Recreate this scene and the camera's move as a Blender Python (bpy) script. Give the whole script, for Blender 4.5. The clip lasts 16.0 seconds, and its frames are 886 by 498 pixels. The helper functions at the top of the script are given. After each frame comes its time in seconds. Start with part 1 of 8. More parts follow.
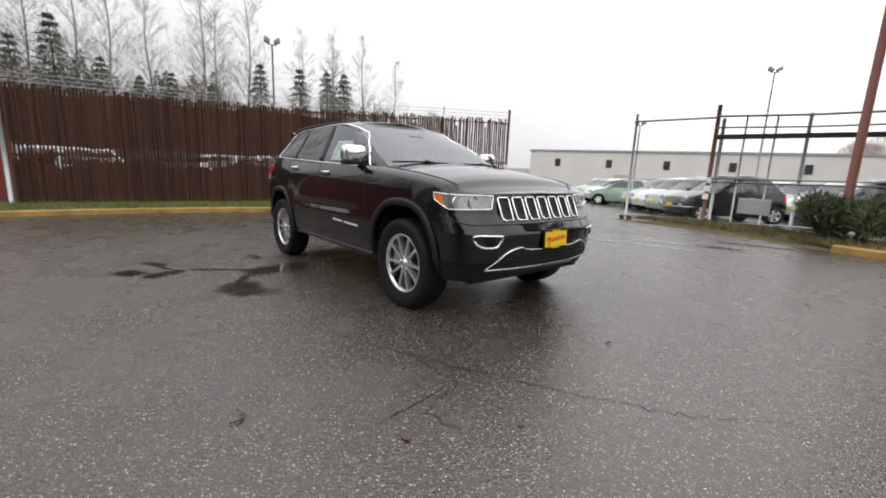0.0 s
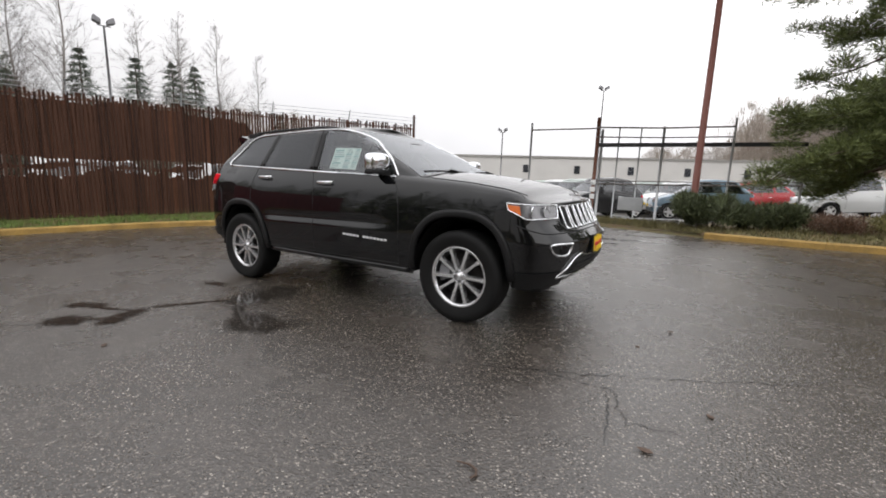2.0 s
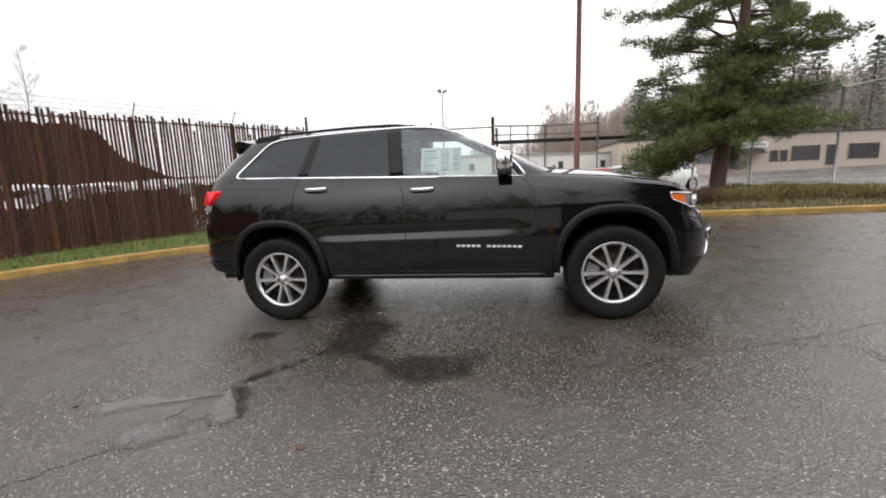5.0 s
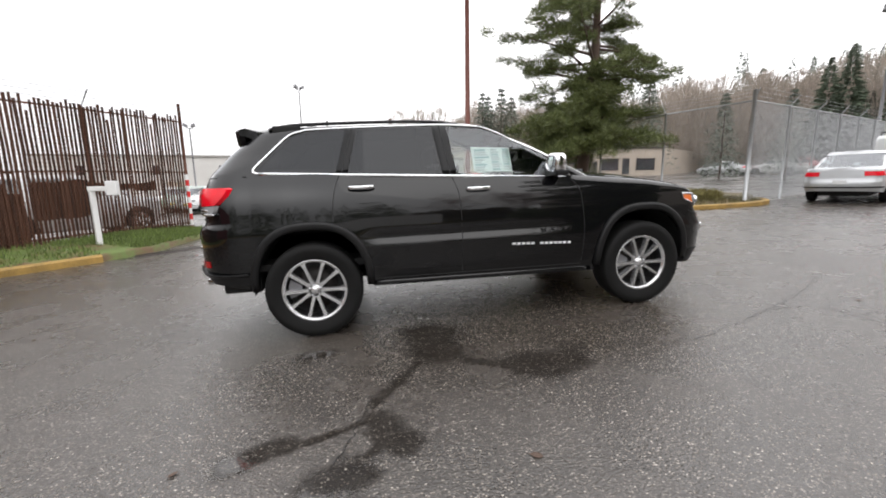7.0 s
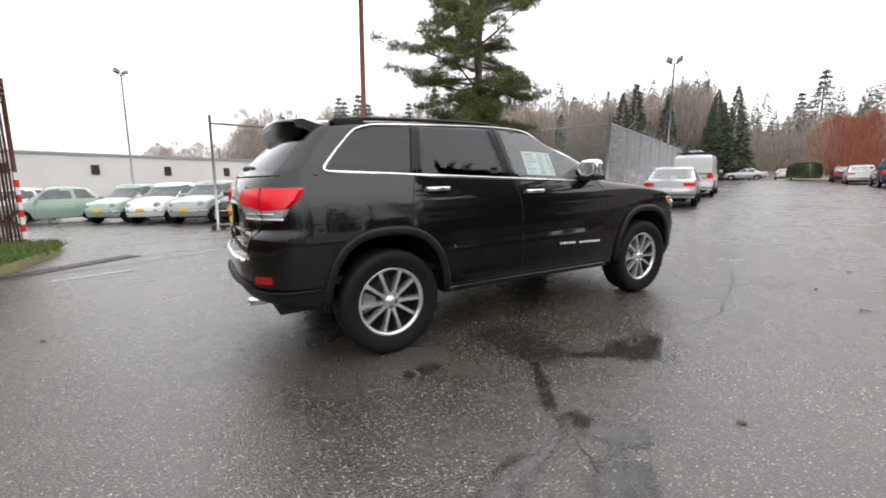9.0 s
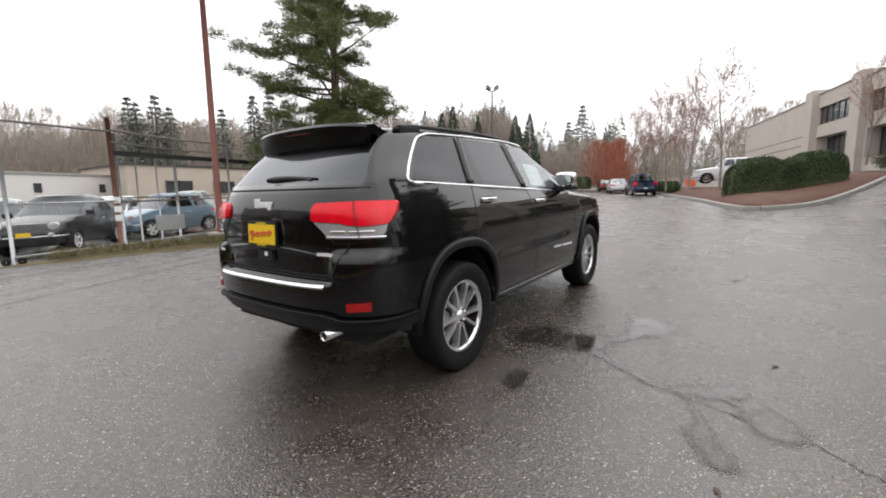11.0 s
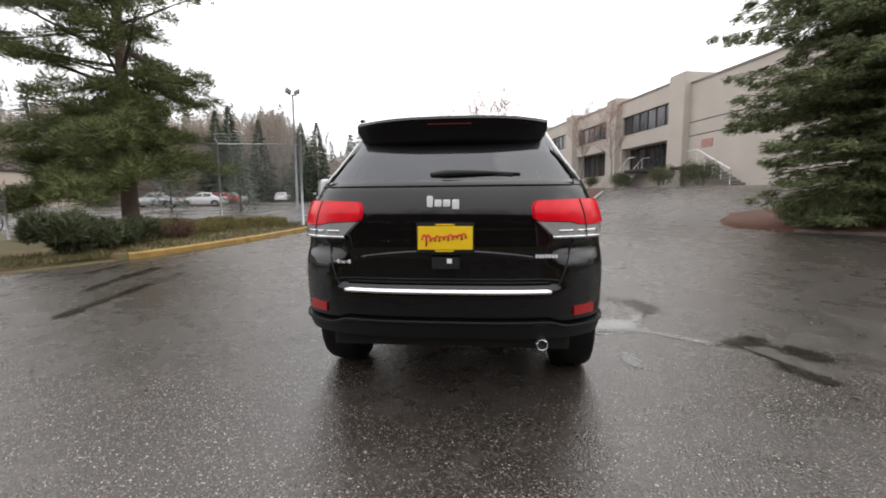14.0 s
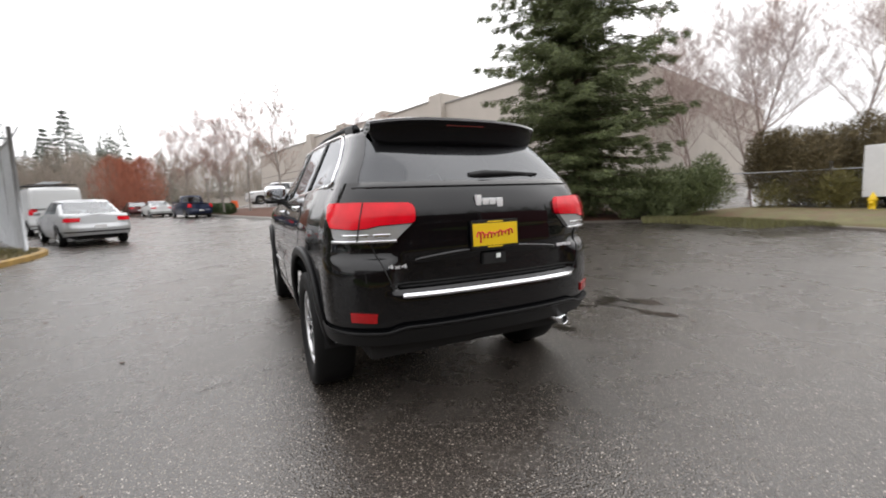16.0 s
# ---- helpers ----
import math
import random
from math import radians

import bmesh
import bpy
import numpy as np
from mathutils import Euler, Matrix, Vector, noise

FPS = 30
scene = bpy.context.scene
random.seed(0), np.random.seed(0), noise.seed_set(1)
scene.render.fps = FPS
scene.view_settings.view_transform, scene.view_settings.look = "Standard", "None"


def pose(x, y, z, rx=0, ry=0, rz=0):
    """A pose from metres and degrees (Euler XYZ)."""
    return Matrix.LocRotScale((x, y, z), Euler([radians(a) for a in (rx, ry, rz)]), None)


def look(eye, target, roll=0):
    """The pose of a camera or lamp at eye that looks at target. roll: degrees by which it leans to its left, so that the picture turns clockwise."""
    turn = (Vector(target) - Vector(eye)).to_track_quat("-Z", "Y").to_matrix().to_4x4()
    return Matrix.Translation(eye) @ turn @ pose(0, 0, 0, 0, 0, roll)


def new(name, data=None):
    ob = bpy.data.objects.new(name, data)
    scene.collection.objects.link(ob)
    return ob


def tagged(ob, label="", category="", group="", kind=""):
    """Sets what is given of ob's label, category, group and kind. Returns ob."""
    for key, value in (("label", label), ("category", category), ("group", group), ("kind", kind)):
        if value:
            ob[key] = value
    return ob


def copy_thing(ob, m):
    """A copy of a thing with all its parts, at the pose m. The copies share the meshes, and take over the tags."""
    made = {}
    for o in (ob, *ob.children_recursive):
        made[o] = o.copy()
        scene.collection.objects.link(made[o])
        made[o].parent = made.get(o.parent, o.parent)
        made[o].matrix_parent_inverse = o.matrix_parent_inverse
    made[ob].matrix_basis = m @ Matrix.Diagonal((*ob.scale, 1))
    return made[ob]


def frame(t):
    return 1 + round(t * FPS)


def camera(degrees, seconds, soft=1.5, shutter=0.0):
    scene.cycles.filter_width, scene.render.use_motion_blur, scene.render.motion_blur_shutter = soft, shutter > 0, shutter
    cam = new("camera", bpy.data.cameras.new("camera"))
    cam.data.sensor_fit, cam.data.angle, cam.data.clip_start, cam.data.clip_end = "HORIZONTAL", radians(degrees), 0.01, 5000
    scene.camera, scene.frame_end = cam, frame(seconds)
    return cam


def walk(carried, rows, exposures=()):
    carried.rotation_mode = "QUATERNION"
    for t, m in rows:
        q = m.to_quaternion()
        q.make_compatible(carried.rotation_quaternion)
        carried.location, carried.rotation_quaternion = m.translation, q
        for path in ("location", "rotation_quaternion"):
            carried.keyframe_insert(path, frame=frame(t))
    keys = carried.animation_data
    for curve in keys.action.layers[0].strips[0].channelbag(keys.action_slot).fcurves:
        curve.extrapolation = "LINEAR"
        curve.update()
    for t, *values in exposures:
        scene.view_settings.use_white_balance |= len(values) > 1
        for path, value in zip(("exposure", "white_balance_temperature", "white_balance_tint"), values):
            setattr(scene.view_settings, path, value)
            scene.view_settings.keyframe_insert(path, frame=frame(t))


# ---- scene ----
cam = camera(93.1, 16.0, 1.8, 0.3)
SLOPE = Matrix.Rotation(-radians(1.45), 4, "Y")   # the lot climbs gently towards +x
PATH = [
    (0, (4.382, -2.884, 1.13), (2.865, -1.627, 0.786), 1.4),
    (0.5, (4.104, -3.182, 1.15), (2.715, -1.783, 0.818), 1.5),
    (1, (3.794, -3.404, 1.136), (2.506, -1.916, 0.78), 0.7),
    (1.5, (3.484, -3.635, 1.146), (2.308, -2.049, 0.828), 1.0),
    (2, (3.144, -3.832, 1.162), (2.094, -2.159, 0.843), 0.6),
    (2.5, (2.765, -3.971, 1.182), (1.788, -2.251, 0.885), 2.1),
    (3, (2.388, -4.144, 1.182), (1.553, -2.357, 0.852), 1.4),
    (3.5, (1.99, -4.236, 1.179), (1.258, -2.408, 0.833), 1.5),
    (4, (1.583, -4.297, 1.182), (0.988, -2.412, 0.876), 0.8),
    (4.5, (1.143, -4.368, 1.204), (0.701, -2.45, 0.848), -0.1),
    (4.7, (0.964, -4.379, 1.197), (0.539, -2.452, 0.869), -2.0),
    (7, (-1.022, -4.32, 1.258), (-0.668, -2.383, 0.911), -2.4),
    (7.5, (-1.438, -4.157, 1.248), (-0.954, -2.243, 0.929), -2.0),
    (8, (-1.852, -4.017, 1.255), (-1.15, -2.169, 0.949), -1.6),
    (10.3, (-3.491, -2.898, 1.294), (-2.093, -1.504, 0.973), -1.5),
    (10.5, (-3.602, -2.77, 1.295), (-2.12, -1.459, 0.998), -1.7),
    (11, (-3.869, -2.476, 1.301), (-2.261, -1.325, 1.002), -1.7),
    (11.5, (-4.042, -2.097, 1.293), (-2.344, -1.078, 1.008), -0.9),
    (12, (-4.254, -1.727, 1.297), (-2.448, -0.917, 1.01), -1.5),
    (12.5, (-4.388, -1.352, 1.273), (-2.528, -0.655, 1.04), -0.3),
    (13, (-4.494, -0.96, 1.288), (-2.573, -0.436, 1.101), 0.4),
    (13.5, (-4.604, -0.586, 1.292), (-2.652, -0.231, 1.034), 0.4),
    (14, (-4.578, -0.21, 1.272), (-2.607, -0.011, 1.002), -0.6),
    (14.5, (-4.59, 0.181, 1.278), (-2.606, 0.101, 1.039), -0.4),
    (15, (-4.562, 0.524, 1.273), (-2.604, 0.196, 1.028), 0.0),
    (15.5, (-4.458, 0.867, 1.259), (-2.554, 0.314, 0.998), -0.0),
    (16, (-4.371, 1.279, 1.259), (-2.581, 0.425, 1.0), -1.8),
]
walk(cam, [(t, SLOPE @ look(eye, target, roll)) for t, eye, target, roll in PATH],
     [(0, -0.1), (2.5, -0.14), (4.0, 0), (7.0, 0.22), (8.0, 0.22), (10.5, 0.04), (13.0, 0), (16.0, 0.08)])
# ---- world and light: a bright overcast sky ----
world = bpy.data.worlds.new("overcast")
scene.world = world
world.use_nodes = True
wn, wl = world.node_tree.nodes, world.node_tree.links
wn.clear()
sky = wn.new("ShaderNodeTexSky")
sky.sky_type, sky.sun_disc = "NISHITA", False
sky.sun_elevation, sky.sun_rotation = radians(32), radians(200)
sky.air_density, sky.dust_density = 1.0, 6.0
bw = wn.new("ShaderNodeRGBToBW")
tex = wn.new("ShaderNodeTexCoord")
cloud = wn.new("ShaderNodeTexNoise")
cloud.inputs["Scale"].default_value, cloud.inputs["Detail"].default_value = 1.6, 5.0
ramp = wn.new("ShaderNodeValToRGB")
ramp.color_ramp.elements[0].position, ramp.color_ramp.elements[0].color = 0.3, (0.78, 0.778, 0.805, 1)
ramp.color_ramp.elements[1].position, ramp.color_ramp.elements[1].color = 0.7, (0.98, 0.966, 0.975, 1)
cover = wn.new("ShaderNodeMix")
cover.data_type = "RGBA"
cover.inputs[0].default_value = 0.9
scale = wn.new("ShaderNodeVectorMath")
scale.operation = "SCALE"
scale.inputs[3].default_value = 0.11
back = wn.new("ShaderNodeBackground")
back.inputs[1].default_value = 1.0
wout = wn.new("ShaderNodeOutputWorld")
wl.new(sky.outputs[0], bw.inputs[0])
wl.new(bw.outputs[0], scale.inputs[0])
wl.new(tex.outputs["Generated"], cloud.inputs["Vector"])
wl.new(cloud.outputs["Fac"], ramp.inputs[0])
wl.new(scale.outputs[0], cover.inputs[6])
wl.new(ramp.outputs[0], cover.inputs[7])
# an overcast sky is dimmest at the horizon and brightest overhead, a little more so towards the veiled sun
way = wn.new("ShaderNodeVectorMath")
way.operation = "DOT_PRODUCT"
way.inputs[1].default_value = (0.16, 0.13, 0.86)
bright = wn.new("ShaderNodeMapRange")
bright.interpolation_type = "LINEAR"
bright.inputs[1].default_value, bright.inputs[2].default_value, bright.inputs[3].default_value, bright.inputs[4].default_value = -0.05, 0.9, 0.0, 1.0
rise = wn.new("ShaderNodeMath")
rise.operation, rise.inputs[1].default_value = "POWER", 0.68
level = wn.new("ShaderNodeMath")
level.operation, level.inputs[1].default_value, level.inputs[2].default_value = "MULTIPLY_ADD", 1.75, 0.88
glow = wn.new("ShaderNodeVectorMath")
glow.operation = "SCALE"
wl.new(tex.outputs["Generated"], way.inputs[0])
wl.new(way.outputs["Value"], bright.inputs[0])
wl.new(cover.outputs[2], glow.inputs[0])
wl.new(bright.outputs[0], rise.inputs[0])
wl.new(rise.outputs[0], level.inputs[0])
wl.new(level.outputs[0], glow.inputs[3])
wl.new(glow.outputs[0], back.inputs[0])
wl.new(back.outputs[0], wout.inputs[0])
sun = new("sun", bpy.data.lights.new("sun", "SUN"))
sun.data.energy, sun.data.angle, sun.data.color = 0.7, radians(85), (1.0, 0.97, 0.93)
sun.matrix_world = look((16, -12, 16), (0, 0, 0))
# ---- materials ----
MATS = {}


def mat(name, color, rough=0.6, metal=0.0, coat=0.0, vary=0.12, grain=0.0, scale=8.0, bump=0.0, fine=60.0, rand=0.0, spec=0.5, stretch=(1, 1, 1)):
    """A procedural material: base colour broken up by noise at two scales, roughness wear and fine relief."""
    if name in MATS:
        return MATS[name]
    m = bpy.data.materials.new(name)
    m.use_nodes = True
    n, l = m.node_tree.nodes, m.node_tree.links
    b = n["Principled BSDF"]
    b.inputs["Roughness"].default_value = rough
    b.inputs["Metallic"].default_value = metal
    b.inputs["Coat Weight"].default_value = coat
    b.inputs["Coat Roughness"].default_value = 0.04
    b.inputs["Coat IOR"].default_value = 1.52 if coat == 1.0 else 1.5
    b.inputs["Specular IOR Level"].default_value = spec
    tc = n.new("ShaderNodeTexCoord")
    mp = n.new("ShaderNodeMapping")
    mp.inputs["Scale"].default_value = stretch
    l.new(tc.outputs["Object"], mp.inputs["Vector"])
    big = n.new("ShaderNodeTexNoise")
    big.inputs["Scale"].default_value, big.inputs["Detail"].default_value = scale, 4.0
    small = n.new("ShaderNodeTexNoise")
    small.inputs["Scale"].default_value, small.inputs["Detail"].default_value = fine, 3.0
    l.new(mp.outputs[0], big.inputs["Vector"])
    l.new(mp.outputs[0], small.inputs["Vector"])
    add = n.new("ShaderNodeMath")
    add.operation = "MULTIPLY_ADD"
    add.inputs[1].default_value = vary * 2
    add.inputs[2].default_value = 1 - vary
    l.new(big.outputs["Fac"], add.inputs[0])
    add2 = n.new("ShaderNodeMath")
    add2.operation = "MULTIPLY_ADD"
    add2.inputs[1].default_value = grain * 2
    l.new(small.outputs["Fac"], add2.inputs[0])
    sub = n.new("ShaderNodeMath")
    sub.operation = "SUBTRACT"
    sub.inputs[1].default_value = grain
    l.new(add.outputs[0], sub.inputs[0])
    l.new(sub.outputs[0], add2.inputs[2])
    last = add2
    if rand:
        oi = n.new("ShaderNodeObjectInfo")
        rm = n.new("ShaderNodeMath")
        rm.operation = "MULTIPLY_ADD"
        rm.inputs[1].default_value = rand * 2
        rm.inputs[2].default_value = 1 - rand
        l.new(oi.outputs["Random"], rm.inputs[0])
        mul = n.new("ShaderNodeMath")
        mul.operation = "MULTIPLY"
        l.new(rm.outputs[0], mul.inputs[0])
        l.new(last.outputs[0], mul.inputs[1])
        last = mul
    vm = n.new("ShaderNodeVectorMath")
    vm.operation = "SCALE"
    vm.inputs[0].default_value = color[:3]
    l.new(last.outputs[0], vm.inputs[3])
    l.new(vm.outputs[0], b.inputs["Base Color"])
    if bump:
        bp = n.new("ShaderNodeBump")
        bp.inputs["Strength"].default_value = bump
        bp.inputs["Distance"].default_value = 0.01
        l.new(small.outputs["Fac"], bp.inputs["Height"])
        l.new(bp.outputs[0], b.inputs["Normal"])
    MATS[name] = m
    return m


def island(m, amount):
    """Adds a random brightness to every loose piece of a joined mesh."""
    n, l = m.node_tree.nodes, m.node_tree.links
    b = n["Principled BSDF"]
    link = b.inputs["Base Color"].links[0]
    src = link.from_socket
    g = n.new("ShaderNodeNewGeometry")
    ma = n.new("ShaderNodeMath")
    ma.operation = "MULTIPLY_ADD"
    ma.inputs[1].default_value = 2 * amount
    ma.inputs[2].default_value = 1 - amount
    l.new(g.outputs["Random Per Island"], ma.inputs[0])
    vm = n.new("ShaderNodeVectorMath")
    vm.operation = "SCALE"
    l.new(src, vm.inputs[0])
    l.new(ma.outputs[0], vm.inputs[3])
    l.new(vm.outputs[0], b.inputs["Base Color"])
    return m


def glass(name, tint, gloss_rough=0.01, ior=1.8):
    """Window glass: lets tinted light through and reflects by Fresnel."""
    if name in MATS:
        return MATS[name]
    m = bpy.data.materials.new(name)
    m.use_nodes = True
    n, l = m.node_tree.nodes, m.node_tree.links
    n.clear()
    out = n.new("ShaderNodeOutputMaterial")
    tr = n.new("ShaderNodeBsdfTransparent")
    tr.inputs[0].default_value = (*tint, 1)
    gl = n.new("ShaderNodeBsdfGlossy")
    gl.inputs["Roughness"].default_value = gloss_rough
    gl.inputs["Color"].default_value = (0.95, 0.97, 1, 1)
    fr = n.new("ShaderNodeFresnel")
    fr.inputs["IOR"].default_value = ior
    mx = n.new("ShaderNodeMixShader")
    l.new(fr.outputs[0], mx.inputs[0])
    l.new(tr.outputs[0], mx.inputs[1])
    l.new(gl.outputs[0], mx.inputs[2])
    l.new(mx.outputs[0], out.inputs[0])
    MATS[name] = m
    return m


def asphalt_material():
    m = bpy.data.materials.new("wet asphalt")
    m.use_nodes = True
    n, l = m.node_tree.nodes, m.node_tree.links
    b = n["Principled BSDF"]
    tc = n.new("ShaderNodeTexCoord")

    def noise_tex(scale, detail=4.0, rough=0.55):
        t = n.new("ShaderNodeTexNoise")
        t.inputs["Scale"].default_value, t.inputs["Detail"].default_value, t.inputs["Roughness"].default_value = scale, detail, rough
        l.new(tc.outputs["Object"], t.inputs["Vector"])
        return t

    def mapr(src, a, b2, c, d):
        r = n.new("ShaderNodeMapRange")
        r.inputs[1].default_value, r.inputs[2].default_value, r.inputs[3].default_value, r.inputs[4].default_value = a, b2, c, d
        l.new(src, r.inputs[0])
        return r.outputs[0]

    def mix(fac, a, b2):
        x = n.new("ShaderNodeMix")
        x.data_type = "RGBA"
        if isinstance(fac, float):
            x.inputs[0].default_value = fac
        else:
            l.new(fac, x.inputs[0])
        for i, v in ((6, a), (7, b2)):
            if isinstance(v, tuple):
                x.inputs[i].default_value = (*v, 1)
            else:
                l.new(v, x.inputs[i])
        return x.outputs[2]

    # crushed stone of mixed sizes, pushed about so that no two chips are alike
    wob = noise_tex(40.0, 3.0)
    shift = n.new("ShaderNodeVectorMath")
    shift.operation = "MULTIPLY_ADD"
    shift.inputs[1].default_value = (0.012, 0.012, 0.012)
    l.new(wob.outputs["Color"], shift.inputs[0])
    l.new(tc.outputs["Object"], shift.inputs[2])

    def chips(scale, lo, hi, near, far):
        v = n.new("ShaderNodeTexVoronoi")
        v.inputs["Scale"].default_value = scale
        l.new(shift.outputs[0], v.inputs["Vector"])
        tone = n.new("ShaderNodeSeparateColor")
        l.new(v.outputs["Color"], tone.inputs[0])
        c = n.new("ShaderNodeMath")
        c.operation = "MULTIPLY"
        l.new(mapr(tone.outputs[0], lo, hi, 0.0, 1.0), c.inputs[0])
        l.new(mapr(v.outputs["Distance"], near, far, 1.0, 0.0), c.inputs[1])
        return v, c, tone

    stones, chip, hue = chips(84.0, 0.68, 1.0, 0.22, 0.46)
    _, chip_s, _ = chips(135.0, 0.66, 1.0, 0.2, 0.55)
    grit = noise_tex(140.0, 2.0)
    patch = noise_tex(0.35, 5.0)
    worn = noise_tex(2.2, 6.0, 0.65)
    basec = mix(mapr(patch.outputs["Fac"], 0.35, 0.65, 0.0, 1.0), (0.035, 0.029, 0.024), (0.050, 0.042, 0.035))
    basec = mix(mapr(worn.outputs["Fac"], 0.45, 0.7, 0.0, 0.7), basec, (0.062, 0.051, 0.043))
    basec = mix(mapr(grit.outputs["Fac"], 0.4, 0.7, 0.0, 0.6), basec, (0.011, 0.0105, 0.010))
    stone_c = mix(mapr(hue.outputs[1], 0.2, 0.9, 0.0, 1.0), (0.26, 0.22, 0.18), (0.62, 0.56, 0.49))
    basec = mix(chip_s.outputs[0], basec, (0.28, 0.245, 0.21))
    basec = mix(chip.outputs[0], basec, stone_c)
    l.new(basec, b.inputs["Base Color"])
    wet = n.new("ShaderNodeMath")
    wet.operation = "ADD"
    l.new(mapr(patch.outputs["Fac"], 0.35, 0.62, 0.10, 0.0), wet.inputs[0])
    l.new(mapr(worn.outputs["Fac"], 0.3, 0.7, 0.15, 0.30), wet.inputs[1])
    l.new(wet.outputs[0], b.inputs["Roughness"])
    b.inputs["Specular IOR Level"].default_value = 0.85
    bp = n.new("ShaderNodeBump")
    bp.inputs["Strength"].default_value, bp.inputs["Distance"].default_value = 0.55, 0.005
    l.new(stones.outputs["Distance"], bp.inputs["Height"])
    bp2 = n.new("ShaderNodeBump")
    bp2.inputs["Strength"].default_value, bp2.inputs["Distance"].default_value = 0.03, 0.02
    l.new(worn.outputs["Fac"], bp2.inputs["Height"])
    l.new(bp.outputs[0], bp2.inputs["Normal"])
    l.new(bp2.outputs[0], b.inputs["Normal"])
    return m


M_ASPHALT = asphalt_material()
M_PAINT = mat("black metallic car paint", (0.0030, 0.0031, 0.0038), 0.40, 0.0, 1.0, 0.05, 0.03, 2.0, 0.0, 900.0, spec=0.03)
M_CLAD = mat("black moulded plastic", (0.009, 0.009, 0.0095), 0.48, 0, 0, 0.08, 0.05, 6, 0.05, 300, spec=0.3)
M_TYRE = mat("wet black rubber", (0.008, 0.008, 0.008), 0.65, 0, 0, 0.15, 0.08, 9, 0.1, 120, spec=0.22)
M_CHROME = mat("chrome", (0.82, 0.83, 0.85), 0.08, 1.0, 0, 0.03, 0.0, 4)
M_ALLOY = mat("silver painted alloy", (0.66, 0.66, 0.67), 0.22, 0.75, 0.5, 0.06, 0.02, 6)
M_DARK = mat("dark cavity", (0.008, 0.008, 0.008), 0.7, 0, 0, 0.1)
M_DISC = mat("brake disc steel", (0.030, 0.026, 0.025), 0.6, 0.4, 0, 0.15, 0.05, 8)
M_GLASS = glass("clear car glass", (0.80, 0.88, 0.85), 0.01, 1.85)
M_PRIV = glass("privacy car glass", (0.04, 0.04, 0.044), 0.01, 1.50)
M_SCREEN = glass("windscreen glass", (0.66, 0.79, 0.77), 0.01, 2.35)
M_REARGLASS = glass("dark rear glass", (0.04, 0.04, 0.045), 0.01, 1.75)
M_BADGE = mat("bright badge metal", (0.80, 0.80, 0.82), 0.35, 0.1, 0.5, 0.03)
M_LAMPBACK = mat("headlamp interior", (0.20, 0.20, 0.21), 0.2, 0.5, 1.0, 0.5, 0.3, 22, 0.3, 60)
M_DARKRED = mat("dark red reflector", (0.36, 0.006, 0.008), 0.2, 0, 0.3, 0.3, 0.1, 40)
M_REDLENS = mat("red lamp lens", (0.72, 0.004, 0.016), 0.15, 0, 0.25, 0.22, 0.06, 14, 0.05, 200, spec=0.3)
M_CLEARLENS = mat("clear lamp lens", (0.44, 0.445, 0.455), 0.12, 0.3, 1.0, 0.15, 0.1, 20, 0.1, 90)
M_ORANGE = mat("amber reflector", (0.75, 0.16, 0.02), 0.2, 0, 0.8, 0.08)
M_YELLOW = mat("yellow plate", (0.82, 0.55, 0.01), 0.4, 0, 0, 0.05)
M_REDINK = mat("red lettering", (0.6, 0.03, 0.03), 0.5, 0, 0, 0.05)
M_WHITE = mat("white paint", (0.78, 0.78, 0.78), 0.4, 0, 0.2, 0.06, 0.02)
M_PAPER = mat("printed paper", (0.86, 0.90, 0.88), 0.7, 0, 0, 0.04)
M_INK = mat("grey print", (0.30, 0.36, 0.38), 0.7, 0, 0, 0.05)
M_SEAT = mat("dark leather", (0.03, 0.028, 0.027), 0.5, 0, 0, 0.1, 0.05, 8, 0.1, 80)
M_GALV = mat("galvanised steel", (0.42, 0.43, 0.44), 0.45, 0.7, 0, 0.2, 0.06, 5)
M_RUST = mat("rusty steel", (0.16, 0.07, 0.045), 0.7, 0.2, 0, 0.35, 0.15, 5, 0.1, 50)
M_STEEL = mat("weathered gate steel", (0.17, 0.155, 0.145), 0.55, 0.4, 0, 0.3, 0.1, 4)
M_REDPOLE = mat("rust red painted pole", (0.14, 0.042, 0.028), 0.6, 0, 0, 0.3, 0.1, 2.0, 0.1, 40, stretch=(1, 1, 0.25))
M_SLAT = mat("weathered brown slat", (0.047, 0.0225, 0.0140), 0.65, 0, 0, 0.85, 0.2, 1.1, 0.15, 30, rand=0.6, stretch=(3, 3, 0.5), spec=0.2)
M_CLOTH = mat("weathered brown screen cloth", (0.104, 0.048, 0.028), 0.85, 0, 0, 0.95, 0.5, 2.0, 0.3, 14, stretch=(3.5, 3.5, 0.35), spec=0.1)
M_GRASS = mat("wet grass", (0.090, 0.130, 0.028), 0.7, 0, 0, 0.5, 0.3, 3.0, 0.4, 60)


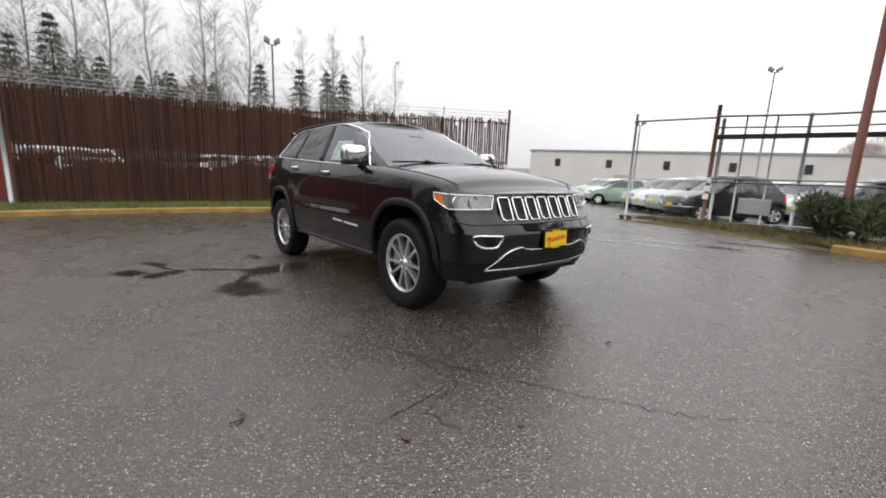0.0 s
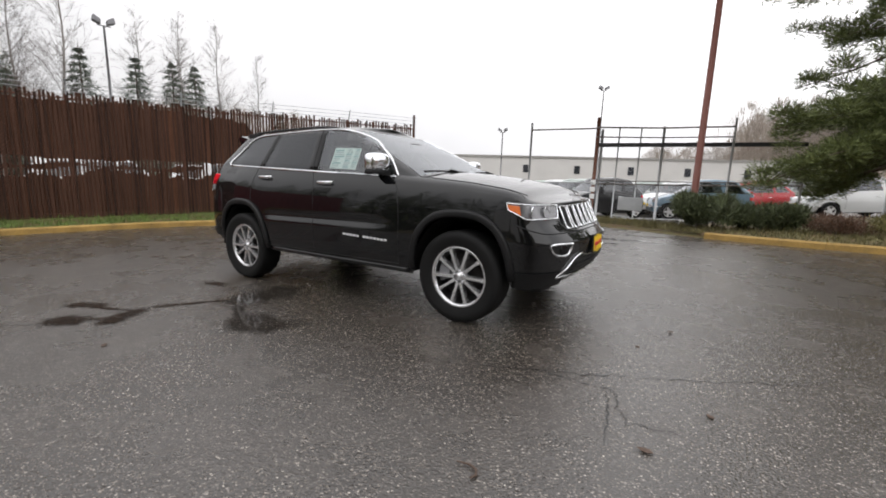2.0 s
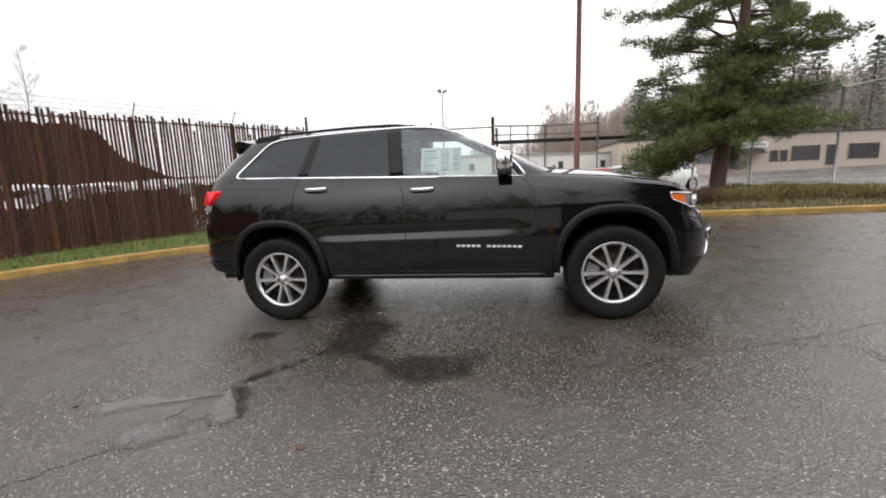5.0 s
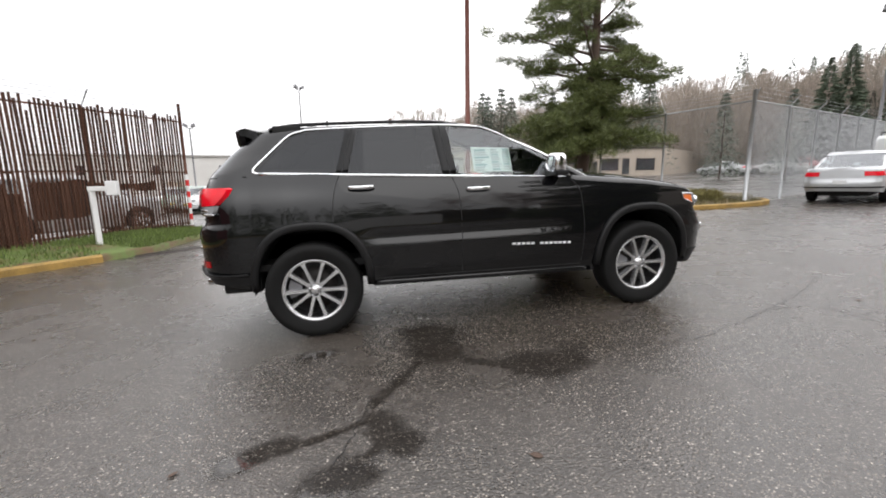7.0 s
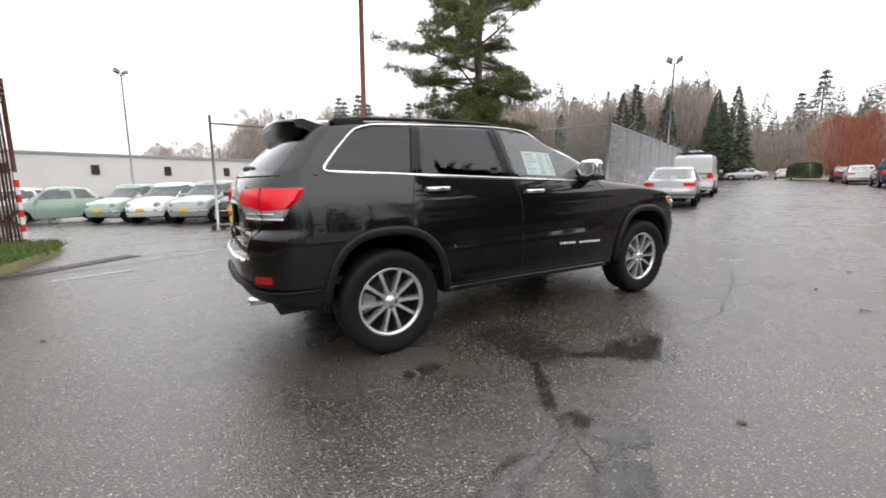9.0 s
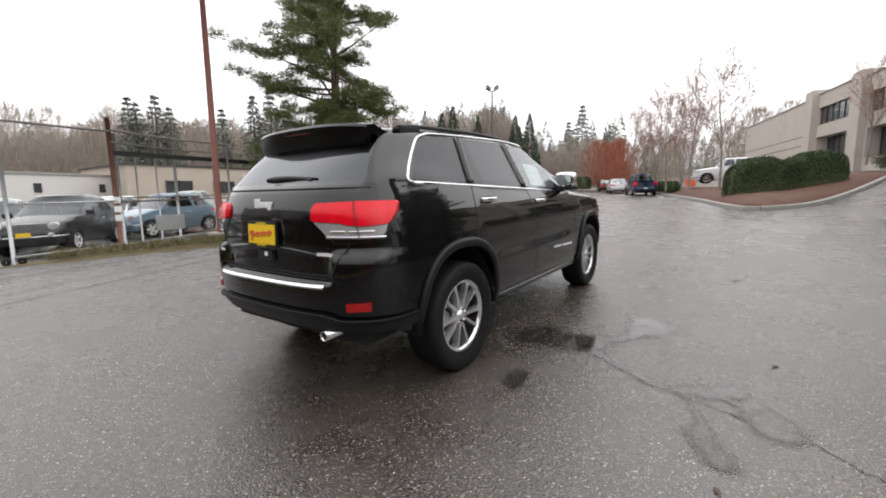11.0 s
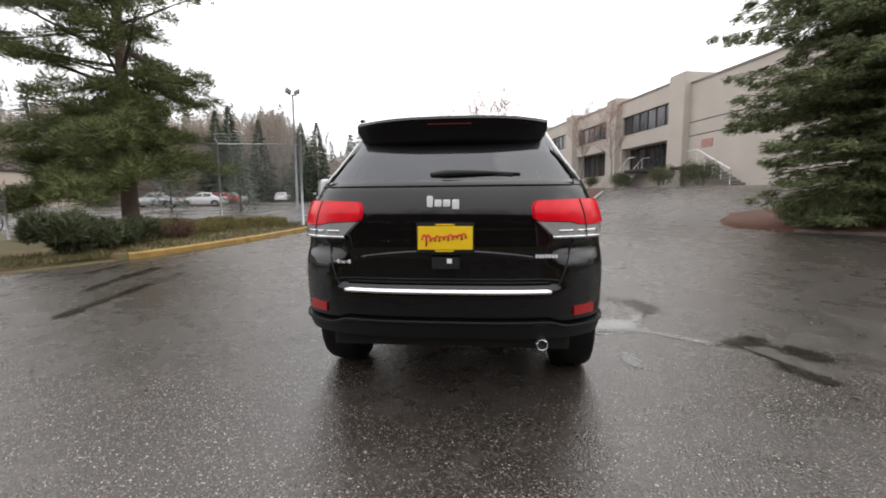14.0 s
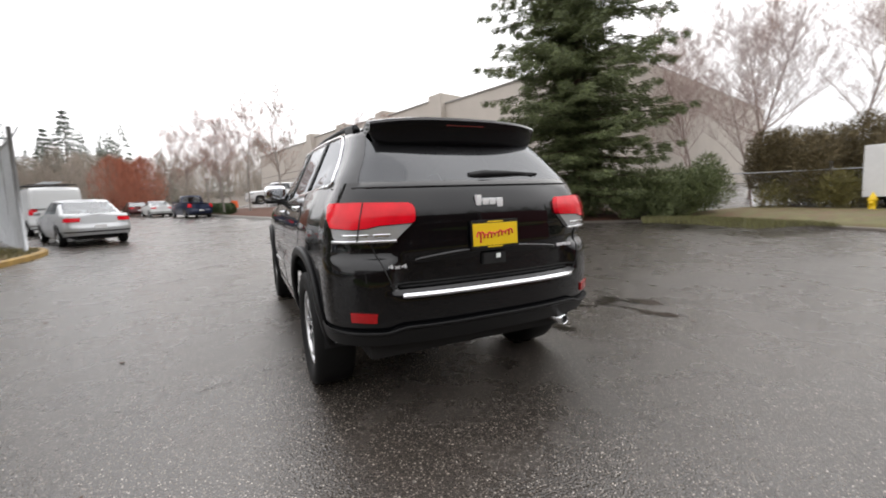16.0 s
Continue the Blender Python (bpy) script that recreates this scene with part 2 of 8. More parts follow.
def leaf_litter(m, colour):
    """Brown fallen leaves showing between the grass in patches."""
    n, l = m.node_tree.nodes, m.node_tree.links
    b = n["Principled BSDF"]
    src = b.inputs["Base Color"].links[0].from_socket
    tc = n.new("ShaderNodeTexCoord")
    t = n.new("ShaderNodeTexNoise")
    t.inputs["Scale"].default_value, t.inputs["Detail"].default_value, t.inputs["Roughness"].default_value = 2.2, 8.0, 0.75
    l.new(tc.outputs["Object"], t.inputs["Vector"])
    r = n.new("ShaderNodeMapRange")
    r.inputs[1].default_value, r.inputs[2].default_value = 0.46, 0.58
    l.new(t.outputs["Fac"], r.inputs[0])
    mx = n.new("ShaderNodeMix")
    mx.data_type = "RGBA"
    l.new(r.outputs[0], mx.inputs[0])
    l.new(src, mx.inputs[6])
    mx.inputs[7].default_value = (*colour, 1)
    l.new(mx.outputs[2], b.inputs["Base Color"])


leaf_litter(M_GRASS, (0.115, 0.068, 0.032))
M_WEEDS = mat("yellowed weeds", (0.115, 0.105, 0.038), 0.8, 0, 0, 0.5, 0.3, 3.0, 0.4, 60)
leaf_litter(M_WEEDS, (0.13, 0.075, 0.04))
M_SOIL = mat("bark mulch", (0.10, 0.045, 0.028), 0.85, 0, 0, 0.4, 0.3, 4.0, 0.8, 40)
M_KERB = mat("worn yellow kerb paint", (0.30, 0.185, 0.045), 0.6, 0, 0, 0.7, 0.45, 4.0, 0.3, 30)
M_CONC = mat("concrete", (0.30, 0.29, 0.27), 0.65, 0, 0, 0.2, 0.1, 3.0, 0.2, 50)
M_TAN = mat("tan concrete wall", (0.51, 0.462, 0.41), 0.8, 0, 0, 0.14, 0.05, 0.6, 0.1, 30)
M_PALE = mat("off-white wall", (0.60, 0.585, 0.56), 0.75, 0, 0, 0.12, 0.05, 0.5, 0.1, 20)
M_BEIGE = mat("beige wall", (0.47, 0.40, 0.33), 0.8, 0, 0, 0.12, 0.05, 0.5)
M_BARN = mat("dark red metal cladding", (0.17, 0.022, 0.025), 0.5, 0, 0, 0.15, 0.05, 1.0)
M_WINDOW = mat("dark reflective window", (0.035, 0.038, 0.045), 0.06, 0, 0.6, 0.15, 0.0, 1.0)
M_FRAME = mat("bronze window frame", (0.05, 0.04, 0.035), 0.5, 0.3)
M_BARK = mat("tree bark", (0.09, 0.06, 0.045), 0.9, 0, 0, 0.35, 0.2, 5.0, 0.5, 30, stretch=(2, 2, 0.5))
M_PALEBARK = mat("pale alder bark", (0.24, 0.215, 0.195), 0.85, 0, 0, 0.3, 0.15, 3.0, 0.2, 30)
M_TWIG = mat("grey brown twigs", (0.115, 0.095, 0.085), 0.9, 0, 0, 0.3, 0.1)
M_NEEDLE = island(mat("pine needles", (0.105, 0.126, 0.036), 0.65, 0, 0, 0.3, 0.1, 1.0), 0.5)
M_SPRUCE = island(mat("spruce needles", (0.125, 0.150, 0.060), 0.65, 0, 0, 0.3, 0.1, 1.0), 0.5)
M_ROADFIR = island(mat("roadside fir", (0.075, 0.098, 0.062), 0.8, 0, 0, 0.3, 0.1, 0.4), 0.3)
# far needles lightened to grey-green, which stands in for the haze before them
M_HAZEFIR = island(mat("haze-pale fir", (0.135, 0.160, 0.125), 0.8, 0, 0, 0.3, 0.1, 0.4), 0.28)
M_BUSH = island(mat("broom shrub", (0.090, 0.102, 0.044), 0.7, 0, 0, 0.3, 0.1, 1.0), 0.5)
M_REDLEAF = island(mat("dull red bramble leaves", (0.105, 0.055, 0.032), 0.7, 0, 0, 0.3, 0.1, 1.0), 0.5)
M_BROOM = island(mat("dark broom", (0.062, 0.076, 0.031), 0.7, 0, 0, 0.3, 0.1, 1.0), 0.5)
M_SCRUB = island(mat("brown scrub", (0.135, 0.105, 0.052), 0.8, 0, 0, 0.3, 0.1, 1.0), 0.5)
M_HEDGE = island(mat("clipped hedge leaves", (0.045, 0.075, 0.022), 0.6, 0, 0, 0.3, 0.1, 1.0), 0.45)
M_OLIVE = island(mat("olive brown scrub", (0.17, 0.15, 0.05), 0.8, 0, 0, 0.3, 0.1, 1.0), 0.5)
M_RUSSET = island(mat("russet leaves", (0.34, 0.12, 0.07), 0.75, 0, 0, 0.3, 0.1, 1.0), 0.5)
# the bare woods carry the mist in their colour: paler than real twigs
M_HAZE = island(mat("haze-pale brown woods", (0.35, 0.30, 0.255), 0.95, 0, 0, 0.2, 0.1, 0.2), 0.25)
M_HILL = mat("wooded hillside", (0.20, 0.175, 0.15), 0.95, 0, 0, 0.35, 0.2, 0.05, 0, 0.6)


def water_film():
    """Asphalt under a smooth film of water: the stones show dimly below a mirror-like top."""
    m = M_ASPHALT.copy()
    m.name = "water film on asphalt"
    n, l = m.node_tree.nodes, m.node_tree.links
    b = n["Principled BSDF"]
    src = b.inputs["Base Color"].links[0].from_socket
    dim = n.new("ShaderNodeVectorMath")
    dim.operation = "SCALE"
    dim.inputs[3].default_value = 0.55
    l.new(src, dim.inputs[0])
    l.new(dim.outputs[0], b.inputs["Base Color"])
    for name in ("Roughness", "Normal"):
        l.remove(b.inputs[name].links[0])
    b.inputs["Roughness"].default_value = 0.07
    b.inputs["Specular IOR Level"].default_value = 0.62
    return m


M_WATER = water_film()


def feather(m):
    """The film of water thins out towards an uneven rim."""
    n, l = m.node_tree.nodes, m.node_tree.links
    out = [x for x in n if x.bl_idname == "ShaderNodeOutputMaterial"][0]
    src = out.inputs[0].links[0].from_socket
    tc = n.new("ShaderNodeTexCoord")
    at = n.new("ShaderNodeAttribute")
    at.attribute_name = "depth"
    t = n.new("ShaderNodeTexNoise")
    t.inputs["Scale"].default_value, t.inputs["Detail"].default_value, t.inputs["Roughness"].default_value = 6.5, 7.0, 0.72
    l.new(tc.outputs["Object"], t.inputs["Vector"])
    ad = n.new("ShaderNodeMath")
    ad.operation = "MULTIPLY_ADD"
    ad.inputs[1].default_value = 1.4
    l.new(t.outputs["Fac"], ad.inputs[0])
    l.new(at.outputs["Fac"], ad.inputs[2])
    r = n.new("ShaderNodeMapRange")
    r.interpolation_type = "SMOOTHSTEP"
    r.inputs[1].default_value, r.inputs[2].default_value = 0.85, 1.85
    l.new(ad.outputs[0], r.inputs[0])
    clear = n.new("ShaderNodeBsdfTransparent")
    mx = n.new("ShaderNodeMixShader")
    l.new(r.outputs[0], mx.inputs[0])
    l.new(clear.outputs[0], mx.inputs[1])
    l.new(src, mx.inputs[2])
    l.new(mx.outputs[0], out.inputs[0])


feather(M_WATER)
M_CRACK = mat("dark crack", (0.010, 0.010, 0.010), 0.5, 0, 0, 0.2)
M_IRON = mat("cast iron", (0.05, 0.042, 0.038), 0.4, 0.6, 0, 0.3, 0.1, 20, 0.2, 80)
M_GLOSSBLACK = mat("gloss black panel", (0.003, 0.003, 0.0035), 0.25, 0, 0, 0.1, spec=0.25)
M_BARREL = mat("inner rim", (0.045, 0.045, 0.047), 0.4, 0.5, 0, 0.25)
M_LAMP = mat("grey lamp housing", (0.22, 0.22, 0.23), 0.5, 0.4, 0, 0.1)
# ---- geometry helpers ----
def finish(name, bm, material, parent=None, label="", smooth=False):
    me = bpy.data.meshes.new(name)
    bm.to_mesh(me)
    bm.free()
    for m in material if isinstance(material, (list, tuple)) else (material,):
        me.materials.append(m)
    if smooth:
        me.shade_smooth()
    ob = new(name, me)
    if parent is not None:
        ob.parent = parent
    if label:
        ob["label"] = label
    return ob


def part(name, bm, material, parent, label="", smooth=False):
    return finish(name, bm, material, parent, label, smooth)


def mesh_part(name, verts, faces, material, parent=None, label="", smooth=False):
    me = bpy.data.meshes.new(name)
    me.from_pydata([tuple(v) for v in verts], [], faces)
    me.validate()
    for m in material if isinstance(material, (list, tuple)) else (material,):
        me.materials.append(m)
    if smooth:
        me.shade_smooth()
    ob = new(name, me)
    if parent is not None:
        ob.parent = parent
    if label:
        ob["label"] = label
    return ob


def thing(name, label, category, m=None, group=""):
    e = new(name)
    e.empty_display_size = 0.1
    if m is not None:
        e.matrix_basis = m
    return tagged(e, label, category, group)


def box(bm, x0, x1, y0, y1, z0, z1, bevel=0.0):
    vs = [bm.verts.new(p) for p in ((x0, y0, z0), (x1, y0, z0), (x1, y1, z0), (x0, y1, z0), (x0, y0, z1), (x1, y0, z1), (x1, y1, z1), (x0, y1, z1))]
    fs = [bm.faces.new([vs[i] for i in f]) for f in ((3, 2, 1, 0), (4, 5, 6, 7), (0, 1, 5, 4), (1, 2, 6, 5), (2, 3, 7, 6), (3, 0, 4, 7))]
    if bevel:
        es = list({e for f in fs for e in f.edges})
        bmesh.ops.bevel(bm, geom=es, offset=bevel, segments=2, affect="EDGES", profile=0.7)


def tube(bm, pts, radii, sides=8, cap=True):
    """A tapered tube along points."""
    rings = []
    up0 = Vector((0, 0, 1))
    pts = [Vector(p) for p in pts]
    if not hasattr(radii, "__len__"):
        radii = [radii] * len(pts)
    for i, p in enumerate(pts):
        d = (pts[min(i + 1, len(pts) - 1)] - pts[max(i - 1, 0)]).normalized()
        a = d.cross(up0)
        if a.length < 1e-3:
            a = d.cross(Vector((1, 0, 0)))
        a.normalize()
        b = d.cross(a)
        rings.append([bm.verts.new(p + (a * math.cos(k * 2 * math.pi / sides) + b * math.sin(k * 2 * math.pi / sides)) * radii[i]) for k in range(sides)])
    for r0, r1 in zip(rings, rings[1:]):
        for k in range(sides):
            bm.faces.new((r0[k], r0[(k + 1) % sides], r1[(k + 1) % sides], r1[k]))
    if cap:
        bm.faces.new(rings[0])
        bm.faces.new(rings[-1][::-1])


def lathe(bm, profile, segments=32, axis="y", centre=(0, 0, 0)):
    """Turns (radius, offset) pairs about an axis."""
    rings = []
    for r, o in profile:
        ring = []
        for k in range(segments):
            a = 2 * math.pi * k / segments
            c, s = r * math.cos(a), r * math.sin(a)
            p = (c, o, s) if axis == "y" else (c, s, o)
            ring.append(bm.verts.new((p[0] + centre[0], p[1] + centre[1], p[2] + centre[2])))
        rings.append(ring)
    for r0, r1 in zip(rings, rings[1:]):
        for k in range(segments):
            bm.faces.new((r0[k], r0[(k + 1) % segments], r1[(k + 1) % segments], r1[k]))


def slab(bm, outline, depth):
    """Extrudes a flat outline (list of 3D points) by the vector depth."""
    a = [bm.verts.new(p) for p in outline]
    b = [bm.verts.new(Vector(p) + Vector(depth)) for p in outline]
    n = len(a)
    bm.faces.new(a)
    bm.faces.new(b[::-1])
    for i in range(n):
        bm.faces.new((a[i], b[i], b[(i + 1) % n], a[(i + 1) % n]))


def sstep(v):
    v = min(1.0, max(0.0, v))
    return v * v * (3 - 2 * v)


def lerp(a, b, f):
    return a + (b - a) * f


def interp(x, table):
    """Piecewise linear value from rising (x, value) pairs."""
    if x <= table[0][0]:
        return table[0][1]
    for (x0, v0), (x1, v1) in zip(table, table[1:]):
        if x <= x1:
            return lerp(v0, v1, (x - x0) / (x1 - x0))
    return table[-1][1]


def smooth_line(pts, step=0.25):
    """A Catmull-Rom line through 2D points."""
    out = []
    pts = [Vector(p) for p in pts]
    for i in range(len(pts) - 1):
        p0, p1, p2, p3 = pts[max(i - 1, 0)], pts[i], pts[i + 1], pts[min(i + 2, len(pts) - 1)]
        n = max(2, int((p2 - p1).length / step))
        for k in range(n):
            f = k / n
            out.append(0.5 * ((2 * p1) + (p2 - p0) * f + (2 * p0 - 5 * p1 + 4 * p2 - p3) * f * f + (3 * p1 - p0 - 3 * p2 + p3) * f ** 3))
    out.append(pts[-1])
    return out


def gz(x, y):
    """Height of the paved ground."""
    z = 0.0253 * max(-25.0, min(x, 60.0))
    z += 1.45 * sstep((x - 8) / 10) * sstep((-y + (x - 22) * 0.15 - 3.5) / 8)
    z -= 0.02 * (max(6.0, min(y, 20.0)) - 6.0) * sstep((9 - x) / 6)
    return z
# ---- vehicles: a body lofted from plan outlines, with a glazed cabin on it ----
def inside(p, poly):
    x, y = p
    hit = False
    for (x0, y0), (x1, y1) in zip(poly, poly[1:] + poly[:1]):
        if (y0 > y) != (y1 > y) and x < (x1 - x0) * (y - y0) / (y1 - y0) + x0:
            hit = not hit
    return hit


class Shell:
    """Shape functions of a vehicle: x ahead, y to its left, z up, origin on the ground between the axles."""

    def __init__(self, **k):
        self.n_side = k["n_side"]
        self.meld = k.get("meld", 0.0)
        self.n_corner = k["n_corner"]
        self.n_cab = k["n_cab"]
        self.n_sup = k["n_sup"]
        self.n_tail = k.get("n_tail", k["n_sup"])
        self.cab_n = k["cab_n"]
        self.cab_nr = k.get("cab_nr", k["cab_n"])
        self.xa = k["xa"]
        self.xb = k["xb"]
        self.axles = k["axles"]
        self.arch = k["arch"]
        self.arch_h = k["arch_h"]
        self.arch_n = k["arch_n"]
        self.hub = k["hub"]
        self.sill = k["sill"]
        self.width = k["width"]
        self.taper = k["taper"]
        self.width_r = k.get("width_r", k["width"])
        self.crease = k.get("crease", ())
        self.tail_c = k.get("tail_c", k["tail"])
        self.nose = k["nose"]
        self.tail = k["tail"]
        self.top = k["top"]
        self.crown = k["crown"]
        self.levels = k["levels"]
        self.split = k["split"]
        self.deck = k["deck"]
        self.belt = k["belt"]
        self.roof = k["roof"]
        self.cab_w = k["cab_w"]
        self.cab_f = k["cab_f"]
        self.cab_r = k["cab_r"]
        self.cab_taper = k["cab_taper"]
        self.cab_cf = k["cab_cf"]
        self.cab_cr = k["cab_cr"]
        self.roof_crown = k["roof_crown"]
        self.pillar_f = k["pillar_f"]
        self.pillar_r = k["pillar_r"]
        self.screen = k["screen"]
        self.rear = k["rear"]

    def columns(self):
        n, c = self.n_side, self.n_corner
        cols = [("f", math.pi / 2 * (1 - i / c)) for i in range(c)]
        cols += [("s", i / n) for i in range(n + 1)]
        cols += [("r", math.pi / 2 * ((i + 1) / c)) for i in range(c)]
        return cols

    def bottom(self, x):
        z = interp(x, self.sill)
        for ax in self.axles:
            d = abs(x - ax)
            if d < self.arch:
                z = max(z, self.hub + self.arch_h * (1 - (d / self.arch) ** self.arch_n) ** (1 / self.arch_n))
        return z

    def wide(self, x, z):
        """Half width before the taper; the crease along the doors fades out at both ends."""
        w = lerp(interp(z, self.width_r), interp(z, self.width), sstep((x + 1.5) / 0.6))
        if self.crease:
            w += interp(z, self.crease) * sstep((x + 1.10) / 0.22) * sstep((0.86 - x) / 0.45)
        return w

    def rear_x(self, ratio, z):
        """How far back the tail stands, at a share of its half width: the bumper corners reach higher than its middle."""
        return lerp(interp(z, self.tail_c), interp(z, self.tail), sstep((ratio - 0.60) / 0.09))

    def low(self, col, z):
        k, v = col
        w = interp(z, self.width_r if k == "r" else self.width)
        if k == "s":
            x = lerp(self.xa, self.xb, v)
            return x, self.wide(x, z) * interp(x, self.taper)
        p = 2 / (self.n_sup if k == "f" else self.n_tail)
        if k == "f":
            return self.xa + (interp(z, self.nose) - self.xa) * math.sin(v) ** p, w * interp(self.xa, self.taper) * math.cos(v) ** p
        return self.xb + (self.rear_x(math.cos(v) ** p, z) - self.xb) * math.sin(v) ** p, w * interp(self.xb, self.taper) * math.cos(v) ** p

    def cab(self, col, f):
        k, v = col
        w = interp(f, self.cab_w)
        xf, xr = interp(f, self.cab_f), interp(f, self.cab_r)
        xa, xb = xf - self.cab_cf, xr + self.cab_cr
        p = 2 / (self.cab_nr if k == "r" else self.cab_n)
        if k == "s":
            x = lerp(xa, xb, v)
            y = w
        elif k == "f":
            x, y = xa + (xf - xa) * math.sin(v) ** p, w * math.cos(v) ** p
        else:
            x, y = xb + (xr - xb) * math.sin(v) ** p, w * math.cos(v) ** p
        y *= interp(x, self.cab_taper)
        z = lerp(interp(x, self.belt), interp(x, self.roof), f)
        if self.meld and f < self.meld and (k == "r" or k == "s" and v > 0.75):
            # the pillar runs down into the shoulder below it without a ledge
            h = 1 - sstep(f / self.meld)
            w0, x0 = interp(0, self.cab_w), interp(0, self.cab_r)
            if k == "s":
                y += (self.body_y(x, interp(x, self.top)) - w0 * interp(x, self.cab_taper)) * h * sstep((v - 0.75) / 0.25)
            else:
                fx = x0 + self.cab_cr - self.cab_cr * math.sin(v) ** p
                fy = w0 * math.cos(v) ** p * interp(fx, self.cab_taper)
                bx, by = self.low(col, interp(fx, self.top))
                x, y = x + (bx - fx) * h, y + (by - fy) * h
        return x, y, z

    def side_y(self, x, z):
        """Half width of the cabin side at x, z."""
        f = (z - interp(x, self.belt)) / (interp(x, self.roof) - interp(x, self.belt))
        xa = interp(f, self.cab_f) - self.cab_cf
        xb = interp(f, self.cab_r) + self.cab_cr
        y = interp(f, self.cab_w)
        if x > xa:
            y *= max(0.0, 1 - min(1, (x - xa) / self.cab_cf) ** self.cab_n) ** (1 / self.cab_n)
        elif x < xb:
            y *= max(0.0, 1 - min(1, (xb - x) / self.cab_cr) ** self.cab_nr) ** (1 / self.cab_nr)
        y *= interp(x, self.cab_taper)
        v = (xa - x) / (xa - xb)
        if self.meld and f < self.meld and v > 0.75:
            y += (self.body_y(x, interp(x, self.top)) - interp(0, self.cab_w) * interp(x, self.cab_taper)) * (1 - sstep(f / self.meld)) * sstep((v - 0.75) / 0.25)
        return y

    def nose_x(self, y, z):
        w = interp(z, self.width) * interp(self.xa, self.taper)
        return self.xa + (interp(z, self.nose) - self.xa) * max(0.0, 1 - min(1, abs(y) / w) ** self.n_sup) ** (1 / self.n_sup)

    def tail_x(self, y, z):
        w = interp(z, self.width_r) * interp(self.xb, self.taper)
        return self.xb + (self.rear_x(min(1, abs(y) / w), z) - self.xb) * max(0.0, 1 - min(1, abs(y) / w) ** self.n_tail) ** (1 / self.n_tail)

    def wrap(self, u, z, end):
        """A point round the left corner at an end: u 0 on the centreline, 1 where the side begins, then metres / 0.5 along the side."""
        if u < 0:
            x, y, z = self.wrap(-u, z, end)
            return x, -y, z
        if u <= 1:
            x, y = self.low((end, (1 - u) * math.pi / 2), z)
        else:
            x = self.xa - (u - 1) * 0.5 if end == "f" else self.xb + (u - 1) * 0.5
            y = self.body_y(x, z)
        return x, y, z

    def wrap_u(self, end, z, y=None, x=None):
        """The u of wrap() at which the corner has that y or x."""
        best = min((abs((p[1] - y) if y is not None else (p[0] - x)), i) for i, p in ((i, self.wrap(i / 400, z, end)) for i in range(801)))
        return best[1] / 400

    def cab_rear_x(self, y, f):
        xr = interp(f, self.cab_r)
        w = interp(f, self.cab_w)
        for _ in range(3):
            w2 = w * interp(xr, self.cab_taper)
        return xr + self.cab_cr - self.cab_cr * max(0.0, 1 - min(1, abs(y) / w2) ** self.cab_nr) ** (1 / self.cab_nr)

    def body_y(self, x, z):
        return self.wide(x, z) * interp(x, self.taper)


def both(verts, faces):
    """Adds the mirror image on the other side."""
    n = len(verts)
    return verts + [(x, -y, z) for x, y, z in verts], faces + [tuple(n + i for i in reversed(f)) for f in faces]


def clean(name, verts, faces, material, parent, label="", smooth=True):
    bm = bmesh.new()
    vs = [bm.verts.new(v) for v in verts]
    for f in faces:
        try:
            bm.faces.new([vs[i] for i in f])
        except ValueError:
            pass
    bmesh.ops.remove_doubles(bm, verts=bm.verts, dist=0.0008)
    bmesh.ops.dissolve_degenerate(bm, edges=bm.edges, dist=0.0005)
    bmesh.ops.recalc_face_normals(bm, faces=bm.faces)
    if sum(f.normal.dot(f.calc_center_median() - Vector((0, 0, 0.8))) * f.calc_area() for f in bm.faces) < 0:
        bmesh.ops.reverse_faces(bm, faces=bm.faces)
    return part(name, bm, material, parent, label, smooth)


def skin(name, outline, fn, material, parent, depth, step=0.04, label="", smooth=True, mirror=False, dish=0.0):
    """A panel cut to a 2D outline, laid on the surface fn(u, v) and given an edge that runs back by the vector depth."""
    bm = bmesh.new()
    bm.faces.new([bm.verts.new((u, v, 0)) for u, v in outline])
    us, vs = [p[0] for p in outline], [p[1] for p in outline]
    for axis, lo, hi in ((0, min(us), max(us)), (1, min(vs), max(vs))):
        n = int((hi - lo) / step)
        for i in range(1, n + 1):
            c = lo + (hi - lo) * i / (n + 1)
            nrm = Vector((1, 0, 0)) if axis == 0 else Vector((0, 1, 0))
            bmesh.ops.bisect_plane(bm, geom=list(bm.verts) + list(bm.edges) + list(bm.faces), plane_co=nrm * c, plane_no=nrm)
    rim = [e for e in bm.edges if e.is_boundary]
    d = Vector(depth)
    for v in bm.verts:
        v.co = Vector(fn(v.co.x, v.co.y))
    back = {}
    for e in rim:
        for v in e.verts:
            if v not in back:
                back[v] = bm.verts.new(v.co + d)
    for e in rim:
        bm.faces.new((e.verts[0], e.verts[1], back[e.verts[1]], back[e.verts[0]]))
    bmesh.ops.recalc_face_normals(bm, faces=bm.faces)
    if mirror:
        for v in bm.verts:
            v.co.y = -v.co.y
        bmesh.ops.reverse_faces(bm, faces=bm.faces)
    ob = part(name, bm, material, parent, label)
    if smooth:
        ob.data.shade_smooth()
        ob.data.set_sharp_from_angle(angle=radians(40))
    return ob


